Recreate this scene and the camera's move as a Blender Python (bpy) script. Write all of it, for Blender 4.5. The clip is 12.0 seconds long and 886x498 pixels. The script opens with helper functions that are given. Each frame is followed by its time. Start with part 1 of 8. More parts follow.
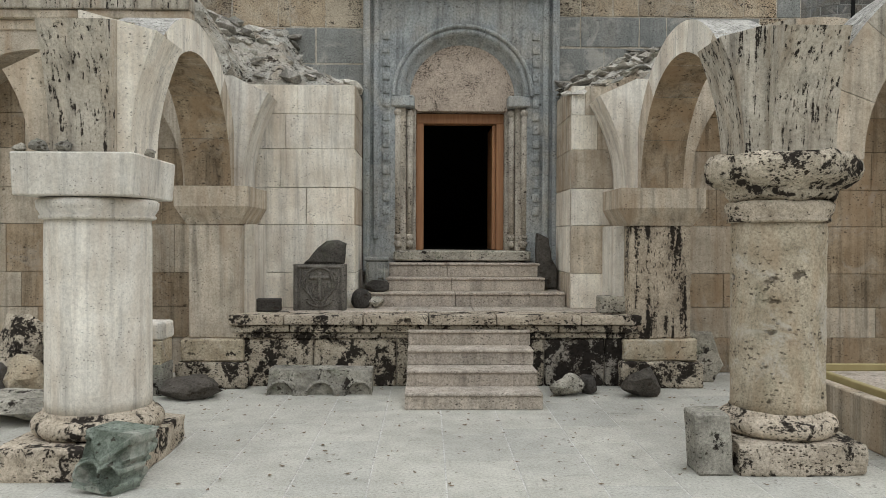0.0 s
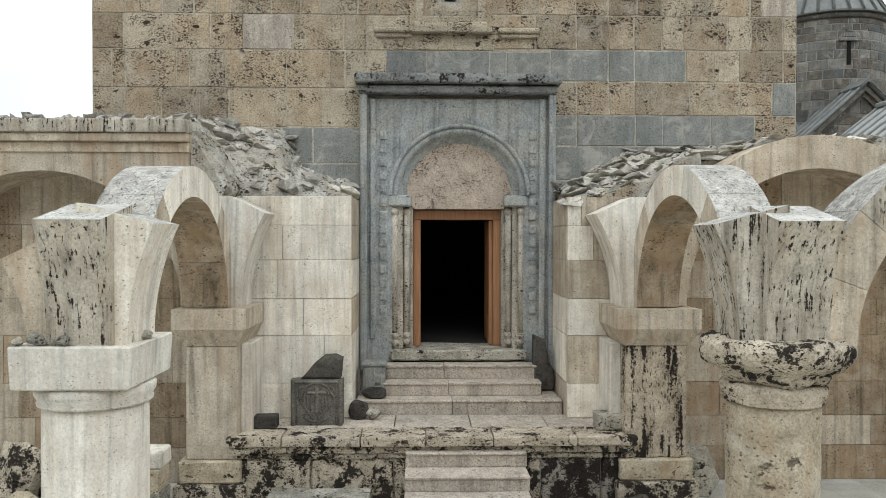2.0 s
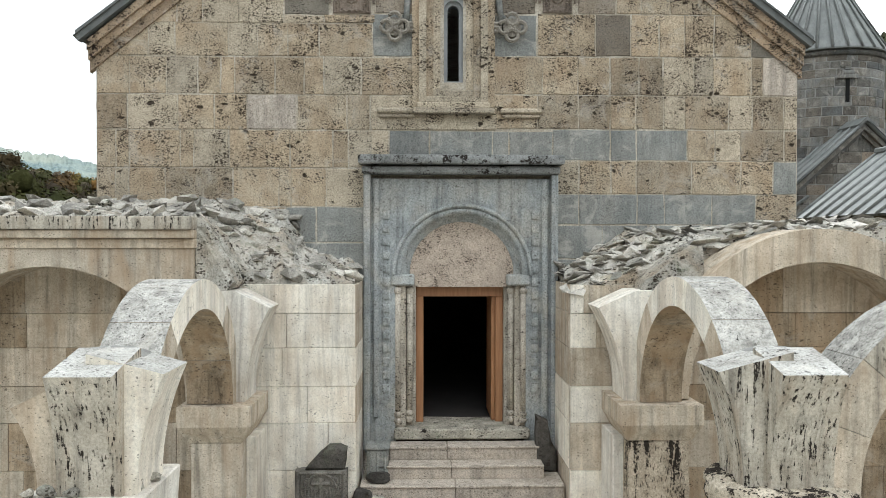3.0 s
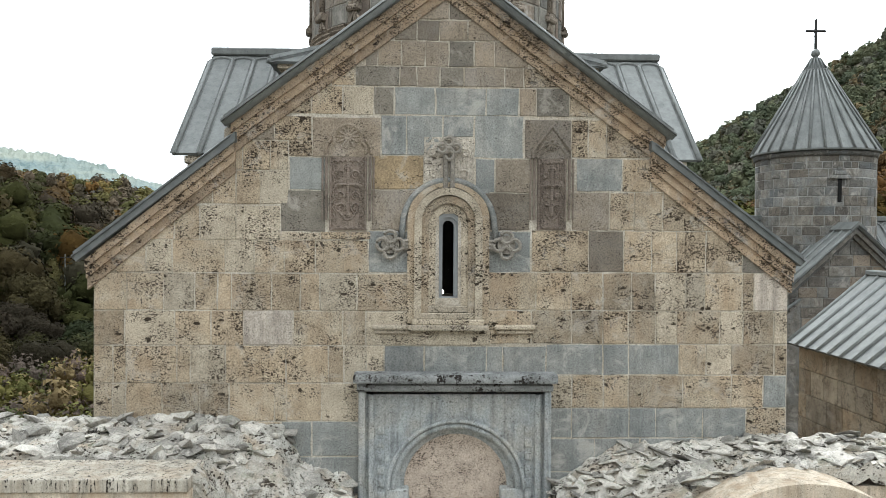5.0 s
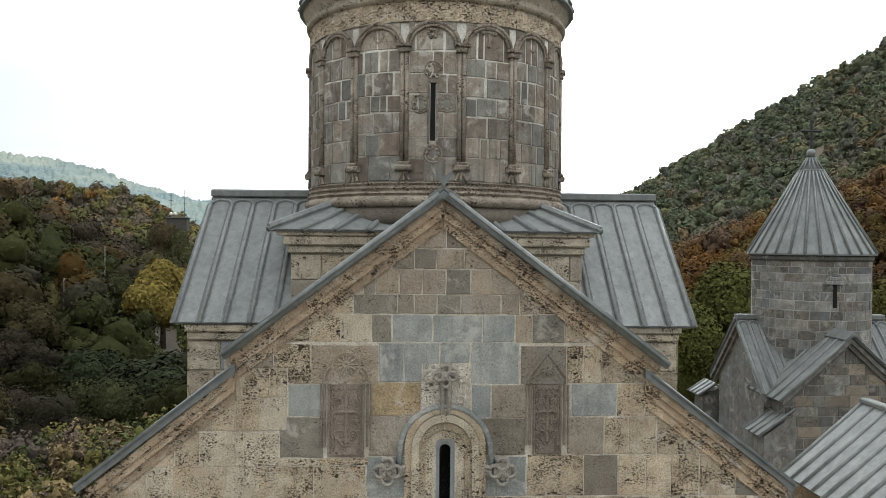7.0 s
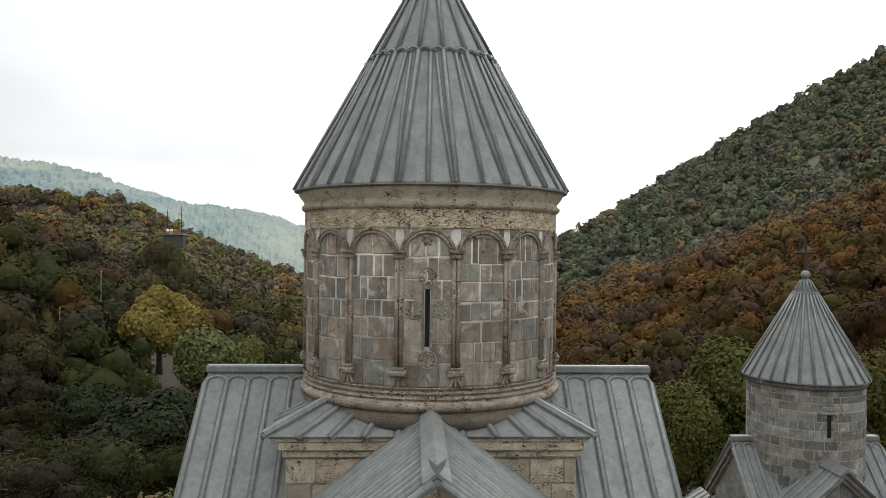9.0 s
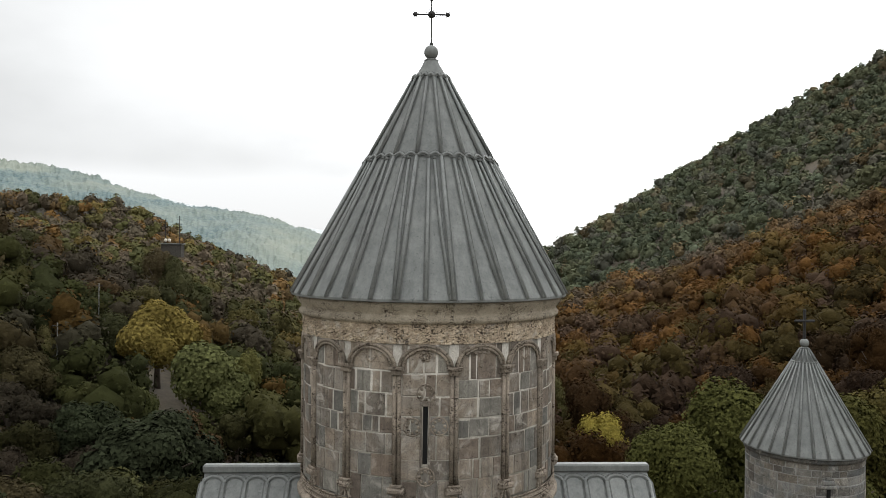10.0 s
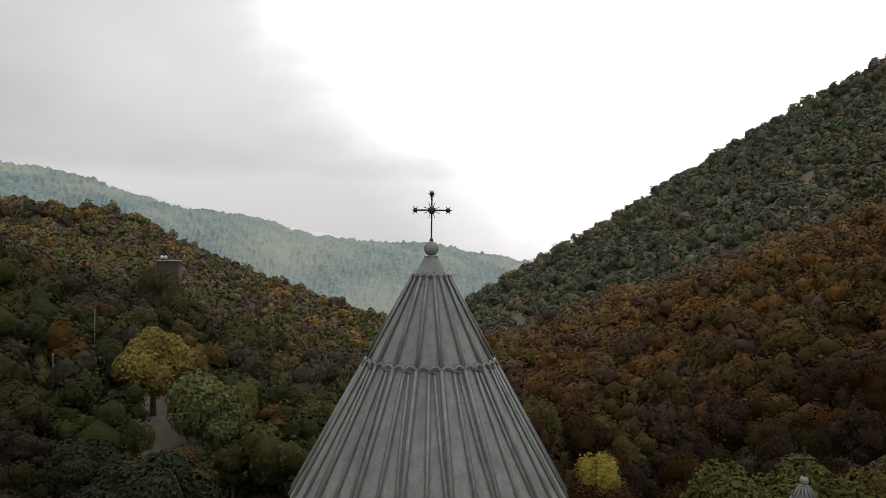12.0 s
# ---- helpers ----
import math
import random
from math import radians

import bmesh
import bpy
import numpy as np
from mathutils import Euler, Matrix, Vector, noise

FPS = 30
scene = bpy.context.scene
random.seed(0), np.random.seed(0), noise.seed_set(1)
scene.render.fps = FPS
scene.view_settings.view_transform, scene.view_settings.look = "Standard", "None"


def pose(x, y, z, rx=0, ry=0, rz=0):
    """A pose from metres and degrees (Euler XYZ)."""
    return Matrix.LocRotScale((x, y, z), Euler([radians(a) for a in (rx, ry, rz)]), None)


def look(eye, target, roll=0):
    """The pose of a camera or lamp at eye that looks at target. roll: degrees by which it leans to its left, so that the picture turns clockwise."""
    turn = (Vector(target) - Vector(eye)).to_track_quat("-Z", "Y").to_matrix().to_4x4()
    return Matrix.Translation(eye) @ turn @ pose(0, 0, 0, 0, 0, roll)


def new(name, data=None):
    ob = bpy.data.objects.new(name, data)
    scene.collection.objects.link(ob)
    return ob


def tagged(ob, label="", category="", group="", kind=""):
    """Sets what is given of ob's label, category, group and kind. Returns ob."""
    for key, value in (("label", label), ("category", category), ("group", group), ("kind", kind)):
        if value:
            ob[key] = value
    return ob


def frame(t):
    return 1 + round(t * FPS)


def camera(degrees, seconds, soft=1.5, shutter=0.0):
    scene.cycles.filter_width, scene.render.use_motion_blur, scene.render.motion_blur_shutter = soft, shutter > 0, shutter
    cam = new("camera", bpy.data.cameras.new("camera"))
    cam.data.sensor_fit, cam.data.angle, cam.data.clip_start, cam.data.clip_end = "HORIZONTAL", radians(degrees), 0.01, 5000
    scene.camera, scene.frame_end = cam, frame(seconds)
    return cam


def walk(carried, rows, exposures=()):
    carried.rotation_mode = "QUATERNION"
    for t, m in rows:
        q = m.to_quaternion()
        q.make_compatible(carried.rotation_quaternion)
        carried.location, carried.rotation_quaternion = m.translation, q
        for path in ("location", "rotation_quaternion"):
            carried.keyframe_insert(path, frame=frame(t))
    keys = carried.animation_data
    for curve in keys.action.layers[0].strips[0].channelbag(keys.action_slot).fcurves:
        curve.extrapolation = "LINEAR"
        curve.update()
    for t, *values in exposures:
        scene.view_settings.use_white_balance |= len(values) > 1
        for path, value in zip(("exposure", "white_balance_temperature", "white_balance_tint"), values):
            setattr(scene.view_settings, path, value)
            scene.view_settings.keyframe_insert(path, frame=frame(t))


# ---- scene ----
cam = camera(61.0, 12.0, soft=0.7)
PATH = [
    (0, (-0.475, -0.152, 1.721), (-0.433, 1.847, 1.693), 0.2),
    (0.5, (-0.465, -0.133, 2.046), (-0.422, 1.866, 2.018), 0.2),
    (1, (-0.465, -0.138, 2.346), (-0.421, 1.861, 2.316), 0.2),
    (1.5, (-0.46, -0.142, 2.674), (-0.414, 1.857, 2.647), 0.1),
    (2, (-0.467, -0.161, 3.115), (-0.419, 1.838, 3.089), 0.1),
    (2.5, (-0.513, -0.167, 3.624), (-0.46, 1.833, 3.6), 0.2),
    (3, (-0.538, -0.193, 4.219), (-0.485, 1.806, 4.197), 0.1),
    (3.2, (-0.532, -0.183, 4.502), (-0.479, 1.816, 4.48), 0.1),
    (5, (-0.545, -0.272, 7.314), (-0.479, 1.727, 7.291), 0.4),
    (5.5, (-0.483, -0.378, 8.096), (-0.417, 1.621, 8.073), 0.5),
    (6, (-0.478, -0.407, 8.841), (-0.412, 1.592, 8.825), 0.5),
    (6.5, (-0.511, -0.399, 9.665), (-0.443, 1.6, 9.652), 0.5),
    (7, (-0.546, -0.387, 10.54), (-0.477, 1.612, 10.528), 0.5),
    (9, (-0.532, -0.4, 14.626), (-0.455, 1.598, 14.622), 0.5),
    (9.5, (-0.522, -0.362, 15.775), (-0.443, 1.637, 15.774), 0.5),
    (10, (-0.538, -0.322, 16.934), (-0.457, 1.676, 16.934), 0.5),
    (10.5, (-0.556, -0.241, 18.081), (-0.472, 1.757, 18.082), 0.6),
    (11, (-0.573, -0.274, 19.234), (-0.487, 1.724, 19.236), 0.6),
    (11.5, (-0.616, -0.272, 20.409), (-0.528, 1.726, 20.412), 0.6),
    (12, (-0.657, -0.198, 21.583), (-0.567, 1.8, 21.587), 0.6),
]
EXPOSURES = [(0, -0.28, 6350, 10), (1, -0.14, 6300, 9), (2, 0.04, 6240, 8), (3, 0.17, 6160, 8), (5, 0.22, 6130, 8), (6, 0.10, 6160, 8), (7, -0.03, 6240, 8), (9, -0.18, 6420, 10), (10, -0.34, 6520, 11), (11, -0.62, 6590, 12), (12, -0.84, 6650, 13)]
walk(cam, [(t, look(eye, target, roll)) for t, eye, target, roll in PATH], EXPOSURES)

# ---------------------------------------------------------------- world and sun: overcast daylight
world = bpy.data.worlds.new("overcast_sky")
scene.world = world
world.use_nodes = True
wt = world.node_tree
wt.nodes.clear()
w_out = wt.nodes.new("ShaderNodeOutputWorld")
w_bg = wt.nodes.new("ShaderNodeBackground")
w_sky = wt.nodes.new("ShaderNodeTexSky")
w_sky.sky_type = "NISHITA"
w_sky.sun_disc = False
w_sky.sun_elevation = radians(35)
w_sky.sun_rotation = radians(11)
w_co = wt.nodes.new("ShaderNodeTexCoord")
w_map = wt.nodes.new("ShaderNodeMapping")
w_map.inputs["Scale"].default_value = (1.0, 1.0, 2.2)
w_noise = wt.nodes.new("ShaderNodeTexNoise")
w_noise.inputs["Scale"].default_value = 2.1
w_noise.inputs["Detail"].default_value = 6.0
w_noise.inputs["Roughness"].default_value = 0.5
w_sep = wt.nodes.new("ShaderNodeSeparateXYZ")
w_side = wt.nodes.new("ShaderNodeMapRange")      # clouds are thicker towards the left valley side
w_side.inputs["From Min"].default_value = -0.50
w_side.inputs["From Max"].default_value = 0.45
w_add = wt.nodes.new("ShaderNodeMath")
w_add.operation = "MULTIPLY_ADD"
w_add.inputs[1].default_value = 0.62
w_ramp = wt.nodes.new("ShaderNodeValToRGB")
w_ramp.color_ramp.elements[0].position = 0.30
w_ramp.color_ramp.elements[0].color = (1.02, 1.045, 1.04, 1)
w_ramp.color_ramp.elements[1].position = 0.92
w_ramp.color_ramp.elements[1].color = (1.66, 1.70, 1.71, 1)
w_mix = wt.nodes.new("ShaderNodeMix")
w_mix.data_type = "RGBA"
w_mix.inputs["Factor"].default_value = 0.96
w_scale = wt.nodes.new("ShaderNodeVectorMath")
w_scale.operation = "SCALE"
w_scale.inputs["Scale"].default_value = 0.1
wt.links.new(w_co.outputs["Generated"], w_map.inputs["Vector"])
wt.links.new(w_map.outputs["Vector"], w_noise.inputs["Vector"])
wt.links.new(w_co.outputs["Generated"], w_sep.inputs[0])
wt.links.new(w_sep.outputs["X"], w_side.inputs["Value"])
wt.links.new(w_side.outputs["Result"], w_add.inputs[0])
wt.links.new(w_noise.outputs["Fac"], w_add.inputs[2])
w_gap = wt.nodes.new("ShaderNodeMapRange")          # the cloud ends above the far ridge and leaves a bright gap
w_gap.interpolation_type = "SMOOTHSTEP"
w_gap.inputs["From Min"].default_value = 0.045
w_gap.inputs["From Max"].default_value = 0.115
w_gap.inputs["To Min"].default_value = 0.75
w_gap.inputs["To Max"].default_value = 0.0
w_sum = wt.nodes.new("ShaderNodeMath")
wt.links.new(w_sep.outputs["Z"], w_gap.inputs["Value"])
wt.links.new(w_gap.outputs["Result"], w_sum.inputs[0])
wt.links.new(w_add.outputs[0], w_sum.inputs[1])
wt.links.new(w_sum.outputs[0], w_ramp.inputs["Fac"])
wt.links.new(w_sky.outputs["Color"], w_scale.inputs[0])
wt.links.new(w_scale.outputs["Vector"], w_mix.inputs["A"])
wt.links.new(w_ramp.outputs["Color"], w_mix.inputs["B"])
# thinner, brighter cloud round the hidden sun
SUN_DIR = Vector((0.16, 0.80, 0.58)).normalized()
w_dot = wt.nodes.new("ShaderNodeVectorMath")
w_dot.operation = "DOT_PRODUCT"
w_dot.inputs[1].default_value = Vector((0.30, 0.88, 0.36)).normalized()
w_glow = wt.nodes.new("ShaderNodeMapRange")
w_glow.interpolation_type = "SMOOTHSTEP"
w_glow.inputs["From Min"].default_value = 0.866
w_glow.inputs["From Max"].default_value = 1.0
w_glow.inputs["To Min"].default_value = 1.0
w_glow.inputs["To Max"].default_value = 2.9
w_frayed = wt.nodes.new("ShaderNodeMath")           # cloud edges fray the glow
w_frayed.operation = "MULTIPLY_ADD"
w_frayed.inputs[1].default_value = 0.14
w_centre = wt.nodes.new("ShaderNodeMath")
w_centre.operation = "SUBTRACT"
w_centre.inputs[1].default_value = 0.07
w_amp = wt.nodes.new("ShaderNodeVectorMath")
w_amp.operation = "SCALE"
wt.links.new(w_co.outputs["Generated"], w_dot.inputs[0])
wt.links.new(w_noise.outputs["Fac"], w_frayed.inputs[0])
wt.links.new(w_dot.outputs["Value"], w_frayed.inputs[2])
wt.links.new(w_frayed.outputs[0], w_centre.inputs[0])
wt.links.new(w_centre.outputs[0], w_glow.inputs["Value"])
wt.links.new(w_mix.outputs["Result"], w_amp.inputs[0])
wt.links.new(w_glow.outputs["Result"], w_amp.inputs["Scale"])
w_up = wt.nodes.new("ShaderNodeMapRange")           # an overcast sky is brightest overhead
w_up.inputs["From Min"].default_value = -0.05
w_up.inputs["From Max"].default_value = 1.0
w_up.inputs["To Min"].default_value = 0.62
w_up.inputs["To Max"].default_value = 1.7
w_over = wt.nodes.new("ShaderNodeVectorMath")
w_over.operation = "SCALE"
wt.links.new(w_sep.outputs["Z"], w_up.inputs["Value"])
wt.links.new(w_amp.outputs["Vector"], w_over.inputs[0])
wt.links.new(w_up.outputs["Result"], w_over.inputs["Scale"])
wt.links.new(w_over.outputs["Vector"], w_bg.inputs["Color"])
w_bg.inputs["Strength"].default_value = 1.0
wt.links.new(w_bg.outputs["Background"], w_out.inputs["Surface"])

sun_data = bpy.data.lights.new("sun", "SUN")
sun_data.energy = 1.0
sun_data.angle = radians(25)
sun_data.color = (1.0, 0.985, 0.96)
sun = new("sun", sun_data)
sun.matrix_world = look(SUN_DIR * 60, (0, 0, 0))

# ---------------------------------------------------------------- materials
def nodes_of(name):
    m = bpy.data.materials.new(name)
    m.use_nodes = True
    nt = m.node_tree
    nt.nodes.clear()
    out = nt.nodes.new("ShaderNodeOutputMaterial")
    bsdf = nt.nodes.new("ShaderNodeBsdfPrincipled")
    nt.links.new(bsdf.outputs[0], out.inputs[0])
    return m, nt, bsdf


def place(nt, scale=(1, 1, 1), own=False):
    """World position, stretched by scale."""
    if own:
        src = nt.nodes.new("ShaderNodeTexCoord").outputs["Object"]
    else:
        src = nt.nodes.new("ShaderNodeNewGeometry").outputs["Position"]
    mp = nt.nodes.new("ShaderNodeMapping")
    mp.inputs["Scale"].default_value = scale
    nt.links.new(src, mp.inputs["Vector"])
    return mp.outputs[0]


def noise_tex(nt, vec, scale, detail=4.0, rough=0.55, distort=0.0):
    n = nt.nodes.new("ShaderNodeTexNoise")
    n.inputs["Scale"].default_value = scale
    n.inputs["Detail"].default_value = detail
    n.inputs["Roughness"].default_value = rough
    n.inputs["Distortion"].default_value = distort
    nt.links.new(vec, n.inputs["Vector"])
    return n.outputs["Fac"]


def ramp(nt, val, *stops):
    r = nt.nodes.new("ShaderNodeValToRGB")
    el = r.color_ramp.elements
    while len(el) < len(stops):
        el.new(0.5)
    for e, (p, c) in zip(el, stops):
        e.position = p
        e.color = (*c, 1) if len(c) == 3 else c
    nt.links.new(val, r.inputs["Fac"])
    return r.outputs["Color"]


def mix(nt, fac, a, b, mode="MIX"):
    m = nt.nodes.new("ShaderNodeMix")
    m.data_type = "RGBA"
    m.blend_type = mode
    for sock, v in ((m.inputs["Factor"], fac), (m.inputs["A"], a), (m.inputs["B"], b)):
        if isinstance(v, (int, float)):
            sock.default_value = v
        elif isinstance(v, tuple):
            sock.default_value = (*v, 1)
        else:
            nt.links.new(v, sock)
    return m.outputs["Result"]


def grey(v):
    return (v, v, v)


def bump(nt, bsdf, heights, dist=0.01, strength=0.6):
    prev = None
    for h, d in heights:
        b = nt.nodes.new("ShaderNodeBump")
        b.inputs["Strength"].default_value = strength
        b.inputs["Distance"].default_value = d
        nt.links.new(h, b.inputs["Height"])
        if prev is not None:
            nt.links.new(prev, b.inputs["Normal"])
        prev = b.outputs["Normal"]
    nt.links.new(prev, bsdf.inputs["Normal"])


def object_random(nt):
    return nt.nodes.new("ShaderNodeObjectInfo").outputs["Random"]


def stone(name, light, dark, pits=0.0, pit_scale=9.0, veins=0.0, stain=0.0, black=0.0, moss=0.0, vary=0.35, rough=0.9, pit_col=(0.040, 0.030, 0.022), tint2=None, streak=False, island=0.0, holes_=0.0, smear=0.0, grain=0.6):
    """A weathered stone. pits: share of dark holes; veins: upright streaks; stain: ochre streaks; black: share of black lichen crust."""
    m, nt, bsdf = nodes_of(name)
    p = place(nt)
    big = noise_tex(nt, p, 0.9, 3.0)
    mid = noise_tex(nt, p, 4.5, 5.0, 0.6)
    fine = noise_tex(nt, p, 46.0, 6.0, 0.82)
    col = ramp(nt, mid, (0.3, dark), (0.7, light))
    if tint2:
        col = mix(nt, ramp(nt, noise_tex(nt, p, 1.7, 4.0, 0.6, 0.6), (0.45, grey(0)), (0.68, grey(0.8))), col, tint2)
    col = mix(nt, grain, col, ramp(nt, fine, (0.32, grey(0.0)), (0.5, grey(1.0)), (0.68, grey(1.7))), "MULTIPLY")
    heights = [(fine, 0.010), (mid, 0.025)]
    if island:
        isl = nt.nodes.new("ShaderNodeNewGeometry").outputs["Random Per Island"]
        col = mix(nt, 1.0, col, ramp(nt, isl, (0, grey(1 - island)), (1, grey(1 + island))), "MULTIPLY")
    if vary:
        rnd = object_random(nt)
        col = mix(nt, 1.0, col, ramp(nt, rnd, (0.0, grey(1 - vary)), (0.5, (1.0, 0.99, 0.97)), (1.0, (1 + vary * 0.55, 1 + vary * 0.42, 1 + vary * 0.25))), "MULTIPLY")
    col = mix(nt, 0.5, col, ramp(nt, big, (0.3, grey(0.7)), (0.7, grey(1.2))), "MULTIPLY")
    if veins:
        pv = place(nt, (6.0, 6.0, 0.35))
        v = noise_tex(nt, pv, 1.6, 6.0, 0.65, 0.5)
        col = mix(nt, veins, col, ramp(nt, v, (0.33, grey(0.55)), (0.5, grey(1.0)), (0.68, grey(1.18))), "MULTIPLY")
    if stain:
        ps = place(nt, (3.0, 3.0, 0.55))
        sm = ramp(nt, noise_tex(nt, ps, 1.1, 5.0, 0.6, 0.8), (0.46, grey(0)), (0.68, grey(stain)))
        col = mix(nt, sm, col, (0.38, 0.265, 0.165))
    if pits:
        def calc(op, x, y):
            k = nt.nodes.new("ShaderNodeMath")
            k.operation = op
            for sock, v in zip(k.inputs, (x, y)):
                if isinstance(v, (int, float)):
                    sock.default_value = v
                else:
                    nt.links.new(v, sock)
            return k.outputs[0]

        pp = place(nt, (1.7, 1.7, 0.5) if streak else (1.0, 1.0, 1.7))
        zone = noise_tex(nt, p, 3.1, 4.0, 0.65)
        near = ramp(nt, zone, (0.38, grey(0.25)), (0.60, grey(1.25)))

        def pit_mask(scale, share, widest):
            """Rounded, uneven holes: a share of the cells holds one, each of its own size."""
            warp = nt.nodes.new("ShaderNodeTexNoise")
            warp.inputs["Scale"].default_value = scale * 1.6
            warp.inputs["Detail"].default_value = 3.0
            nt.links.new(pp, warp.inputs["Vector"])
            move = nt.nodes.new("ShaderNodeVectorMath")
            move.operation = "MULTIPLY_ADD"
            move.inputs[1].default_value = (0.9 / scale,) * 3
            nt.links.new(warp.outputs["Color"], move.inputs[0])
            nt.links.new(pp, move.inputs[2])
            vor = nt.nodes.new("ShaderNodeTexVoronoi")
            vor.inputs["Scale"].default_value = scale
            nt.links.new(move.outputs[0], vor.inputs["Vector"])
            cell = nt.nodes.new("ShaderNodeSeparateColor")
            nt.links.new(vor.outputs["Color"], cell.inputs[0])
            size = calc("MULTIPLY", calc("MAXIMUM", calc("SUBTRACT", cell.outputs[0], 1 - share), 0.0), widest / share)
            return calc("SUBTRACT", calc("MULTIPLY", size, near), vor.outputs["Distance"])

        masks = [(pit_mask(pit_scale * 2.0, 0.08 + 0.72 * pits ** 2, 0.72), 0.015), (pit_mask(pit_scale * 0.85, 0.02 + 0.42 * pits ** 2, 0.52), 0.03)]
        if holes_:
            masks.append((pit_mask(holes_, 0.30, 0.42), 0.05))
        for deep, d in masks:
            col = mix(nt, ramp(nt, deep, (0.0, grey(0)), (0.10, grey(min(0.92, 0.45 + 0.55 * pits)))), col, pit_col)
            heights.append((ramp(nt, deep, (0.0, grey(1)), (0.2, grey(0))), d))
    if smear:
        raw = noise_tex(nt, p, 2.3, 9.0, 0.72, 0.8)
        col = mix(nt, ramp(nt, raw, (0.54, grey(0)), (0.63, grey(smear))), col, (0.55, 0.515, 0.455))
    if black:
        wide = 13.0 if streak is True else streak
        pb = place(nt, (wide, wide, wide * 0.08) if streak else (1.2, 1.2, 1.0))
        raw = noise_tex(nt, pb, 2.2 if streak else 3.8, 5.0, 0.62, 0.3)
        crumbs = noise_tex(nt, place(nt), 22.0, 6.0, 0.75, 0.3)
        both = nt.nodes.new("ShaderNodeMath")
        both.operation = "MULTIPLY_ADD"
        both.inputs[1].default_value = 0.60
        nt.links.new(crumbs, both.inputs[0])
        nt.links.new(raw, both.inputs[2])
        lo = 1.02 - black * 0.29
        bm_ = ramp(nt, both.outputs[0], (lo, grey(0)), (lo + 0.035, grey(0.97)))
        col = mix(nt, bm_, col, ramp(nt, crumbs, (0.35, (0.010, 0.009, 0.008)), (0.7, (0.032, 0.025, 0.021))))
        heights.append((ramp(nt, both.outputs[0], (lo - 0.03, grey(1)), (lo + 0.03, grey(0))), 0.02))
    if moss:
        raw = noise_tex(nt, p, 3.4, 8.0, 0.7, 0.3)
        mm = ramp(nt, raw, (0.56, grey(0)), (0.66, grey(moss)))
        col = mix(nt, mm, col, (0.16, 0.18, 0.12))
    nt.links.new(col, bsdf.inputs["Base Color"])
    bsdf.inputs["Roughness"].default_value = rough
    bsdf.inputs["Specular IOR Level"].default_value = 0.1
    bump(nt, bsdf, heights)
    return m


TUFF = stone("tan_tuff", (0.435, 0.365, 0.272), (0.29, 0.236, 0.172), pits=0.95, pit_scale=28.0, stain=0.34, vary=0.34, tint2=(0.42, 0.375, 0.30), smear=0.28, holes_=8.0, grain=0.8)
TUFF_RAKE = stone("weathered_rake_tuff", (0.47, 0.375, 0.275), (0.25, 0.19, 0.135), pits=1.15, pit_scale=20.0, vary=0.25, black=0.26, smear=0.4, stain=0.4)
TUFF_PALE = stone("pale_tuff", (0.49, 0.43, 0.34), (0.36, 0.312, 0.24), pits=1.0, pit_scale=28.0, vary=0.18, holes_=9.0, grain=0.7)
TUFF_BROWN = stone("brown_tuff", (0.30, 0.257, 0.205), (0.205, 0.174, 0.138), pits=0.55, pit_scale=26.0, vary=0.4, tint2=(0.30, 0.27, 0.235))
ANDESITE = stone("grey_andesite", (0.272, 0.282, 0.272), (0.195, 0.204, 0.198), vary=0.22, veins=0.35, smear=0.4, tint2=(0.295, 0.292, 0.272), rough=0.8, pits=0.15, pit_scale=30.0)
MORTAR = stone("pale_mortar", (0.56, 0.515, 0.44), (0.34, 0.30, 0.24), vary=0, tint2=(0.40, 0.34, 0.26))
MORTAR_GREY = stone("smooth_grey_mortar", (0.30, 0.295, 0.275), (0.20, 0.195, 0.18), vary=0, grain=0.3)
MORTAR_DRUM = stone("grey_joint_mortar", (0.56, 0.53, 0.47), (0.34, 0.315, 0.27), vary=0)
JOINT = stone("white_joint_mortar", (0.62, 0.605, 0.57), (0.50, 0.485, 0.45), vary=0)
PORTAL = stone("portal_andesite", (0.42, 0.44, 0.435), (0.255, 0.275, 0.28), vary=0.12, veins=0.8, pits=0.25, pit_scale=24.0, tint2=(0.39, 0.375, 0.335), rough=0.85, smear=0.28)
PORTAL_DARK = stone("black_stained_andesite", (0.34, 0.345, 0.335), (0.16, 0.165, 0.16), vary=0, black=0.46, pits=0.6, pit_scale=24.0)
JAMB = stone("carved_jamb_stone", (0.56, 0.505, 0.42), (0.32, 0.285, 0.24), vary=0, pits=0.6, pit_scale=20.0, veins=0.7)
TYMP = stone("pink_tympanum_tuff", (0.56, 0.47, 0.385), (0.42, 0.345, 0.28), vary=0, pits=0.9, pit_scale=34.0)
TRAV = stone("cream_travertine", (0.60, 0.535, 0.44), (0.42, 0.36, 0.28), grain=0.35, vary=0.14, veins=0.9, stain=0.55, pits=0.22, pit_scale=32.0, rough=0.8)
TRAV_W = stone("white_travertine", (0.80, 0.77, 0.70), (0.65, 0.605, 0.525), grain=0.25, vary=0.08, veins=0.75, stain=0.34, pits=0.18, pit_scale=40.0, rough=0.75)
TRAV_PALE = stone("pale_travertine", (0.90, 0.86, 0.77), (0.72, 0.665, 0.565), grain=0.25, vary=0.10, veins=0.65, stain=0.34, pits=0.2, pit_scale=34.0, rough=0.8)
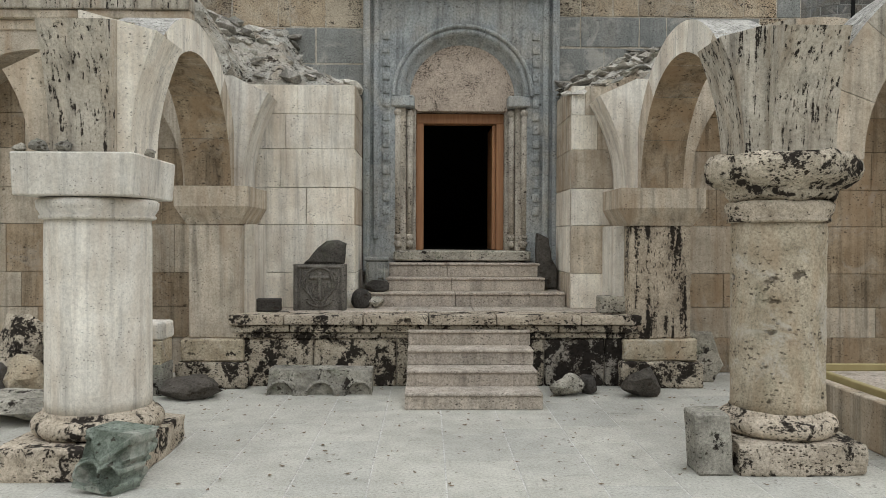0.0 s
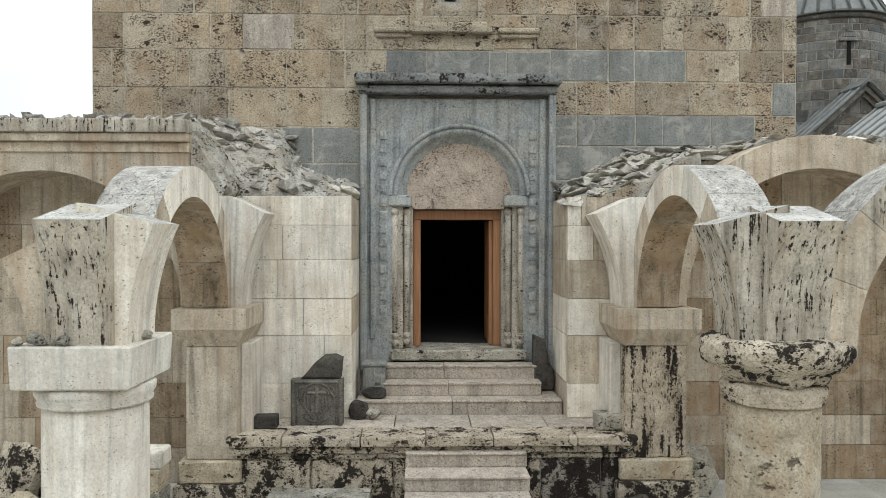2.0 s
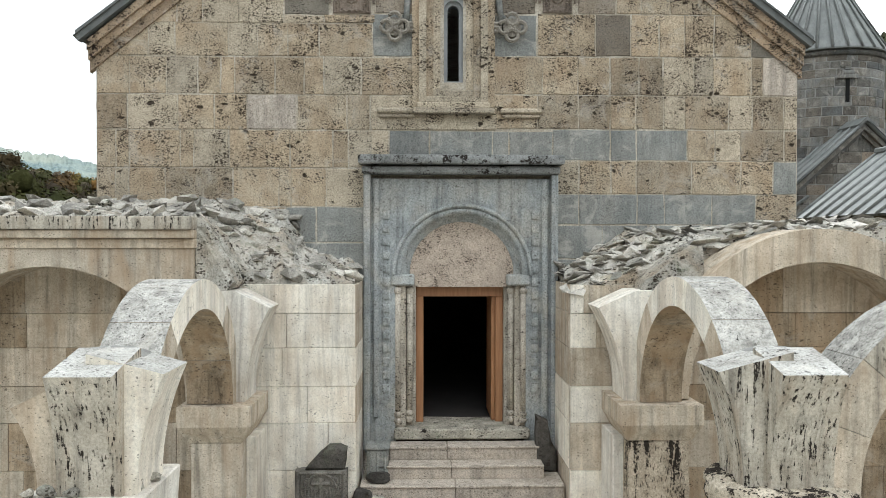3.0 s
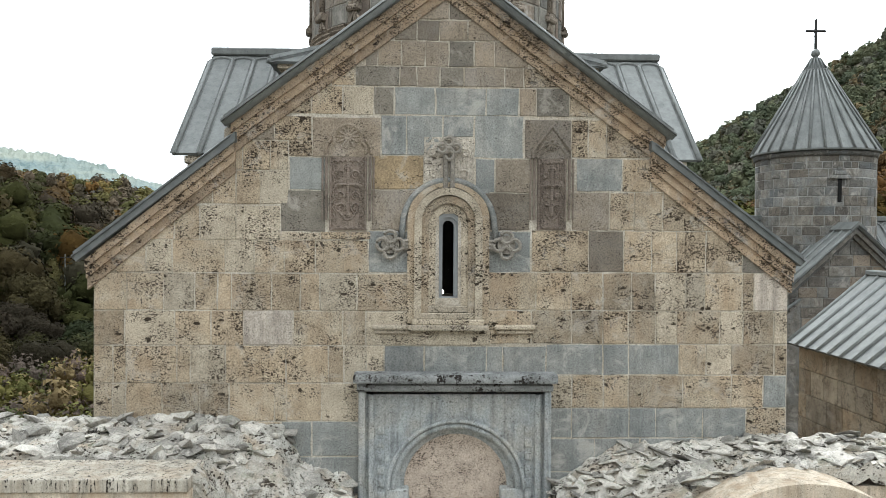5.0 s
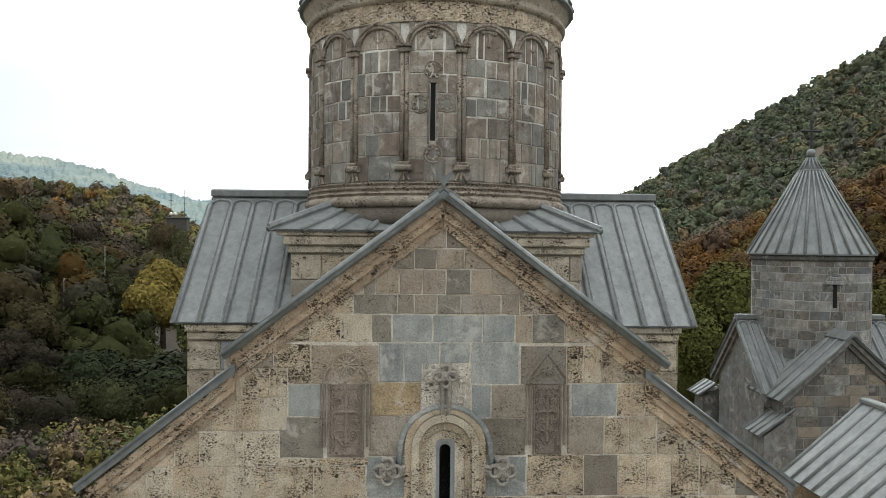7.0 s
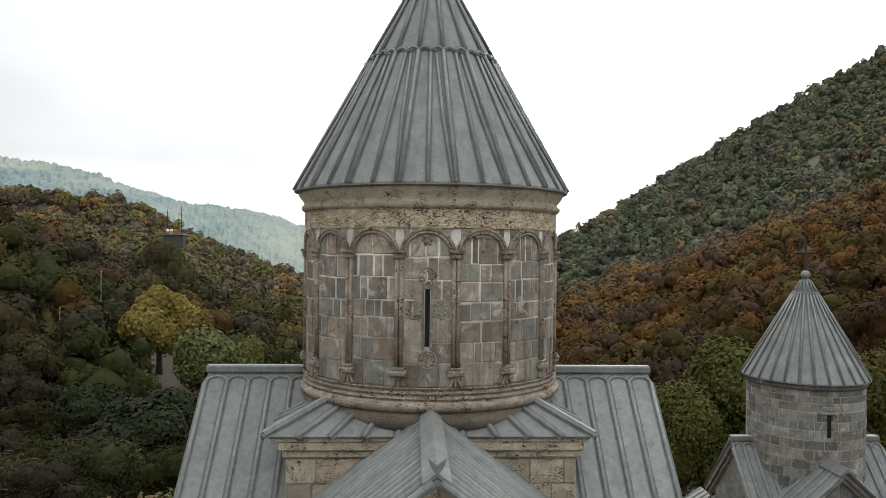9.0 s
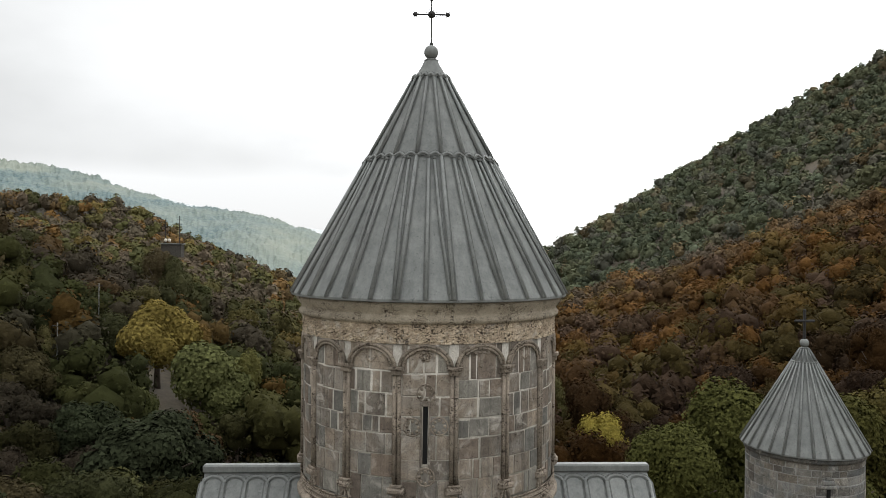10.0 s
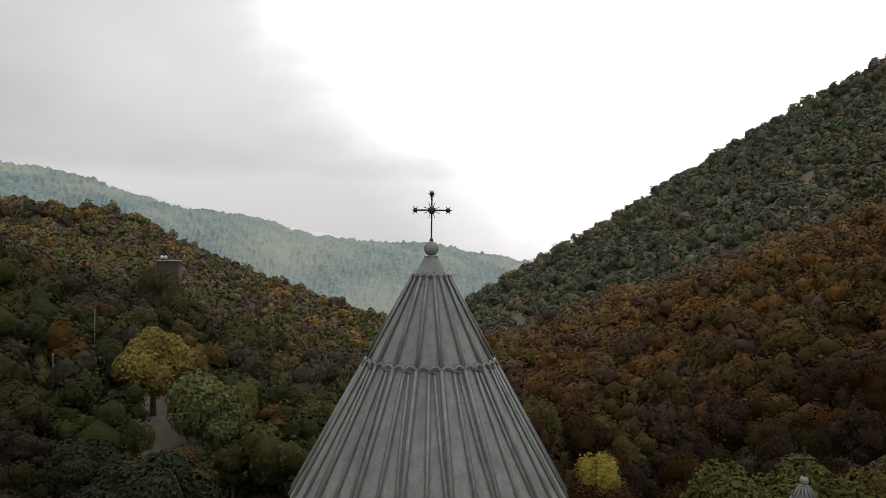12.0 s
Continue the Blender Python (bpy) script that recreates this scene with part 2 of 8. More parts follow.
TRAV_OLD = stone("old_pitted_travertine", (0.56, 0.49, 0.375), (0.35, 0.295, 0.21), vary=0.1, pits=0.46, pit_scale=18.0, black=0.08, rough=0.95, holes_=5.5, moss=0.25, stain=0.5, smear=0.55)
TRAV_BLACKER = stone("heavily_crusted_travertine", (0.50, 0.46, 0.40), (0.25, 0.225, 0.19), vary=0.1, pits=0.85, pit_scale=22.0, black=0.92, rough=0.95, holes_=9.0)
TRAV_BLACK = stone("black_crusted_travertine", (0.60, 0.535, 0.435), (0.33, 0.285, 0.22), vary=0.12, pits=0.9, pit_scale=22.0, black=0.70, rough=0.95, holes_=9.0)
TRAV_STAIN = stone("stained_travertine", (0.55, 0.51, 0.435), (0.36, 0.325, 0.265), vary=0.10, veins=1.0, black=0.42, pits=0.3, pit_scale=28.0, streak=True, stain=0.35, grain=0.35)
TRAV_STREAK = stone("black_streaked_travertine", (0.55, 0.47, 0.365), (0.33, 0.27, 0.20), vary=0.0, pits=0.5, pit_scale=20.0, black=0.66, rough=0.95, streak=4.5)
STEP = stone("step_stone", (0.54, 0.48, 0.415), (0.40, 0.35, 0.295), vary=0.12, pits=0.32, pit_scale=30.0, veins=0.6, rough=0.85)
PAVE = stone("pale_paving", (0.52, 0.51, 0.462), (0.42, 0.41, 0.365), grain=0.35, vary=0.08, pits=0.2, pit_scale=30.0, rough=0.75, pit_col=(0.25, 0.23, 0.20))
RUBBLE = stone("rubble_mortar", (0.56, 0.545, 0.495), (0.26, 0.245, 0.21), vary=0.1, black=0.26, moss=0.45, rough=0.95, pits=0.85, pit_scale=14.0, smear=0.8, tint2=(0.36, 0.29, 0.21), holes_=8.0)
RUBBLE_STONE = stone("rubble_stone", (0.48, 0.45, 0.40), (0.20, 0.19, 0.168), vary=0.0, black=0.22, moss=0.4, rough=0.95, island=0.5, smear=0.7, tint2=(0.40, 0.385, 0.33))
TRAV_TOP = stone("weathered_travertine_top", (0.50, 0.49, 0.455), (0.32, 0.305, 0.275), vary=0.0, black=0.22, pits=0.3, pit_scale=24.0, smear=0.5)
# ochre stain, darkened further to put in the shade of recesses and soffits
TRAV_OCHRE = stone("ochre_stained_shaded_travertine", (0.45, 0.365, 0.265), (0.27, 0.205, 0.135), vary=0.16, veins=1.0, stain=0.8, pits=0.35, pit_scale=24.0, grain=0.4, smear=0.25)
TRAV_CRUST = stone("lichen_crusted_travertine", (0.50, 0.485, 0.445), (0.29, 0.275, 0.245), vary=0.0, black=0.28, pits=0.25, pit_scale=24.0, rough=0.95, streak=True, veins=1.0, smear=0.5)
TRAV_SPOT = stone("black_spotted_travertine", (0.58, 0.51, 0.415), (0.36, 0.305, 0.235), vary=0.1, black=0.56, pits=0.75, pit_scale=22.0, rough=0.95, holes_=8.0)
DARKROCK = stone("dark_basalt", (0.115, 0.105, 0.095), (0.05, 0.046, 0.04), vary=0.3, pits=0.4, moss=0.25)
GREYROCK = stone("grey_lichen_stone", (0.50, 0.475, 0.41), (0.20, 0.19, 0.165), vary=0.3, black=0.34, moss=0.5, pits=0.6, pit_scale=20.0)
DRUMSTONE = stone("drum_tuff", (0.31, 0.268, 0.222), (0.17, 0.147, 0.122), vary=0.38, veins=0.7, pits=0.5, pit_scale=24.0, tint2=(0.30, 0.285, 0.26), smear=0.55)
DRUMTRIM = stone("carved_drum_stone", (0.34, 0.292, 0.238), (0.16, 0.137, 0.112), vary=0.15, pits=0.85, pit_scale=18.0, black=0.12)
FRIEZE = stone("carved_ochre_frieze", (0.56, 0.465, 0.345), (0.30, 0.24, 0.175), vary=0.0, pits=0.95, pit_scale=14.0, smear=0.5)
CARVED = stone("carved_khachkar_tuff", (0.262, 0.218, 0.183), (0.158, 0.130, 0.108), vary=0.12, pits=0.4, pit_scale=24.0)
CARVED_DARK = stone("dark_carved_basalt", (0.185, 0.17, 0.148), (0.085, 0.078, 0.068), vary=0.0, pits=0.5, pit_scale=30.0, moss=0.3)
CHAPEL = stone("grey_chapel_stone", (0.235, 0.226, 0.205), (0.135, 0.130, 0.118), vary=0.4, smear=0.4, veins=0.4, pits=0.25, pit_scale=20.0, tint2=(0.22, 0.235, 0.24))
CHAPEL_DARK = stone("brown_grey_chapel_stone", (0.19, 0.173, 0.150), (0.108, 0.10, 0.088), vary=0.3, smear=0.3, veins=0.3, pits=0.5, pit_scale=20.0)
DRUMGREY = stone("green_grey_drum_stone", (0.25, 0.243, 0.218), (0.16, 0.154, 0.138), vary=0.3, veins=0.5, pits=0.4, pit_scale=24.0, smear=0.35)
DRUMBROWN = stone("dark_brown_drum_stone", (0.235, 0.195, 0.16), (0.145, 0.12, 0.10), vary=0.3, veins=0.5, pits=0.5, pit_scale=24.0, smear=0.35)
TUFF_SPONGE = stone("spongy_tuff", (0.43, 0.36, 0.265), (0.27, 0.215, 0.155), pits=1.2, pit_scale=22.0, vary=0.2, holes_=7.0, smear=0.4, grain=0.8)
TUFF_OCHRE = stone("ochre_tuff", (0.36, 0.275, 0.17), (0.24, 0.185, 0.12), pits=0.6, pit_scale=26.0, vary=0.1, smear=0.4)
TUFF_DUSK = stone("dusky_tuff", (0.235, 0.214, 0.18), (0.165, 0.15, 0.126), pits=0.6, pit_scale=30.0, vary=0.2, smear=0.35)
BOSS = stone("dark_grey_boss_stone", (0.30, 0.275, 0.235), (0.185, 0.168, 0.142), vary=0.0, pits=0.4, pit_scale=30.0)
CARVE_GREEN = stone("green_lichen_carving", (0.27, 0.30, 0.255), (0.085, 0.105, 0.08), vary=0, black=0.2, moss=0.3, pits=0.5, smear=0.4)


def sheet_metal():
    m, nt, bsdf = nodes_of("weathered_roof_stone_sheet")
    p = place(nt)
    mid = noise_tex(nt, p, 1.6, 6.0, 0.65)
    fine = noise_tex(nt, p, 22.0, 5.0, 0.7)
    col = ramp(nt, mid, (0.3, (0.132, 0.140, 0.134)), (0.7, (0.205, 0.214, 0.202)))
    col = mix(nt, 0.5, col, ramp(nt, fine, (0.3, grey(0.7)), (0.7, grey(1.2))), "MULTIPLY")
    col = mix(nt, 1.0, col, ramp(nt, object_random(nt), (0, grey(0.88)), (1, grey(1.1))), "MULTIPLY")
    spots = noise_tex(nt, p, 9.0, 6.0, 0.8, 0.4)
    col = mix(nt, 0.8, col, ramp(nt, spots, (0.32, grey(0.35)), (0.42, grey(1.0)), (0.62, grey(1.0)), (0.72, grey(1.35))), "MULTIPLY")
    streak = noise_tex(nt, place(nt, (5, 5, 0.5)), 1.4, 5.0, 0.6)
    col = mix(nt, 0.6, col, ramp(nt, streak, (0.35, grey(0.72)), (0.6, grey(1.1))), "MULTIPLY")
    nt.links.new(col, bsdf.inputs["Base Color"])
    bsdf.inputs["Roughness"].default_value = 0.62
    bsdf.inputs["Specular IOR Level"].default_value = 0.4
    bump(nt, bsdf, [(fine, 0.003), (mid, 0.01)])
    return m


def plain(name, a, b, scale=8.0, rough=0.6, metal=0.0, stretch=(1, 1, 1)):
    m, nt, bsdf = nodes_of(name)
    p = place(nt, stretch)
    n = noise_tex(nt, p, scale, 6.0, 0.6)
    col = ramp(nt, n, (0.3, a), (0.7, b))
    nt.links.new(col, bsdf.inputs["Base Color"])
    bsdf.inputs["Roughness"].default_value = rough
    bsdf.inputs["Metallic"].default_value = metal
    bump(nt, bsdf, [(n, 0.004)])
    return m


def leaves_mat(name):
    """Leaves take their own colour from the tint of each spray."""
    m, nt, bsdf = nodes_of(name)
    at = nt.nodes.new("ShaderNodeAttribute")
    at.attribute_name = "tint"
    isl = nt.nodes.new("ShaderNodeNewGeometry").outputs["Random Per Island"]
    col = mix(nt, 1.0, at.outputs["Color"], ramp(nt, isl, (0, grey(0.88)), (1, grey(1.12))), "MULTIPLY")
    p = place(nt)
    f = noise_tex(nt, p, 1.1, 4.0, 0.7)
    col = mix(nt, 0.5, col, ramp(nt, f, (0.3, grey(0.6)), (0.68, grey(1.25))), "MULTIPLY")
    nt.links.new(col, bsdf.inputs["Base Color"])
    bump(nt, bsdf, [(f, 0.5)], strength=0.7)
    bsdf.inputs["Roughness"].default_value = 1.0
    bsdf.inputs["Specular IOR Level"].default_value = 0.03
    return m


ROOF = sheet_metal()
VERGE = plain("dull_dark_sheet", (0.085, 0.092, 0.09), (0.15, 0.158, 0.152), 5.0, 0.7)
# dark tone for painted shade beside seams and in their mouths, plus dirt
SHADE_DIRT = plain("dark_seam_shade_dirt", (0.055, 0.058, 0.054), (0.13, 0.135, 0.128), 6.0, 0.8)
WOOD = plain("varnished_oak", (0.27, 0.125, 0.055), (0.40, 0.20, 0.095), 3.0, 0.5, 0, (9, 9, 0.7))
IRON = plain("wrought_iron", (0.008, 0.008, 0.008), (0.02, 0.018, 0.016), 20.0, 0.7, 0.0)
BARK = plain("bark", (0.06, 0.045, 0.035), (0.13, 0.10, 0.08), 6.0, 0.95)
# near-black surface that paints the shade inside slit windows
DEEP = plain("unlit_opening", (0.003, 0.003, 0.003), (0.006, 0.006, 0.005), 2.0, 1.0)
# near-black colour stands in for the missing light inside the nave
DARKROOM = plain("unlit_nave_shade", (0.02, 0.018, 0.016), (0.035, 0.03, 0.028), 2.0, 0.95)
WINDOW_FRAME = plain("grey_window_frame", (0.22, 0.23, 0.235), (0.28, 0.29, 0.295), 10.0, 0.5)
LEAF = leaves_mat("autumn_leaves")
LAMP = bpy.data.materials.new("lit_bulb")
LAMP.use_nodes = True
LAMP.node_tree.nodes["Principled BSDF"].inputs["Emission Color"].default_value = (1, 0.9, 0.75, 1)
LAMP.node_tree.nodes["Principled BSDF"].inputs["Emission Strength"].default_value = 5.0


def glass_mat():
    m, nt, bsdf = nodes_of("dark_window_glass")
    bsdf.inputs["Base Color"].default_value = (0.9, 0.95, 1.0, 1)
    bsdf.inputs["Roughness"].default_value = 0.03
    bsdf.inputs["Transmission Weight"].default_value = 1.0
    bsdf.inputs["IOR"].default_value = 1.12
    return m


GLASS = glass_mat()


def ground_mat():
    m, nt, bsdf = nodes_of("forest_floor")
    p = place(nt)
    n = noise_tex(nt, p, 0.03, 8.0, 0.65)
    f = noise_tex(nt, p, 1.2, 6.0, 0.7)
    col = ramp(nt, n, (0.35, (0.055, 0.05, 0.03)), (0.5, (0.075, 0.06, 0.04)), (0.68, (0.11, 0.09, 0.06)))
    col = mix(nt, 0.7, col, ramp(nt, f, (0.3, grey(0.5)), (0.7, grey(1.4))), "MULTIPLY")
    nt.links.new(col, bsdf.inputs["Base Color"])
    bsdf.inputs["Roughness"].default_value = 0.95
    bump(nt, bsdf, [(f, 0.15)])
    return m


GROUND = ground_mat()


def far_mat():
    """The wooded far side of the valley: a backdrop, damp-air haze painted into colour and glow."""
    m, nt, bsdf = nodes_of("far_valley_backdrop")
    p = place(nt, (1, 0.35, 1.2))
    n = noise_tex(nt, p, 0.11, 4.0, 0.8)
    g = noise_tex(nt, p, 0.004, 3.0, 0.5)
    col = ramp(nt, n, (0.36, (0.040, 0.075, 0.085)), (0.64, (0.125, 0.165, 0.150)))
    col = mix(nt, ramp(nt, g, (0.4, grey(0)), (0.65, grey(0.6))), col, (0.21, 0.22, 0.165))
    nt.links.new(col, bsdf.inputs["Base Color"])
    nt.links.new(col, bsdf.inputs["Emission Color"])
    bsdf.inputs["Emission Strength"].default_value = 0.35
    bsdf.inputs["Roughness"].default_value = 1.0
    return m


FAR = far_mat()
# pale tones put the distance haze straight into the mountain's colour
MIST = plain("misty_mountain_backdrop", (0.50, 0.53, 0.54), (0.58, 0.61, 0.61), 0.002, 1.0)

# ---------------------------------------------------------------- building helpers
rng = random.Random(7)


def thing(name, loc, label, category, group="", kind=""):
    ob = new(name)
    ob.location = loc
    ob.empty_display_size = 0.1
    return tagged(ob, label, category, group, kind)


def top_of(ob):
    while ob.parent:
        ob = ob.parent
    return ob


def part(name, bm, material, parent=None, label="", smooth=False):
    """Links a bmesh, drawn in the place's own metres, as one mesh object under a thing or under a part."""
    me = bpy.data.meshes.new(name)
    if parent is not None:
        bmesh.ops.translate(bm, verts=bm.verts, vec=-top_of(parent).location)
    bm.normal_update()
    bm.to_mesh(me)
    bm.free()
    if smooth:
        for poly in me.polygons:
            poly.use_smooth = True
    me.materials.append(material)
    ob = new(name, me)
    if parent is not None:
        ob.parent = parent
    if label:
        ob["label"] = label
    return ob


def box(bm, x0, x1, y0, y1, z0, z1, bevel=0.0, seg=1):
    r = bmesh.ops.create_cube(bm, size=1.0)
    vs = r["verts"]
    for v in vs:
        v.co = Vector((x0 + (v.co.x + 0.5) * (x1 - x0), y0 + (v.co.y + 0.5) * (y1 - y0), z0 + (v.co.z + 0.5) * (z1 - z0)))
    if bevel:
        es = list({e for v in vs for e in v.link_edges})
        bmesh.ops.bevel(bm, geom=es, offset=bevel, segments=seg, affect="EDGES", profile=0.6)
    return vs


def prism(bm, poly, a, b, axis="y", inset=0.0):
    """A polygon pushed out from a to b along an axis. poly holds (x, z) for y, (y, z) for x, (x, y) for z. inset draws the b end in."""
    def at(p, d):
        if axis == "y":
            return (p[0], d, p[1])
        if axis == "x":
            return (d, p[0], p[1])
        return (p[0], p[1], d)
    n = len(poly)
    va = [bm.verts.new(at(p, a)) for p in poly]
    rings = [va]
    if inset:
        cx = sum(p[0] for p in poly) / n
        cy = sum(p[1] for p in poly) / n
        s = 1 if b > a else -1
        rings.append([bm.verts.new(at(p, b - s * inset)) for p in poly])
        ins = []
        for p in poly:
            dx, dy = cx - p[0], cy - p[1]
            ins.append((p[0] + math.copysign(min(inset, abs(dx)), dx), p[1] + math.copysign(min(inset, abs(dy)), dy)))
        rings.append([bm.verts.new(at(p, b)) for p in ins])
    else:
        rings.append([bm.verts.new(at(p, b)) for p in poly])
    for r0, r1 in zip(rings, rings[1:]):
        for i in range(n):
            j = (i + 1) % n
            bm.faces.new((r0[i], r0[j], r1[j], r1[i]))
    bm.faces.new(va[::-1])
    bm.faces.new(rings[-1])
    bmesh.ops.recalc_face_normals(bm, faces=bm.faces)


def lathe(bm, profile, cx, cy, n=48, a0=0.0, a1=2 * math.pi):
    """Turns (radius, z) rows round an upright axis."""
    full = abs(a1 - a0 - 2 * math.pi) < 1e-6
    m = n if full else n + 1
    rings = []
    for r, z in profile:
        rings.append([bm.verts.new((cx + r * math.cos(a0 + (a1 - a0) * i / n), cy + r * math.sin(a0 + (a1 - a0) * i / n), z)) for i in range(m)])
    for r0, r1 in zip(rings, rings[1:]):
        for i in range(n):
            j = (i + 1) % m
            bm.faces.new((r0[i], r0[j], r1[j], r1[i]))
    if full:
        bm.faces.new(rings[0][::-1])
        bm.faces.new(rings[-1])
    return rings


def arc(cx, cz, r, a0, a1, n):
    return [(cx + r * math.cos(radians(a0 + (a1 - a0) * i / n)), cz + r * math.sin(radians(a0 + (a1 - a0) * i / n))) for i in range(n + 1)]


def tube(bm, pts, r, n=8, cap=True):
    """A round bar along points; r may be a list."""
    pts = [Vector(p) for p in pts]
    rings = []
    for i, p in enumerate(pts):
        d = (pts[min(i + 1, len(pts) - 1)] - pts[max(i - 1, 0)]).normalized()
        side = d.cross(Vector((0, 0, 1)))
        if side.length < 0.05:
            side = d.cross(Vector((1, 0, 0)))
        side.normalize()
        up = side.cross(d)
        rr = r[i] if isinstance(r, (list, tuple)) else r
        rings.append([bm.verts.new(p + side * rr * math.cos(2 * math.pi * k / n) + up * rr * math.sin(2 * math.pi * k / n)) for k in range(n)])
    for r0, r1 in zip(rings, rings[1:]):
        for k in range(n):
            j = (k + 1) % n
            bm.faces.new((r0[k], r0[j], r1[j], r1[k]))
    if cap:
        bm.faces.new(rings[0][::-1])
        bm.faces.new(rings[-1])
    bmesh.ops.recalc_face_normals(bm, faces=bm.faces)


def roughen(bm, amount, scale=3.0, cuts=0, keep_z=None):
    """Chips and wear: moves vertices along a noise field."""
    if cuts:
        bmesh.ops.subdivide_edges(bm, edges=list(bm.edges), cuts=cuts, use_grid_fill=True)
    for v in bm.verts:
        if keep_z is not None and v.co.z <= keep_z + 1e-3:
            continue
        d = noise.noise_vector(v.co * scale) + 0.5 * noise.noise_vector(v.co * scale * 2.7)
        v.co += d * amount


def boulder(bm, c, size, seed, flat=0.0, cut=0.25):
    """A broken stone block: a rough ball cut by planes."""
    r = random.Random(seed)
    res = bmesh.ops.create_icosphere(bm, subdivisions=3, radius=1.0)
    vs = res["verts"]
    planes = [(Vector((r.gauss(0, 1), r.gauss(0, 1), r.gauss(0, 1))).normalized(), r.uniform(0.55, 0.9)) for _ in range(9)]
    off = Vector((seed * 1.7, seed * 0.9, 0))
    for v in vs:
        p = v.co.copy()
        for n, d in planes:
            k = p.dot(n)
            if k > d:
                p -= n * (k - d)
        p += noise.noise_vector(p * 2.3 + off) * 0.12 + noise.noise_vector(p * 6.0 + off) * 0.06
        v.co = Vector((c[0] + p.x * size[0], c[1] + p.y * size[1], c[2] + max(p.z * size[2], -size[2] * 0.8)))
    return vs


def clip(poly, nx, nz, d):
    """Keeps the part of a polygon where nx*x + nz*z <= d."""
    out = []
    for i, p in enumerate(poly):
        q = poly[(i + 1) % len(poly)]
        dp, dq = nx * p[0] + nz * p[1] - d, nx * q[0] + nz * q[1] - d
        if dp <= 0:
            out.append(p)
        if (dp < 0 < dq) or (dq < 0 < dp):
            t = dp / (dp - dq)
            out.append((p[0] + t * (q[0] - p[0]), p[1] + t * (q[1] - p[1])))
    return out


def courses(x0, x1, zs, wmin, wmax, r, stagger=True):
    """Rows of blocks between the levels zs."""
    for z0, z1 in zip(zs, zs[1:]):
        x = x0 - (r.uniform(0, wmin) if stagger else 0)
        while x < x1:
            w = r.uniform(wmin, wmax)
            a, b = max(x, x0), min(x + w, x1)
            if x1 - b < wmin * 0.4:
                b = x1
            if b - a > 0.03:
                yield a, b, z0, z1
            x = b if b == x1 else x + w
            if b == x1:
                break


def line(p, q, n=24):
    return [(p[0] + (q[0] - p[0]) * i / n, p[1] + (q[1] - p[1]) * i / n) for i in range(n + 1)]


def loop(c, r, a0=0.0, a1=360.0, n=28, rise=1.0):
    return [(c[0] + r * math.cos(radians(a0 + (a1 - a0) * i / n)), c[1] + r * rise * math.sin(radians(a0 + (a1 - a0) * i / n))) for i in range(n + 1)]


def carved_face(name, corners, back, strokes, material, parent=None, label="", cell=0.012, worn=0.004):
    """A slab whose front is carved: corners run round the front from the lower left; back leads to the rear face.
    Each stroke is (points, half width, height) along a line, or ((x, z), radius, height, "disc")."""
    bl, br, tr, tl = (Vector(p) for p in corners)
    back = Vector(back)
    n = (br - bl).cross(tl - bl).normalized()
    if n.dot(back) > 0:
        n = -n
    w, h = (br - bl).length, (tl - bl).length
    nu, nv = max(4, int(w / cell)), max(4, int(h / cell))
    U, V = np.meshgrid(np.linspace(0, 1, nu + 1), np.linspace(0, 1, nv + 1))
    X, Z = U * w, V * h
    H = np.zeros_like(X)
    for st in strokes:
        if len(st) == 4:
            d = np.hypot(X - st[0][0], Z - st[0][1]) - st[1]
            k = np.clip(0.5 - d / 0.016, 0, 1) * st[2]
        else:
            pts = np.array(st[0])
            d = np.full(X.shape, 9.0)
            for p in pts:
                d = np.minimum(d, np.hypot(X - p[0], Z - p[1]))
            k = np.sqrt(np.clip(1 - (d / st[1]) ** 2, 0, 1)) * st[2]
        H = np.where(np.abs(k) > np.abs(H), k, H)
    bm = bmesh.new()
    grid = []
    for j in range(nv + 1):
        row = []
        for i in range(nu + 1):
            u, v = float(U[j, i]), float(V[j, i])
            p = bl.lerp(br, u).lerp(tl.lerp(tr, u), v)
            row.append(bm.verts.new(p + n * (float(H[j, i]) + worn * noise.noise(p * 14))))
        grid.append(row)
    for j in range(nv):
        for i in range(nu):
            bm.faces.new((grid[j][i], grid[j][i + 1], grid[j + 1][i + 1], grid[j + 1][i]))
    rim = [grid[0][i] for i in range(nu + 1)] + [grid[j][nu] for j in range(1, nv + 1)] + [grid[nv][i] for i in range(nu - 1, -1, -1)] + [grid[j][0] for j in range(nv - 1, 0, -1)]
    rear = [bm.verts.new(v.co + back) for v in rim]
    for k in range(len(rim)):
        m = (k + 1) % len(rim)
        bm.faces.new((rim[m], rim[k], rear[k], rear[m]))
    bm.faces.new(rear)
    bmesh.ops.recalc_face_normals(bm, faces=bm.faces)
    return part(name, bm, material, parent, label)


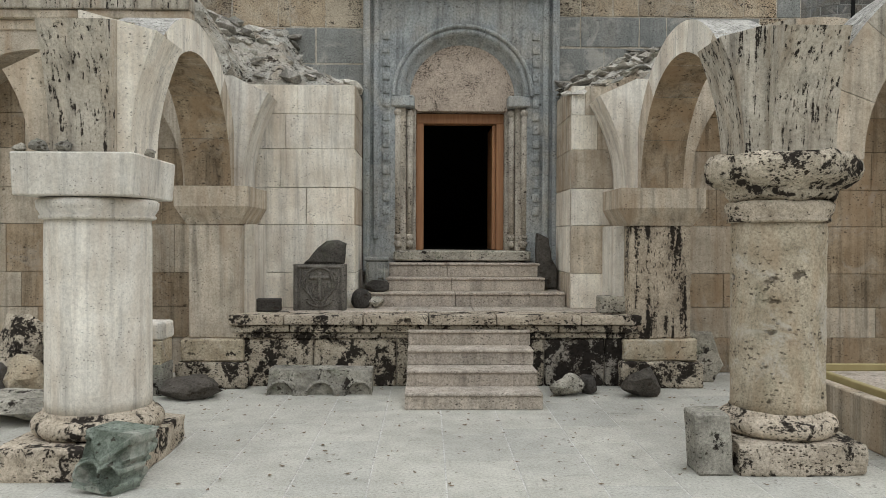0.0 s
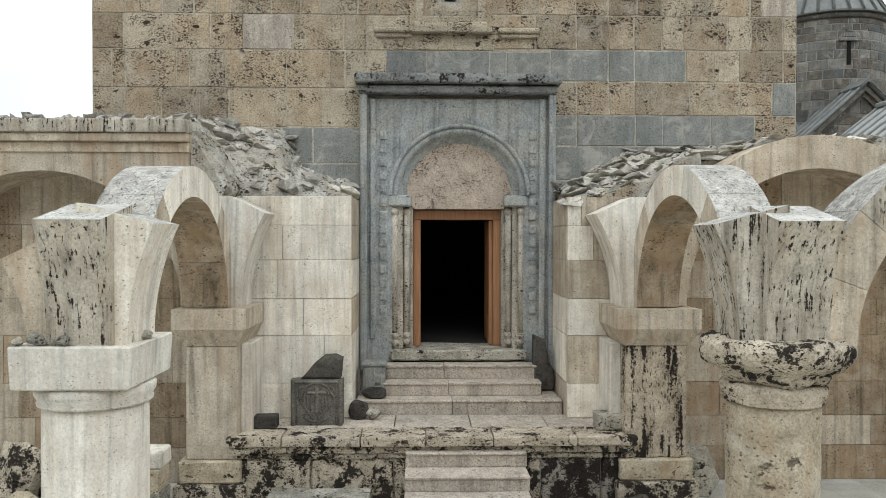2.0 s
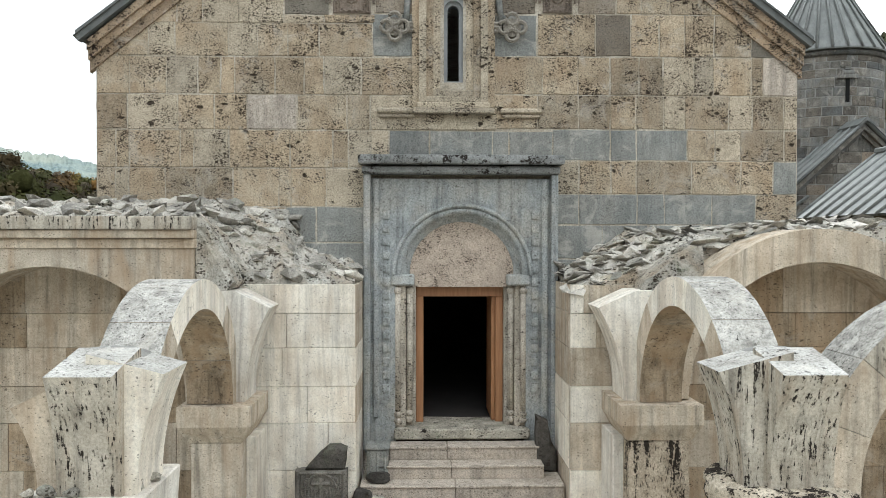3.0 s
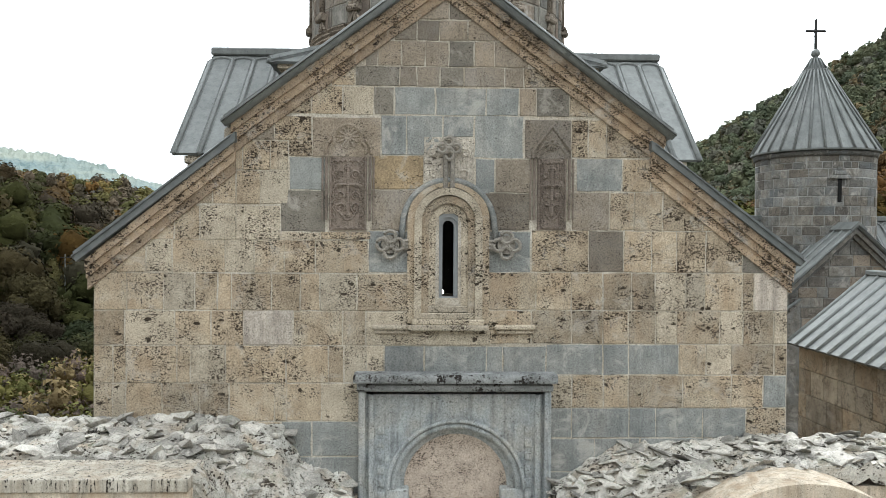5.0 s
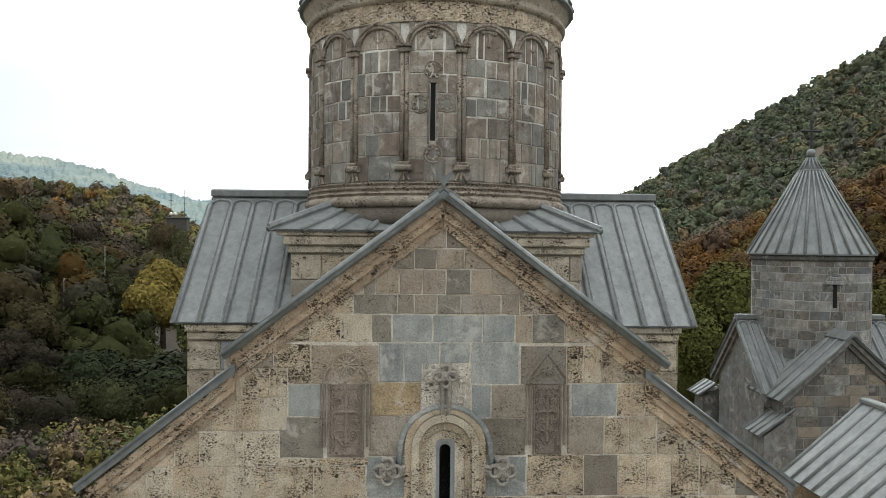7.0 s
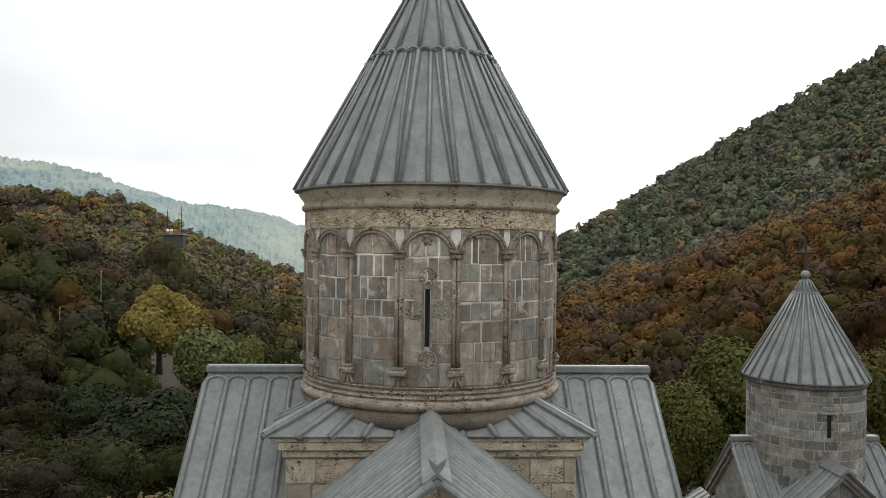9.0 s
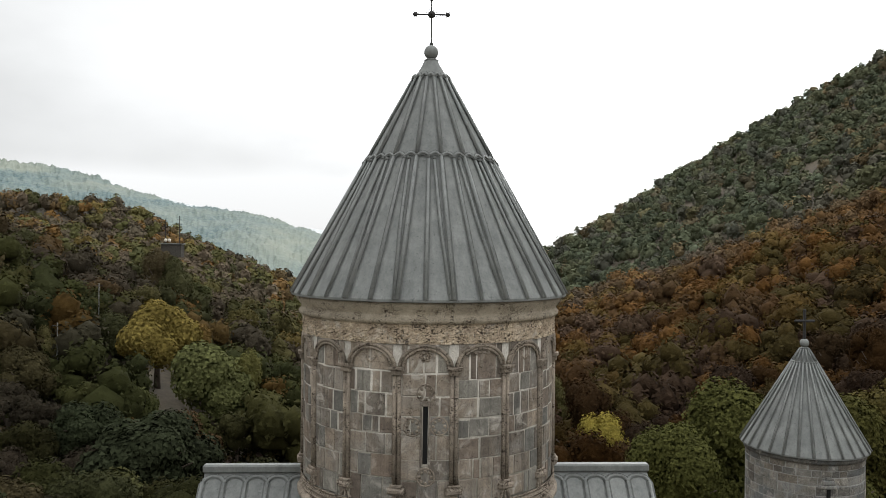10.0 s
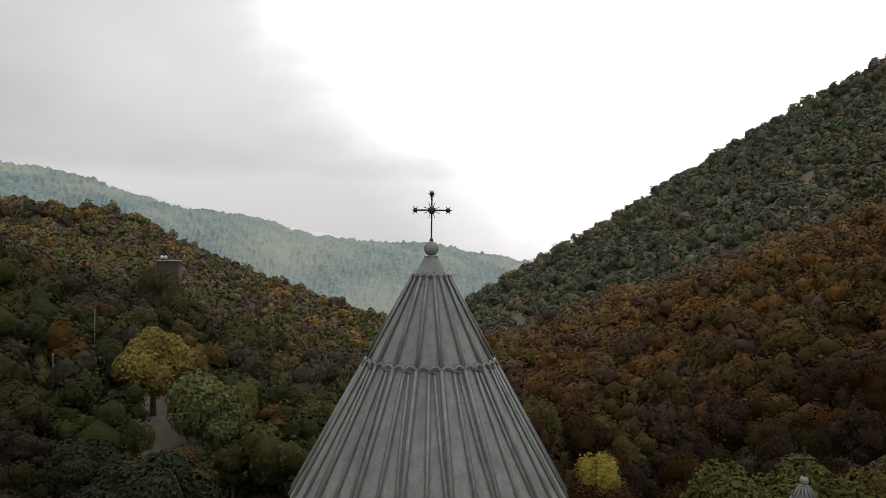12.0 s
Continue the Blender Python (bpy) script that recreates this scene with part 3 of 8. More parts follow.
def cross_strokes(w, h, slim):
    """A khachkar's carving: a flared cross with budded ends, scrolls beside it and a knotted border."""
    c = w / 2
    d = 0.036
    arm = w * 0.27
    ca, fa = h * 0.62, h * 0.20
    out = [(line((c, fa), (c, h * 0.86)), 0.026, d), (line((c - arm, ca), (c + arm, ca)), 0.024, d)]
    for x, z in ((c, h * 0.86), (c - arm, ca), (c + arm, ca)):
        for a in (0, 120, 240):
            out.append((loop((x + 0.03 * math.cos(radians(a + 90)), z + 0.03 * math.sin(radians(a + 90))), 0.016, n=10), 0.012, d * 0.8))
    for s in (-1, 1):
        for cz, r in ((0.30, 0.062), (0.47, 0.05), (0.76, 0.05)):
            k = r * (0.75 if slim else 1.0)
            out.append((loop((c + s * w * 0.20, h * cz), k, -30, 250), 0.011, d * 0.8))
            out.append((loop((c + s * w * 0.20, h * cz), k * 0.4), 0.011, d * 0.6))
        out.append(([(c + s * (0.02 + w * 0.2 * (i / 14) ** 0.6), h * (0.14 + 0.12 * i / 14)) for i in range(15)], 0.013, d * 0.8))
        out.append((line((c + s * (w / 2 - 0.018), 0), (c + s * (w / 2 - 0.018), h), 60), 0.013, d))
        zig = [(c + s * (w / 2 - 0.058 + 0.018 * (-1) ** i), h * i / 26) for i in range(27)]
        for p, q in zip(zig, zig[1:]):
            out.append((line(p, q, 5), 0.010, d * 0.6))
        out.append((line((c + s * (w / 2 - 0.092), h * 0.06), (c + s * (w / 2 - 0.092), h * 0.94), 50), 0.009, d * 0.7))
    for z in (0.03, 0.94):
        zig = [(w * i / 14, h * z + 0.016 * (-1) ** i) for i in range(15)]
        for p, q in zip(zig, zig[1:]):
            out.append((line(p, q, 5), 0.010, d * 0.6))
    return out


# ---------------------------------------------------------------- ground, valley and far hills
def smooth(a, b, v):
    t = np.clip((v - a) / (b - a), 0, 1)
    return t * t * (3 - 2 * t)


def rolling(x, y):
    return (np.sin(x * 0.021 + 1.3) * np.cos(y * 0.017 + 0.4) + 0.5 * np.sin(x * 0.053 + y * 0.041)) * 3.0


def height(x, y):
    x = np.asarray(x, float)
    y = np.asarray(y, float)
    base = -0.06 - 13.0 * smooth(32, 85, y) - 3.0 * smooth(9, 40, -x) * smooth(5, 30, y) - 0.10 * np.clip(y - 110, 0, 620)
    near_r = 0.34 * (x - 70 - 0.10 * (y - 262)) - 8 + 4.0 * smooth(140, 260, y) - 60 * smooth(300, 420, y)
    far_r = 0.588 * (x - 0.10 * y - 25 - 0.30 * np.maximum(620 - y, 0)) - 6 - 0.5 * np.maximum(y - 680, 0)
    foot = np.interp(y, [60, 100, 137, 180, 223, 300, 350, 577, 700, 900], [58, 52, 44, 38, 33, 40, 48, 75, 150, 300])
    s = -x - foot
    left = 0.35 * np.minimum(s, 60) + 0.20 * np.maximum(s - 60, 0) - 9.5 - 9.0 * smooth(150, 280, y)
    left = np.maximum(left, np.minimum(0.5 * (-x - 150) - 3, 46 + 0.02 * (-x - 230)) - 0.9 * np.maximum(560 - y, 0) - 0.6 * np.maximum(y - 660, 0))
    hill = np.maximum(np.maximum(near_r, far_r), left)
    far = smooth(60, 140, np.hypot(x, y - 10))
    z = np.maximum(base, np.minimum(hill, 230))
    z = z + rolling(x, y) * far * smooth(-6, 20, z + 8)
    out = smooth(700, 950, y)
    z = z * (1 - out) - 95 * out
    # an unseen slope added behind the court, to cut off low sky light
    back = smooth(10, 30, -y)
    return z * (1 - back) + back * np.clip(0.45 * (-y - 26) - 0.06, -0.06, 55)


def build_ground():
    n = 150
    s = np.linspace(-1, 1, n)
    gx = np.sinh(s * 4.2) / math.sinh(4.2) * 3500
    gy = np.sinh(s * 4.2) / math.sinh(4.2) * 3500 + 40
    X, Y = np.meshgrid(gx, gy)
    Z = height(X, Y)
    verts = np.stack([X, Y, Z], -1).reshape(-1, 3)
    i = np.arange(n * n).reshape(n, n)
    faces = np.stack([i[:-1, :-1], i[:-1, 1:], i[1:, 1:], i[1:, :-1]], -1).reshape(-1, 4)
    me = bpy.data.meshes.new("ground")
    me.from_pydata(verts.tolist(), [], faces.tolist())
    for poly in me.polygons:
        poly.use_smooth = True
    me.materials.append(GROUND)
    return tagged(new("ground", me), "brown leaf-strewn forest floor of the valley and hillsides", "ground", kind="structure")


build_ground()


def build_far_ridge():
    """The hazy wooded ridge that closes the valley."""
    u0 = [-0.95, -0.53, -0.41, -0.30, -0.20, -0.12, 0.03, 0.15, 0.4, 0.9]
    e0 = [0.17, 0.112, 0.088, 0.052, 0.040, 0.016, 0.008, -0.012, -0.03, -0.03]
    cols = np.linspace(-0.95, 0.9, 1250)
    top = np.interp(cols, u0, e0)
    rows = 26
    verts, faces = [], []
    for k in range(rows):
        f = k / (rows - 1)
        d = 1000 + 1600 * f
        for u, e in zip(cols, top):
            ze = 21.6 + e * 2600
            z = -100 + (ze + 100) * f ** 0.8
            b = 14 * noise.noise((u * 16, f * 5, 0.3)) + 8 * noise.noise((u * 60, f * 20, 2.0)) + 7 * noise.noise((u * 210, f * 60, 5.0))
            if k == rows - 1:
                b += 26 * abs(noise.noise((u * 190, 0, 0.7))) * (0.5 + 0.5 * noise.noise((u * 30, 0, 3.7)))
            verts.append((u * d, d, z + b * min(1, f * 3)))
    m = len(cols)
    for k in range(rows - 1):
        for j in range(m - 1):
            a = k * m + j
            faces.append((a, a + 1, a + m + 1, a + m))
    me = bpy.data.meshes.new("backdrop")
    me.from_pydata(verts, [], faces)
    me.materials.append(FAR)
    return tagged(new("backdrop", me), "hazy blue-green wooded ridge closing the valley", "hills", kind="structure")


build_far_ridge()


def build_mountain():
    """A pale mountain shoulder far behind the ridge."""
    verts, faces = [], []
    cols = np.linspace(-0.75, 0.05, 160)
    top = np.interp(cols, [-0.75, -0.42, -0.36, -0.30, -0.22, -0.10, 0.05], [0.10, 0.088, 0.072, 0.060, 0.044, 0.024, -0.02])
    for f in (0.0, 0.5, 1.0):
        for u, e in zip(cols, top):
            verts.append((u * (4200 + 900 * f), 4200 + 900 * f, -200 + (21.6 + e * 5100 + 200) * f + 16 * f * noise.noise((u * 25, 0.5, 0.1))))
    m = len(cols)
    for k in range(2):
        for j in range(m - 1):
            a = k * m + j
            faces.append((a, a + 1, a + m + 1, a + m))
    me = bpy.data.meshes.new("backdrop")
    me.from_pydata(verts, [], faces)
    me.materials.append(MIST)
    return tagged(new("backdrop", me), "pale misty mountain shoulder behind the ridge", "hills", kind="structure")


build_mountain()

# ---------------------------------------------------------------- the church
F = 10.57                      # plane of the west front
CX = -0.17                     # axis of the gable
CHURCH = thing("church", (CX, 16.0, 0.0), "domed medieval church of tan and grey tuff with sheet roofs", "church")


def gable_z(x, upper):
    """Underside of the roof over the front, at x."""
    d = abs(x - CX)
    return 11.28 - 0.745 * d if upper else 11.10 - 0.775 * d


FACADE_L, FACADE_R = -5.15, 4.87
DOOR_W, DOOR_T, SILL = 0.64, 3.54, 1.55


def front_outline():
    return [(FACADE_L, -0.1), (FACADE_R, -0.1), (FACADE_R, 7.08), (3.0, 8.62), (3.0, 8.88), (CX, 11.22), (-3.32, 8.88), (-3.32, 8.62), (FACADE_L, 7.08)]


def build_front_core():
    """The wall behind the facing, with the door's and the window's openings through it."""
    y0, y1 = F + 0.002, F + 0.95
    pieces = [
        ([(FACADE_L, -0.1), (-1.30, -0.1), (-1.30, 5.30), (FACADE_L, 5.30)], y0),
        ([(1.30, -0.1), (FACADE_R, -0.1), (FACADE_R, 5.30), (1.30, 5.30)], y0),
        ([(-1.30, 5.02), (1.30, 5.02), (1.30, 5.30), (-1.30, 5.30)], y0 + 0.09),
        ([(FACADE_L, 5.30), (FACADE_R, 5.30), (FACADE_R, 6.48), (FACADE_L, 6.48)], y0),
        ([(FACADE_L, 6.48), (-0.245, 6.48), (-0.245, 7.70), (FACADE_L + 0.0, 7.08)], y0),
        ([(0.03, 6.48), (FACADE_R, 6.48), (FACADE_R, 7.08), (0.03, 7.70)], y0),
        ([(-0.245, 7.70), (0.03, 7.70), (FACADE_R, 7.08), (3.0, 8.62), (3.0, 8.88), (CX, 11.22), (-3.32, 8.88), (-3.32, 8.62), (FACADE_L, 7.08)], y0),
    ]
    walls = []
    for poly, y in pieces:
        bm = bmesh.new()
        prism(bm, poly, y, y1)
        walls.append(part("front_wall", bm, MORTAR, CHURCH, "mortared core of the west front"))
    return walls[0]


FRONT = build_front_core()


def build_body():
    """Side walls, floor and back of the nave; an added inner wall and near-black colour keep it dark."""
    bm = bmesh.new()
    box(bm, FACADE_L, FACADE_L + 0.9, F + 0.95, 24.5, -0.1, 7.0)
    box(bm, FACADE_R - 0.9, FACADE_R, F + 0.95, 24.5, -0.1, 7.0)
    box(bm, FACADE_L, FACADE_R, 24.5, 25.2, -0.1, 8.0)
    part("side_wall", bm, TUFF, CHURCH)
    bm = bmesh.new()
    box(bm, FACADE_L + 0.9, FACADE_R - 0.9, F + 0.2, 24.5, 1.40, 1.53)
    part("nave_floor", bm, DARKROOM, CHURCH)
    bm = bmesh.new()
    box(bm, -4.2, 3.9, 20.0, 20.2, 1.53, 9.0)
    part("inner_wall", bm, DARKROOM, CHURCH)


build_body()


def seam_bar(name, pts, radii, up, roof, sides=8, strip_width=1.7):
    """A rolled seam with a dark strip along its foot: the seam's shade painted in, with some dirt."""
    bm = bmesh.new()
    tube(bm, pts, radii, sides)
    pts = [Vector(p) for p in pts]
    wide = radii if isinstance(radii, list) else [radii] * len(pts)
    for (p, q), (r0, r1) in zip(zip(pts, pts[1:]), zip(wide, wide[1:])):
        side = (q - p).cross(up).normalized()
        vs = [bm.verts.new(c + side * k * r * strip_width + up * 0.005) for c, r, k in ((p, r0, -1), (p, r0, 1), (q, r1, 1), (q, r1, -1))]
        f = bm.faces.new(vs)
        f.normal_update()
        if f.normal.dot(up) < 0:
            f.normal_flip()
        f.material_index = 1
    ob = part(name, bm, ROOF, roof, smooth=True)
    ob.data.materials.append(SHADE_DIRT)
    return ob


def seamed_slope(name, parent, a, b, c, d, count, seam_r=0.045, arch=True, thick=0.06, cap_first=True):
    """A sheet roof plane: a-b along the ridge, d-c along the eave, with rolled seams running down and arched heads at the ridge."""
    a, b, c, d = (Vector(p) for p in (a, b, c, d))
    bm = bmesh.new()
    n = (b - a).cross(d - a).normalized()
    if n.z < 0:
        n = -n
    lo = [bm.verts.new(p) for p in (a, b, c, d)]
    hi = [bm.verts.new(p + n * thick) for p in (a, b, c, d)]
    bm.faces.new(lo[::-1])
    bm.faces.new(hi)
    for i in range(4):
        j = (i + 1) % 4
        bm.faces.new((lo[i], lo[j], hi[j], hi[i]))
    bmesh.ops.recalc_face_normals(bm, faces=bm.faces)
    roof = part(name, bm, ROOF, parent, "grey sheet roof with rolled seams")
    for i in range(count + 1):
        f = i / count
        p, q = a.lerp(b, f), d.lerp(c, f)
        run = (q - p).normalized()
        seam_bar("seam", [p + n * (thick + 0.0) + run * (0.30 if arch else 0.02), p.lerp(q, 0.5) + n * thick, q + n * thick + run * 0.02], seam_r, n, roof)
    if arch:
        for i in range(count):
            p0, p1 = a.lerp(b, i / count), a.lerp(b, (i + 1) / count)
            run = (d.lerp(c, (i + 0.5) / count) - p0.lerp(p1, 0.5)).normalized()
            side = (p1 - p0)
            w = side.length
            side = side.normalized()
            mid = p0.lerp(p1, 0.5) + n * thick + run * 0.32
            pts = [mid + side * (w * 0.5 * math.cos(radians(t))) - run * (0.20 * math.sin(radians(t))) for t in range(180, -1, -20)]
            seam_bar("seam_arch", pts, seam_r * 0.8, n, roof, 6)
    return roof


def build_nave_roofs():
    yf, yb = F - 0.20, 14.7
    # upper roof over the middle
    for s, ex, ez in ((-1, -3.24, 8.98), (1, 3.05, 8.86)):
        seamed_slope("nave_roof", CHURCH, (CX, yf, 11.21), (CX, yb + 1.5, 11.21), (ex, yb, ez - 0.08), (ex, yf, ez - 0.08), 18, arch=False, seam_r=0.066)
        # thin folded verge that shows as a dark grey band along the gable
        bm = bmesh.new()
        prism(bm, [(CX, 11.315), (CX, 11.195), (ex, ez - 0.06), (ex + s * 0.04, ez + 0.06)], yf - 0.03, yf + 0.10)
        part("verge", bm, VERGE, CHURCH)
        # lower roof over the side
        lx, lz = (FACADE_L - 0.17, 7.10) if s < 0 else (FACADE_R + 0.10, 7.10)
        top = 8.80 if s < 0 else 8.74
        seamed_slope("aisle_roof", CHURCH, (CX + s * 2.95, yf + 0.05, top - 0.08), (CX + s * 2.95, 24.6, top - 0.08), (lx, 24.6, lz - 0.10), (lx, yf + 0.05, lz - 0.10), 40, arch=False)
        bm = bmesh.new()
        prism(bm, [(CX + s * 2.95, top + 0.02), (CX + s * 2.95, top - 0.11), (lx, lz - 0.12), (lx + s * 0.04, lz + 0.02)], yf + 0.0, yf + 0.13)
        part("verge", bm, VERGE, CHURCH)
    # ridge cap with a stepped end
    bm = bmesh.new()
    prism(bm, [(CX - 0.22, 11.235), (CX, 11.40), (CX + 0.22, 11.235), (CX + 0.20, 11.18), (CX, 11.33), (CX - 0.20, 11.18)], yf - 0.01, 15.0)
    cap = part("ridge_cap", bm, ROOF, CHURCH)
    # forked sheet ornament at the tip of the gable
    bm = bmesh.new()
    prism(bm, [(CX - 0.13, 11.60), (CX - 0.10, 11.50), (CX, 11.36), (CX + 0.10, 11.50), (CX + 0.13, 11.60), (CX + 0.05, 11.55), (CX, 11.50), (CX - 0.05, 11.55)], yf - 0.06, yf + 0.02, inset=0.006)
    part("tip_ornament", bm, VERGE, cap, "small forked sheet ornament")
    # dark blobs between the seams paint the shaded mouths under the edge of the cap
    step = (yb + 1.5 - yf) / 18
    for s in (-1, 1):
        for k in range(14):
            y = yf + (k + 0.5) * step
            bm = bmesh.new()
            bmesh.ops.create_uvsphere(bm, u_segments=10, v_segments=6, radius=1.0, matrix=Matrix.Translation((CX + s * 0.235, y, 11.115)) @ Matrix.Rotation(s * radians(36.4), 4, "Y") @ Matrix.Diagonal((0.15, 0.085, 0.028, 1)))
            part("ridge_mouth", bm, SHADE_DIRT, cap)


build_nave_roofs()


def build_rake_cornice():
    """Moulded tan cornice under both roof slopes of the front."""
    for s in (-1, 1):
        ex, ez = (-3.20, 8.94) if s < 0 else (3.0, 8.82)
        for x0, z0, x1, z1 in ((CX, 11.19, ex, ez), (CX + s * 2.98, 8.68 if s < 0 else 8.62, (FACADE_L - 0.08 if s < 0 else FACADE_R + 0.05), 7.00)):
            for drop, high, out in ((0.0, 0.13, 0.14), (0.13, 0.13, 0.09), (0.26, 0.16, 0.04)):
                bm = bmesh.new()
                prism(bm, [(x0, z0 - drop), (x0, z0 - drop - high), (x1, z1 - drop - high), (x1, z1 - drop)], F + 0.06, F - out, inset=0.012)
                part("cornice_moulding", bm, TUFF_RAKE, CHURCH, smooth=False)


build_rake_cornice()


def build_transept():
    yr, ye = 17.66, 14.52
    for x0, x1 in ((-5.10, -4.4), (4.08, 4.78)):
        bm = bmesh.new()
        prism(bm, [(14.75, -0.1), (20.6, -0.1), (20.6, 9.0), (yr, 11.55), (14.75, 9.0)], x0, x1, axis="x")
        part("transept_wall", bm, TUFF, CHURCH)
    for x0, x1 in ((-5.05, -3.3), (3.0, 4.73)):
        bm = bmesh.new()
        box(bm, x0, x1, 14.72, 15.2, 6.0, 8.95)
        w = part("transept_wall", bm, MORTAR, CHURCH)
        r = random.Random(int(x0 * 10) + 99)
        for a, b, z0, z1 in courses(x0, x1, [6.2, 6.8, 7.4, 8.0, 8.6], 0.5, 0.9, r):
            bm = bmesh.new()
            prism(bm, [(a + .01, z0 + .01), (b - .01, z0 + .01), (b - .01, z1 - .01), (a + .01, z1 - .01)], 14.74, 14.68, inset=0.012)
            part("stone", bm, r.choice((TUFF, TUFF_PALE, ANDESITE)), w)
        for wider, y0, z0, z1 in ((0.02, 14.60, 8.62, 8.78), (0.06, 14.54, 8.78, 8.93)):
            bm = bmesh.new()
            box(bm, x0 - wider, x1 + wider, y0, 14.8, z0, z1, 0.02)
            part("eave_cornice", bm, TUFF_PALE, CHURCH)
    seamed_slope("transept_roof", CHURCH, (-5.38, yr, 11.58), (-0.4, yr, 11.58), (-0.4, ye, 8.93), (-5.28, ye, 8.93), 10, seam_r=0.05)
    seamed_slope("transept_roof", CHURCH, (0.0, yr, 11.58), (5.16, yr, 11.58), (5.0, ye, 8.90), (0.0, ye, 8.90), 10, seam_r=0.05)
    seamed_slope("transept_roof", CHURCH, (-5.38, yr, 11.58), (5.16, yr, 11.58), (5.0, 20.8, 8.93), (-5.28, 20.8, 8.93), 24, arch=False)
    bm = bmesh.new()
    box(bm, -5.42, 5.20, yr - 0.12, yr + 0.12, 11.62, 11.80, 0.03)
    part("ridge_cap", bm, ROOF, CHURCH)


build_transept()

DX, DY, DR = -0.13, 17.66, 2.93     # drum's axis and radius


def build_drum_base():
    """The square block under the drum, with its little hipped roof."""
    bm = bmesh.new()
    box(bm, -3.10, 2.84, 14.98, 20.3, 8.5, 10.35)
    w = part("drum_base", bm, MORTAR, CHURCH, "square tuff block under the drum")
    r = random.Random(3)
    for a, b, z0, z1 in courses(-3.10, 2.84, [8.7, 9.25, 9.8, 10.32], 0.5, 0.9, r):
        bm = bmesh.new()
        prism(bm, [(a + .01, z0 + .01), (b - .01, z0 + .01), (b - .01, z1 - .01), (a + .01, z1 - .01)], 14.99, 14.94, inset=0.012)
        part("stone", bm, r.choice((TUFF, TUFF_PALE, TUFF_BROWN)), w)
    for x0, x1, y0, z0, z1, soft_edge in ((-3.16, 2.90, 14.88, 10.35, 10.50, 0.02), (-3.24, 2.98, 14.80, 10.50, 10.70, 0.03), (-3.36, 3.06, 14.765, 10.70, 10.80, 0.01)):
        bm = bmesh.new()
        box(bm, x0, x1, y0, 15.3, z0, z1, soft_edge)
        part("eave_cornice", bm, TUFF_PALE, CHURCH)
    x0, x1, y0, z0, z1 = -3.50, 3.16, 14.72, 10.78, 11.36
    seamed_slope("hip_roof", CHURCH, (-2.25, 15.75, z1), (1.95, 15.75, z1), (x1, y0, z0), (x0, y0, z0), 10, arch=False, thick=0.05, seam_r=0.06)
    for s, xe, xt in ((-1, x0, -2.25), (1, x1, 1.95)):
        seamed_slope("hip_roof", CHURCH, (xt, 15.75, z1), (xt, 19.5, z1), (xe, 20.6, z0), (xe, y0, z0), 9, arch=False, thick=0.05)
        bm = bmesh.new()
        tube(bm, [(xe, y0, z0 + 0.08), (xt, 15.75, z1 + 0.08)], 0.085, 6)
        part("hip_cap", bm, ROOF, CHURCH)


build_drum_base()


def on_drum(angle, radius, z):
    """Angle in degrees from the side that faces the court, to the right."""
    t = radians(angle - 90)
    return Vector((DX + radius * math.cos(t), DY + radius * math.sin(t), z))


def curved_block(bm, a0, a1, z0, z1, r0, r1, steps=3, inset=0.012):
    """A block that follows the drum, between two angles."""
    ins = math.degrees(inset / r1)
    rows = []
    for i in range(steps + 1):
        f = i / steps
        a = a0 + (a1 - a0) * f
        ai = a0 + ins + (a1 - a0 - 2 * ins) * f
        rows.append([bm.verts.new(on_drum(*p)) for p in ((a, r0, z0), (a, r1 - inset, z0), (ai, r1, z0 + inset), (ai, r1, z1 - inset), (a, r1 - inset, z1), (a, r0, z1))])
    for p, q in zip(rows, rows[1:]):
        for k in range(5):
            bm.faces.new((p[k], q[k], q[k + 1], p[k + 1]))
    bm.faces.new(rows[0])
    bm.faces.new(rows[-1][::-1])
    bmesh.ops.recalc_face_normals(bm, faces=bm.faces)


def ring(bm, profile, n=72):
    lathe(bm, profile, DX, DY, n)


def carved_ring(name, z0, z1, rows, radius, mat, label):
    """A belt of carving round the visible half of the drum."""
    cols = 460
    verts, faces = [], []
    for k in range(rows + 1):
        z = z0 + (z1 - z0) * k / rows
        for j in range(cols + 1):
            a = -115 + 230 * j / cols
            verts.append(on_drum(a, radius(a, z), z) - CHURCH.location)
    m = cols + 1
    for k in range(rows):
        for j in range(cols):
            a = k * m + j
            faces.append((a, a + 1, a + m + 1, a + m))
    me = bpy.data.meshes.new(name)
    me.from_pydata(verts, [], faces)
    me.materials.append(mat)
    ob = new(name, me)
    ob.parent = CHURCH
    ob["label"] = label
    return ob


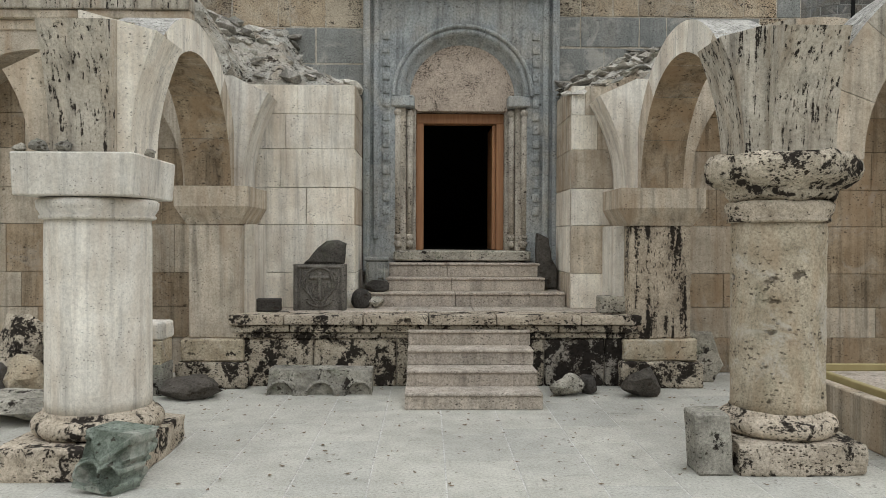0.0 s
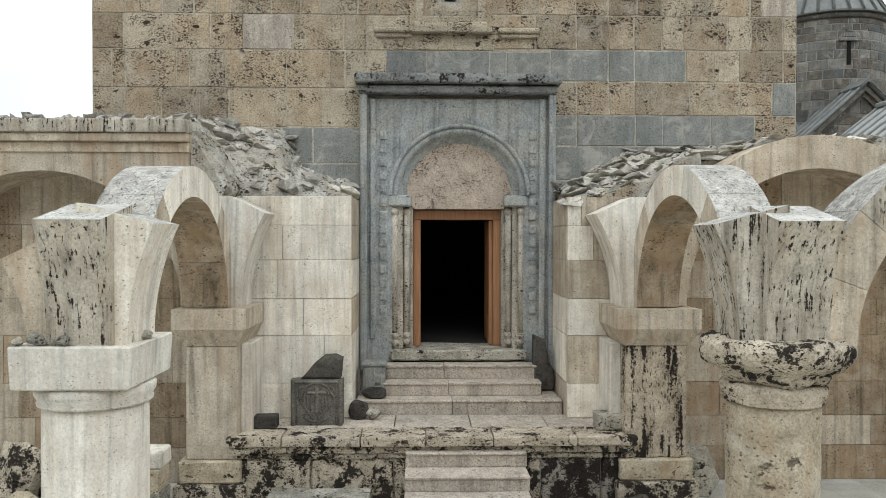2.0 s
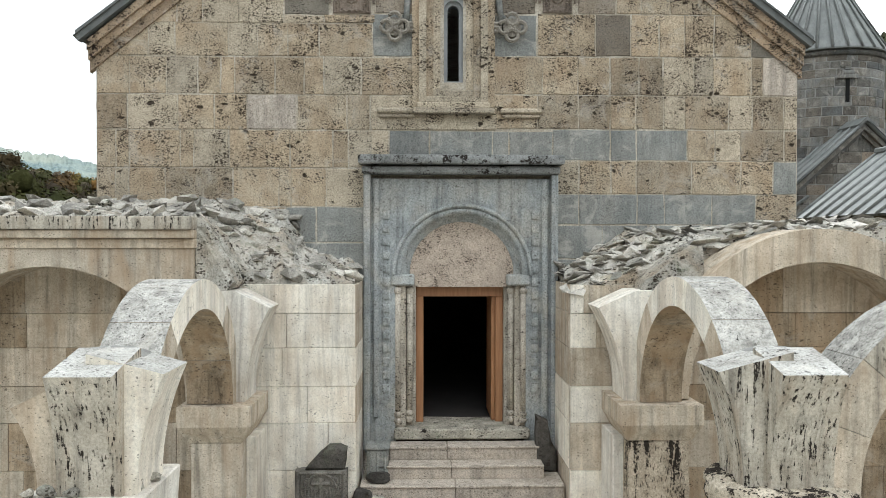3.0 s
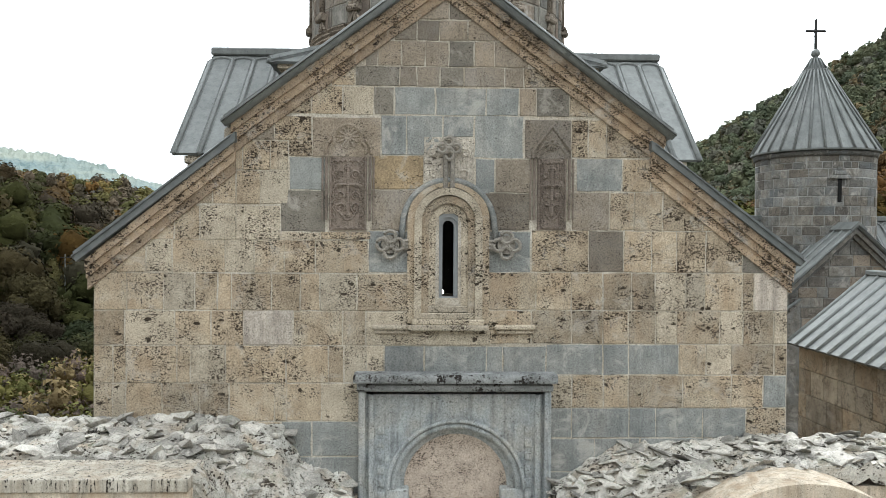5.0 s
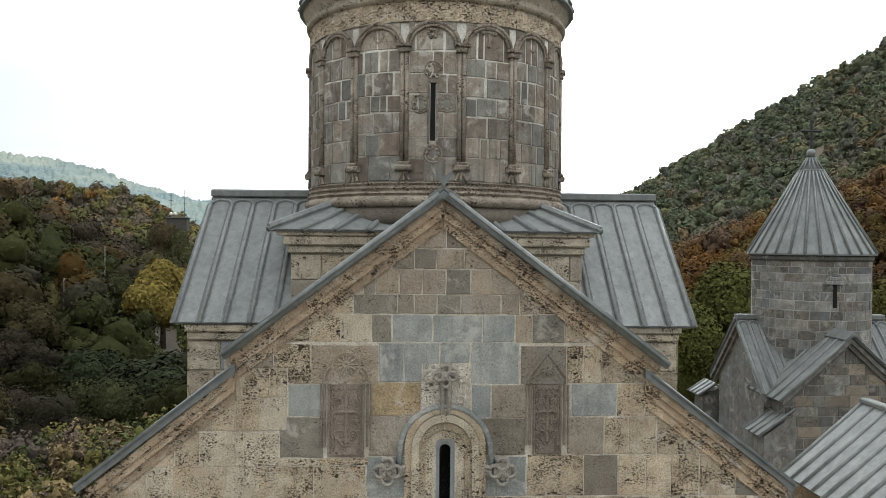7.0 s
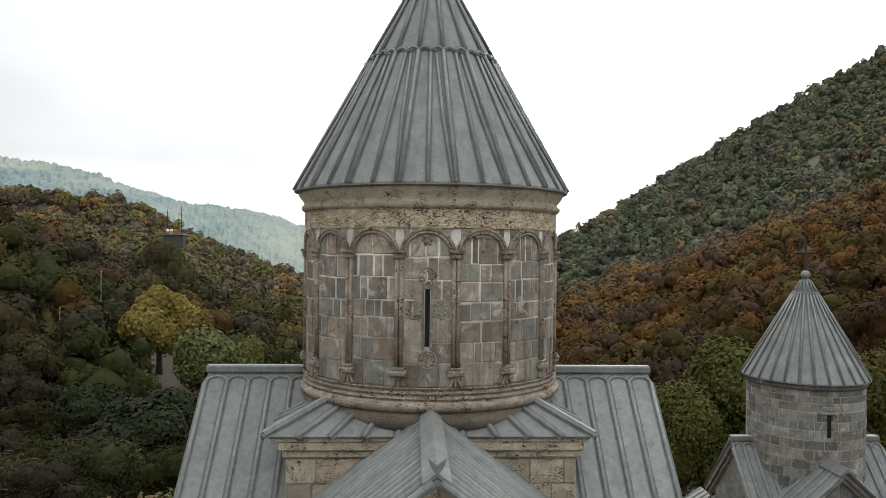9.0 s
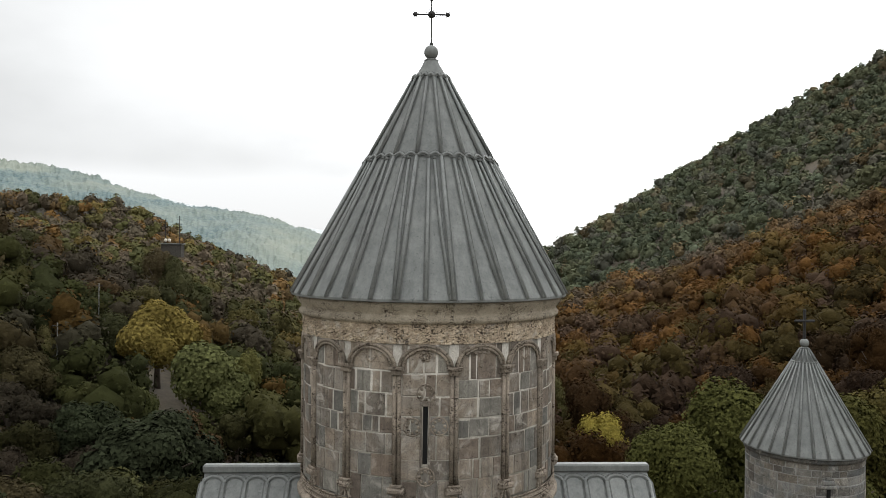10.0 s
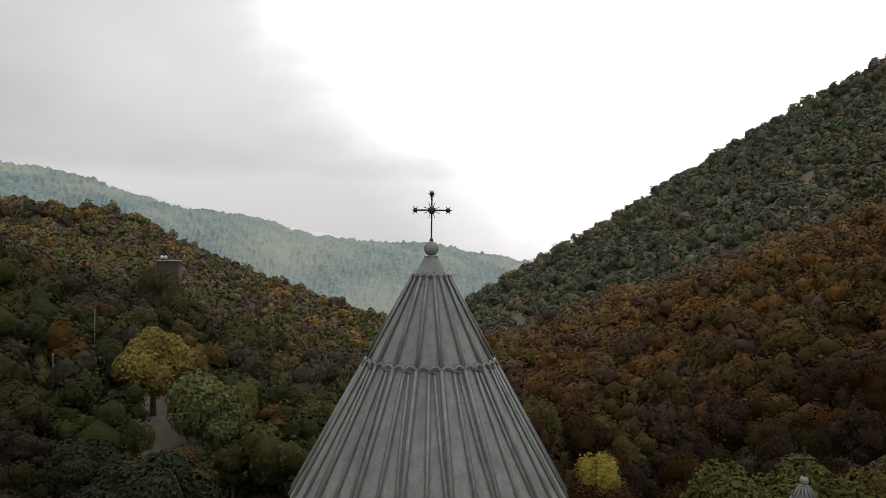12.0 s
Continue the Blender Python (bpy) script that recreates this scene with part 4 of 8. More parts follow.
def build_drum():
    bm = bmesh.new()
    lathe(bm, [(DR - 0.004, 11.2), (DR - 0.004, 15.45)], DX, DY, 128)
    drum = part("drum", bm, MORTAR_DRUM, CHURCH, "round drum of grey-brown tuff with blind arcade", smooth=True)
    bm = bmesh.new()
    ring(bm, [(2.80, 11.30), (3.00, 11.30), (3.06, 11.38), (3.06, 11.46), (2.97, 11.52), (2.90, 11.54), (2.90, 11.80), (2.80, 11.80)])
    part("base_moulding", bm, DRUMTRIM, CHURCH, "worn rope-like base moulding", smooth=True)
    bm = bmesh.new()
    ring(bm, [(2.7, 10.95), (2.96, 10.95), (2.96, 11.30), (2.7, 11.30)])
    part("drum_foot", bm, TUFF_BROWN, CHURCH, smooth=True)
    carved_ring("carved_band", 15.02, 15.42, 14, lambda a, z: 2.945 + 0.045 * abs(noise.noise((a * 0.55, z * 13, 0.4))) + 0.030 * noise.noise((a * 1.3, z * 30, 2.0)), FRIEZE, "pitted ochre frieze with worn carving")
    carved_ring("rope_moulding", 11.50, 11.80, 12, lambda a, z: 2.985 - 0.10 * (z - 11.50) + 0.022 * math.sin(z * 62) + 0.014 * math.sin(a * 3.9 + 3 * math.sin(z * 40)) + 0.012 * noise.noise((a * 0.7, z * 15, 3.0)), DRUMTRIM, "worn rope-like carved moulding")
    bm = bmesh.new()
    ring(bm, [(2.80, 15.42), (2.99, 15.42), (3.05, 15.47), (3.06, 15.53), (3.00, 15.58), (3.00, 15.64), (3.10, 15.76), (3.14, 15.86), (2.8, 15.86)])
    part("crown_cornice", bm, TUFF_PALE, CHURCH, "moulded pale tuff crown cornice", smooth=True)
    # blind arcade: sixteen bays of paired shafts
    bay = 22.5
    first = -13.65
    for i in range(-4, 6):
        a = first + bay * i
        for off in (-0.9, 0.9):
            bm = bmesh.new()
            tube(bm, [on_drum(a + off, DR + 0.02, 12.18), on_drum(a + off, DR + 0.02, 14.42)], 0.045, 8)
            part("shaft", bm, DRUMTRIM, drum, smooth=True)
        bm = bmesh.new()
        curved_block(bm, a - 2.3, a + 2.3, 14.40, 14.50, DR - 0.02, DR + 0.10, 2)
        curved_block(bm, a - 3.0, a + 3.0, 14.50, 14.57, DR - 0.02, DR + 0.14, 2)
        part("capital", bm, DRUMTRIM, drum)
        bm = bmesh.new()
        curved_block(bm, a - 2.4, a + 2.4, 12.14, 12.20, DR - 0.02, DR + 0.10, 2)
        curved_block(bm, a - 3.4, a + 3.4, 12.02, 12.14, DR - 0.02, DR + 0.14, 2, 0.03)
        roughen(bm, 0.012, 9)
        part("shaft_base", bm, DRUMTRIM, drum)
        bm = bmesh.new()
        for e in (-2.4, 0, 2.4):
            tube(bm, [on_drum(a, DR + 0.02, 12.04), on_drum(a + e, DR + 0.04, 11.82)], 0.032, 6)
        part("foot_carving", bm, DRUMTRIM, drum)
        # arch to the next pair
        c = a + bay / 2
        for rr, th in ((8.9, 0.032), (10.3, 0.042)):
            pts = [on_drum(c + rr * math.cos(radians(t)), DR + 0.03, 14.53 + math.radians(rr) * DR * 0.88 * math.sin(radians(t))) for t in range(0, 181, 12)]
            bm = bmesh.new()
            tube(bm, pts, th, 6)
            part("blind_arch", bm, DRUMTRIM, drum, smooth=True)
        # a small relief under each arch
        bm = bmesh.new()
        cz = 14.78
        if i == 0:
            for q in range(6):
                p = on_drum(c + 1.6 * math.cos(q * 1.047), DR + 0.0, cz + 0.08 * math.sin(q * 1.047))
                bmesh.ops.create_icosphere(bm, subdivisions=1, radius=0.055, matrix=Matrix.Translation(p))
        elif i == 1:
            for (u0, v0), (u1, v1) in (((0, -0.2), (0, 0.2)), ((-2.6, 0.06), (2.6, 0.06))):
                tube(bm, [on_drum(c + u0, DR + 0.01, cz + v0), on_drum(c + u1, DR + 0.01, cz + v1)], 0.035, 6)
            for u0, v0 in ((-2.6, 0.06), (2.6, 0.06), (0, 0.2), (0, -0.2)):
                bmesh.ops.create_icosphere(bm, subdivisions=1, radius=0.055, matrix=Matrix.Translation(on_drum(c + u0, DR + 0.01, cz + v0)))
        else:
            for q in range(16):
                t = q * 2 * math.pi / 16
                p = on_drum(c + 2.0 * math.cos(t), DR + 0.0, cz + 0.14 * math.sin(t))
                bmesh.ops.create_icosphere(bm, subdivisions=1, radius=0.032, matrix=Matrix.Translation(p))
        part("relief", bm, DRUMTRIM, drum)
    # the slit window, its frame and four rosettes
    a = -2.4
    # a near-black block on the surface stands in for the slit's shaded depth
    bm = bmesh.new()
    curved_block(bm, a - 1.05, a + 1.05, 12.62, 13.78, DR - 0.03, DR + 0.006, 2)
    slit = part("slit_window", bm, DEEP, CHURCH, "narrow dark slit window of the drum")
    bm = bmesh.new()
    for e in (-1.7, 1.7):
        curved_block(bm, a + e - 0.45, a + e + 0.45, 12.56, 13.84, DR - 0.03, DR + 0.035, 1)
    curved_block(bm, a - 2.1, a + 2.1, 13.78, 13.86, DR - 0.03, DR + 0.035, 2)
    part("window_frame", bm, DRUMSTONE, slit)
    for z0, z1 in ((12.26, 12.55), (13.87, 13.915)):
        bm = bmesh.new()
        curved_block(bm, a - 1.25, a + 1.25, z0, z1, DR - 0.06, DR + 0.004, 2)
        part("stone", bm, DRUMSTONE, drum)
    for da, z in ((0.2, 14.04), (-5.0, 13.36), (5.4, 13.38), (0.2, 12.36)):
        bm = bmesh.new()
        for q in range(8):
            t = q * math.pi / 4
            p = on_drum(a + da + 2.3 * math.cos(t), DR + 0.0, z + 0.12 * math.sin(t))
            bmesh.ops.create_icosphere(bm, subdivisions=1, radius=0.04, matrix=Matrix.Translation(p))
        pts = [on_drum(a + da + 3.5 * math.cos(radians(t)), DR + 0.01, z + 0.18 * math.sin(radians(t))) for t in range(0, 361, 30)]
        tube(bm, pts, 0.018, 5)
        part("rosette", bm, DRUMTRIM, drum)
    return drum


DRUM = build_drum()


def cone_roof(parent, cx, cy, eave_r, eave_z, tip_r, tip_z, ribs, tiers, rib_r, label, phase=None):
    bm = bmesh.new()
    lathe(bm, [(eave_r - 0.12, eave_z - 0.02), (eave_r, eave_z), (eave_r, eave_z + 0.05), (tip_r, tip_z), (tip_r * 0.3, tip_z + 0.02)], cx, cy, ribs * 2)
    roof = part("cone_roof", bm, ROOF, parent, label, smooth=False)
    slope = (tip_z - eave_z) / (eave_r - tip_r)
    levels = [0.0, *tiers, 1.0]
    for k, (f0, f1) in enumerate(zip(levels, levels[1:])):
        count = ribs if k == 0 else max(10, ribs // (2 ** k))
        for i in range(count):
            t = 2 * math.pi * (i + 0.5) / count - math.pi / 2
            if phase is not None:
                t = 2 * math.pi * i / count - math.pi / 2 + radians(phase)
            if math.sin(t) > 0.55:
                continue

            def rib(t0, t1, g0, g1, rad):
                ends = []
                for tt, f in ((t0, g0), (t0 + (t1 - t0) * 0.5, (g0 + g1) / 2), (t1, g1)):
                    r = eave_r + (tip_r - eave_r) * f + 0.015
                    ends.append((cx + r * math.cos(tt), cy + r * math.sin(tt), eave_z + 0.05 + (tip_z - eave_z) * f))
                up = Vector((math.cos(t0) * slope, math.sin(t0) * slope, 1)).normalized()
                seam_bar("seam", ends, [rad, rad * 0.92, rad * 0.8], up, roof, 6, 1.45)
                return ends[-1]

            if k == 2:
                continue
            major = phase is None or k or i % 2 == 0
            heads = [rib(t, t, f0, f1 - 0.012, rib_r * (0.8 if k else 1.0 if major else 0.8))]
            if phase is not None and k == 0 and major:
                gap_ = 4 * math.pi / count
                heads = [rib(t - gap_ * 0.06, t - gap_ * 0.29, f0, f1 - 0.016, rib_r * 0.7)]
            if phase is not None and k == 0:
                # a dark blob paints the shade in the rib's open end
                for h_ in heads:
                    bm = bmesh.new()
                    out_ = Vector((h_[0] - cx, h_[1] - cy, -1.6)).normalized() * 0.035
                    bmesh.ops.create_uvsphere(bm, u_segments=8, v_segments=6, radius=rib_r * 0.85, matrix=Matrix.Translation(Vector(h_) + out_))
                    part("rib_mouth", bm, SHADE_DIRT, roof)
            # arched head between this seam and the next
            if f1 < 1.0:
                t2 = t + 2 * math.pi / count
                ap = []
                for q in range(7):
                    g = q / 6
                    f = f1 - 0.012 + 0.014 * math.sin(math.pi * g)
                    r = eave_r + (tip_r - eave_r) * f + 0.02
                    tt = t + (t2 - t) * g
                    ap.append((cx + r * math.cos(tt), cy + r * math.sin(tt), eave_z + 0.05 + (tip_z - eave_z) * f))
                seam_bar("seam_arch", ap, rib_r * 0.7, Vector((math.cos(t) * slope, math.sin(t) * slope, 1)).normalized(), roof, 5)
    return roof


cone_roof(CHURCH, DX, DY, 3.23, 15.88, 0.16, 21.42, 36, (0.56, 0.92), 0.052, "tall conical roof of grey sheets with rolled ribs", 7.5)


def finial(parent, cx, cy, z, r, cross_h, fancy):
    bm = bmesh.new()
    lathe(bm, [(r * 1.0, z - r * 1.6), (r * 0.8, z - r * 1.25), (r * 1.05, z - r * 1.1), (r * 0.7, z - r * 0.95)], cx, cy, 20)
    part("collar", bm, ROOF, parent, smooth=True)
    bm = bmesh.new()
    bmesh.ops.create_uvsphere(bm, u_segments=20, v_segments=12, radius=r, matrix=Matrix.Translation((cx, cy, z)))
    ball = part("finial_ball", bm, ROOF, parent, "round stone finial ball", smooth=True)
    bm = bmesh.new()
    h = cross_h
    arm = h * 0.33
    cz = z + r + h * 0.62
    tube(bm, [(cx, cy, z + r * 0.8), (cx, cy, z + r + h)], 0.022 if fancy else 0.05, 6)
    tube(bm, [(cx - arm, cy, cz), (cx + arm, cy, cz)], 0.022 if fancy else 0.05, 6)
    if fancy:
        for px, pz, s in ((0, 0, 0.095), (-arm, 0, 0.06), (arm, 0, 0.06), (0, arm, 0.06), (0, -h * 0.6, 0.05)):
            bmesh.ops.create_icosphere(bm, subdivisions=2, radius=s, matrix=Matrix.Translation((cx + px, cy, cz + pz)))
        for q in range(8):
            t = math.pi / 8 + q * math.pi / 4
            tube(bm, [(cx, cy, cz), (cx + 0.20 * math.cos(t), cy, cz + 0.20 * math.sin(t))], 0.008, 4)
        for px, pz in ((-arm, 0), (arm, 0), (0, arm)):
            for q in range(6):
                t = q * math.pi / 3
                tube(bm, [(cx + px, cy, cz + pz), (cx + px + 0.10 * math.cos(t), cy, cz + pz + 0.10 * math.sin(t))], 0.008, 4)
    else:
        for px, pz in ((-arm, 0), (arm, 0), (0, h * 0.38)):
            bmesh.ops.create_icosphere(bm, subdivisions=1, radius=0.05, matrix=Matrix.Translation((cx + px, cy, cz + pz)))
    part("iron_cross", bm, IRON, ball, "dark wrought-iron cross")


finial(CHURCH, DX, DY, 21.63, 0.175, 1.18, True)

# ---------------------------------------------------------------- portal of the church
def build_portal():
    door = thing("church_door_portal", (0, F, SILL), "carved grey stone portal with arched tympanum and wooden door frame", "portal")
    zc, ri, ro = 3.74, 0.735, 0.93
    # slab with the arched recess cut out of it
    bm = bmesh.new()
    prism(bm, [(-0.93, 1.2), (-1.36, 1.2), (-1.36, 5.10), (1.36, 5.10), (1.36, 1.2), (0.93, 1.2)] + arc(0.0, zc, ro, 0, 180, 30), F + 0.08, F - 0.06)
    part("portal_slab", bm, PORTAL, door)
    # outer frame: two upright rolls and a sill-like head
    for s in (-1, 1):
        bm = bmesh.new()
        box(bm, s * 1.33 - 0.05, s * 1.33 + 0.05, F - 0.16, F + 0.05, 1.25, 5.16, 0.03, 2)
        part("outer_roll", bm, PORTAL, door)
        bm = bmesh.new()
        box(bm, s * 1.20 - 0.045, s * 1.20 + 0.045, F - 0.11, F + 0.05, 1.7, 5.10, 0.02, 1)
        part("inner_band", bm, PORTAL, door)
        # row of small carved studs down the pilaster
        for k in range(14):
            bm = bmesh.new()
            box(bm, s * 1.06 - 0.055, s * 1.06 + 0.055, F - 0.085, F, 2.05 + k * 0.19, 2.05 + k * 0.19 + 0.13, 0.03, 2)
            part("carved_stud", bm, PORTAL, door)
    bm = bmesh.new()
    box(bm, -1.40, 1.40, F - 0.20, F + 0.05, 5.16, 5.27, 0.02)
    part("head_moulding", bm, PORTAL_DARK, door)
    bm = bmesh.new()
    box(bm, -1.45, 1.45, F - 0.30, F + 0.05, 5.29, 5.42, 0.035, 2)
    roughen(bm, 0.006, 8)
    part("drip_cornice", bm, PORTAL_DARK, door, "dark stained projecting drip cornice")
    # arch moulding: a slim outer roll, then a broad hollow that sinks to the tympanum
    prof = [(1.015, F - 0.05), (1.00, F - 0.105), (0.975, F - 0.12), (0.95, F - 0.10), (0.945, F - 0.06), (0.93, F - 0.085), (0.90, F - 0.09), (0.87, F - 0.07), (0.845, F - 0.02), (0.82, F + 0.03), (0.785, F + 0.07), (0.76, F + 0.09), (0.735, F + 0.12), (0.735, F + 0.22), (1.015, F + 0.22)]
    bm = bmesh.new()
    rows = [[bm.verts.new((x, y, z)) for (x, z), y in ((arc(0.02, zc, rr, a, a, 1)[0], yy) for rr, yy in prof)] for a in range(0, 181, 5)]
    for p, q in zip(rows, rows[1:]):
        for k in range(len(prof)):
            m = (k + 1) % len(prof)
            bm.faces.new((p[k], p[m], q[m], q[k]))
    bmesh.ops.recalc_face_normals(bm, faces=bm.faces)
    part("arch_moulding", bm, PORTAL, door, smooth=True)
    # tympanum
    bm = bmesh.new()
    pts = arc(0.02, zc + 0.0, 0.78, 0, 180, 30) + [(-0.76, zc), (-0.62, zc - 0.19), (0.66, zc - 0.19), (0.80, zc)]
    prism(bm, pts, F + 0.30, F + 0.10)
    part("tympanum", bm, TYMP, door, "pinkish pitted tuff tympanum")
    # jambs with slim colonnettes
    for s in (-1, 1):
        bm = bmesh.new()
        box(bm, min(s * 0.64, s * 0.80), max(s * 0.64, s * 0.80), F + 0.12, F + 0.6, SILL - 0.1, zc - 0.02, 0.015)
        box(bm, min(s * 0.78, s * 0.96), max(s * 0.78, s * 0.96), F + 0.02, F + 0.6, SILL - 0.1, zc - 0.02, 0.015)
        part("jamb", bm, JAMB, door)
        for px, py in ((0.73, F + 0.07), (0.90, F - 0.03)):
            bm = bmesh.new()
            tube(bm, [(s * px, py, SILL + 0.12), (s * px, py, zc - 0.22)], 0.045, 10)
            col = part("colonnette", bm, JAMB, door, smooth=True)
            for z in (SILL + 0.10, SILL + 0.19, zc - 0.24):
                bm = bmesh.new()
                bmesh.ops.create_uvsphere(bm, u_segments=10, v_segments=6, radius=0.062, matrix=Matrix.Translation((s * px, py, z)))
                part("bead", bm, JAMB, col, smooth=True)
        bm = bmesh.new()
        box(bm, min(s * 0.66, s * 0.99), max(s * 0.66, s * 0.99), F - 0.09, F + 0.3, zc - 0.16, zc + 0.0, 0.02)
        part("impost", bm, PORTAL, door)
    # wooden frame, its right leaf folded back inside
    frame_parts = (("frame_post", -0.64, -0.53, SILL, 3.40), ("frame_post", 0.53, 0.64, SILL, 3.40), ("frame_head", -0.64, 0.64, 3.40, 3.54))
    for nm, x0, x1, z0, z1 in frame_parts:
        bm = bmesh.new()
        box(bm, x0, x1, F + 0.28, F + 0.50, z0, z1, 0.008)
        part(nm, bm, WOOD, door, "varnished oak door frame")
    bm = bmesh.new()
    box(bm, 0.475, 0.53, F + 0.36, F + 1.20, SILL + 0.01, 3.39, 0.006)
    part("door_leaf", bm, WOOD, door, "opened oak door leaf")
    bm = bmesh.new()
    box(bm, -0.95, 0.98, F - 0.16, F + 0.6, 1.40, SILL, 0.02)
    roughen(bm, 0.012, 5, cuts=3)
    part("threshold", bm, GREYROCK, door, "worn blackened threshold stone")


build_portal()


def build_west_window():
    win = thing("gable_window", (-0.11, F, 6.1), "tall narrow round-headed window in a stepped tuff surround", "window")
    wx = -0.11
    # nested arched bands of the surround
    for k, (hw, top, out, bot, mat) in enumerate(((0.59, 7.72, 0.05, 6.12, TUFF), (0.49, 7.70, 0.09, 6.16, TUFF_PALE), (0.39, 7.68, 0.055, 6.22, TUFF), (0.29, 7.66, 0.015, 6.30, TUFF_PALE))):
        iw = hw - 0.105
        bm = bmesh.new()
        o = [(wx + hw, bot)] + arc(wx, top - 0.12, hw, 0, 180, 20) + [(wx - hw, bot)]
        i = [(wx + iw, bot)] + arc(wx, top - 0.12, iw, 0, 180, 20) + [(wx - iw, bot)]
        for (p, q), (r, s) in zip(zip(o, o[1:]), zip(i, i[1:])):
            prism(bm, [p, q, s, r], F + 0.10 + 0.05 * k, F - out, inset=0.0)
        part("surround_band", bm, mat, win)
    for z0, z1, w, out in ((6.02, 6.10, 0.58, 0.15), (6.10, 6.18, 0.52, 0.112), (6.18, 6.27, 0.45, 0.075), (6.27, 6.37, 0.37, 0.036), (6.37, 6.47, 0.27, -0.004)):
        bm = bmesh.new()
        box(bm, wx - w, wx + w, F - out, F + 0.25, z0, z1, 0.012)
        part("sill_step", bm, TUFF_PALE, win)
    bm = bmesh.new()
    for hw, iw, ya in ((0.195, 0.135, 0.03), (0.136, 0.082, 0.085)):
        o = [(wx + hw, 6.44)] + arc(wx, 7.52, hw, 0, 180, 16) + [(wx - hw, 6.44)]
        i = [(wx + iw, 6.50)] + arc(wx, 7.52, iw, 0, 180, 16) + [(wx - iw, 6.50)]
        for (p, q), (r, s) in zip(zip(o, o[1:]), zip(i, i[1:])):
            prism(bm, [p, q, s, r], F + 0.22, F + ya)
        prism(bm, [(wx - hw, 6.44), (wx + hw, 6.44), (wx + iw, 6.50), (wx - iw, 6.50)], F + 0.22, F + ya)
    part("window_frame", bm, WINDOW_FRAME, win, "grey painted metal window frame")
    bm = bmesh.new()
    o = [(wx + 0.14, 6.49)] + arc(wx, 7.52, 0.14, 0, 180, 14) + [(wx - 0.14, 6.49)]
    prism(bm, o, F + 0.165, F + 0.17)
    g = part("pane", bm, GLASS, win, "clear glass pane")
    g.visible_shadow = False
    # two lamps burning inside, and a stone cross set over the arch
    bm = bmesh.new()
    box(bm, wx - 0.62, wx + 0.62, F - 0.02, F + 0.1, 5.80, 6.02, 0.01)
    part("apron", bm, TUFF_PALE, win)
    bm = bmesh.new()
    pts = [(wx + 0.70, F - 0.02, 7.30)] + [(x, F - 0.02, z) for x, z in arc(wx, 7.52, 0.66, 0, 180, 28)] + [(wx - 0.68, F - 0.02, 7.30)]
    tube(bm, pts, 0.045, 8)
    part("hood_mould", bm, ANDESITE, win, "grey hood mould", smooth=True)
    bm = bmesh.new()
    prism(bm, [(wx - 0.59, 7.46), (wx - 0.47, 7.46), (wx - 0.47, 8.03), (wx + 0.36, 8.03), (wx + 0.52, 7.95), (wx + 0.52, 7.46), (wx + 0.59, 7.46), (wx + 0.59, 8.06), (wx - 0.59, 8.06)], F + 0.05, F - 0.004)
    part("spandrel", bm, ANDESITE, win)


build_west_window()


def build_lamps():
    for z in (6.07, 5.72):
        lamp = thing("hanging_lamp", (0.02, 17.8, z), "small lit bulb hanging inside the church", "lamp", group="lamps in the church")
        bm = bmesh.new()
        bmesh.ops.create_uvsphere(bm, u_segments=12, v_segments=8, radius=0.065, matrix=Matrix.Translation((0.02, 17.8, z)))
        part("bulb", bm, LAMP, lamp, smooth=True)
        bm = bmesh.new()
        tube(bm, [(0.02, 17.8, z + 0.03), (0.02, 17.8, z + 0.25)], 0.01, 6)
        part("socket", bm, IRON, lamp)


build_lamps()


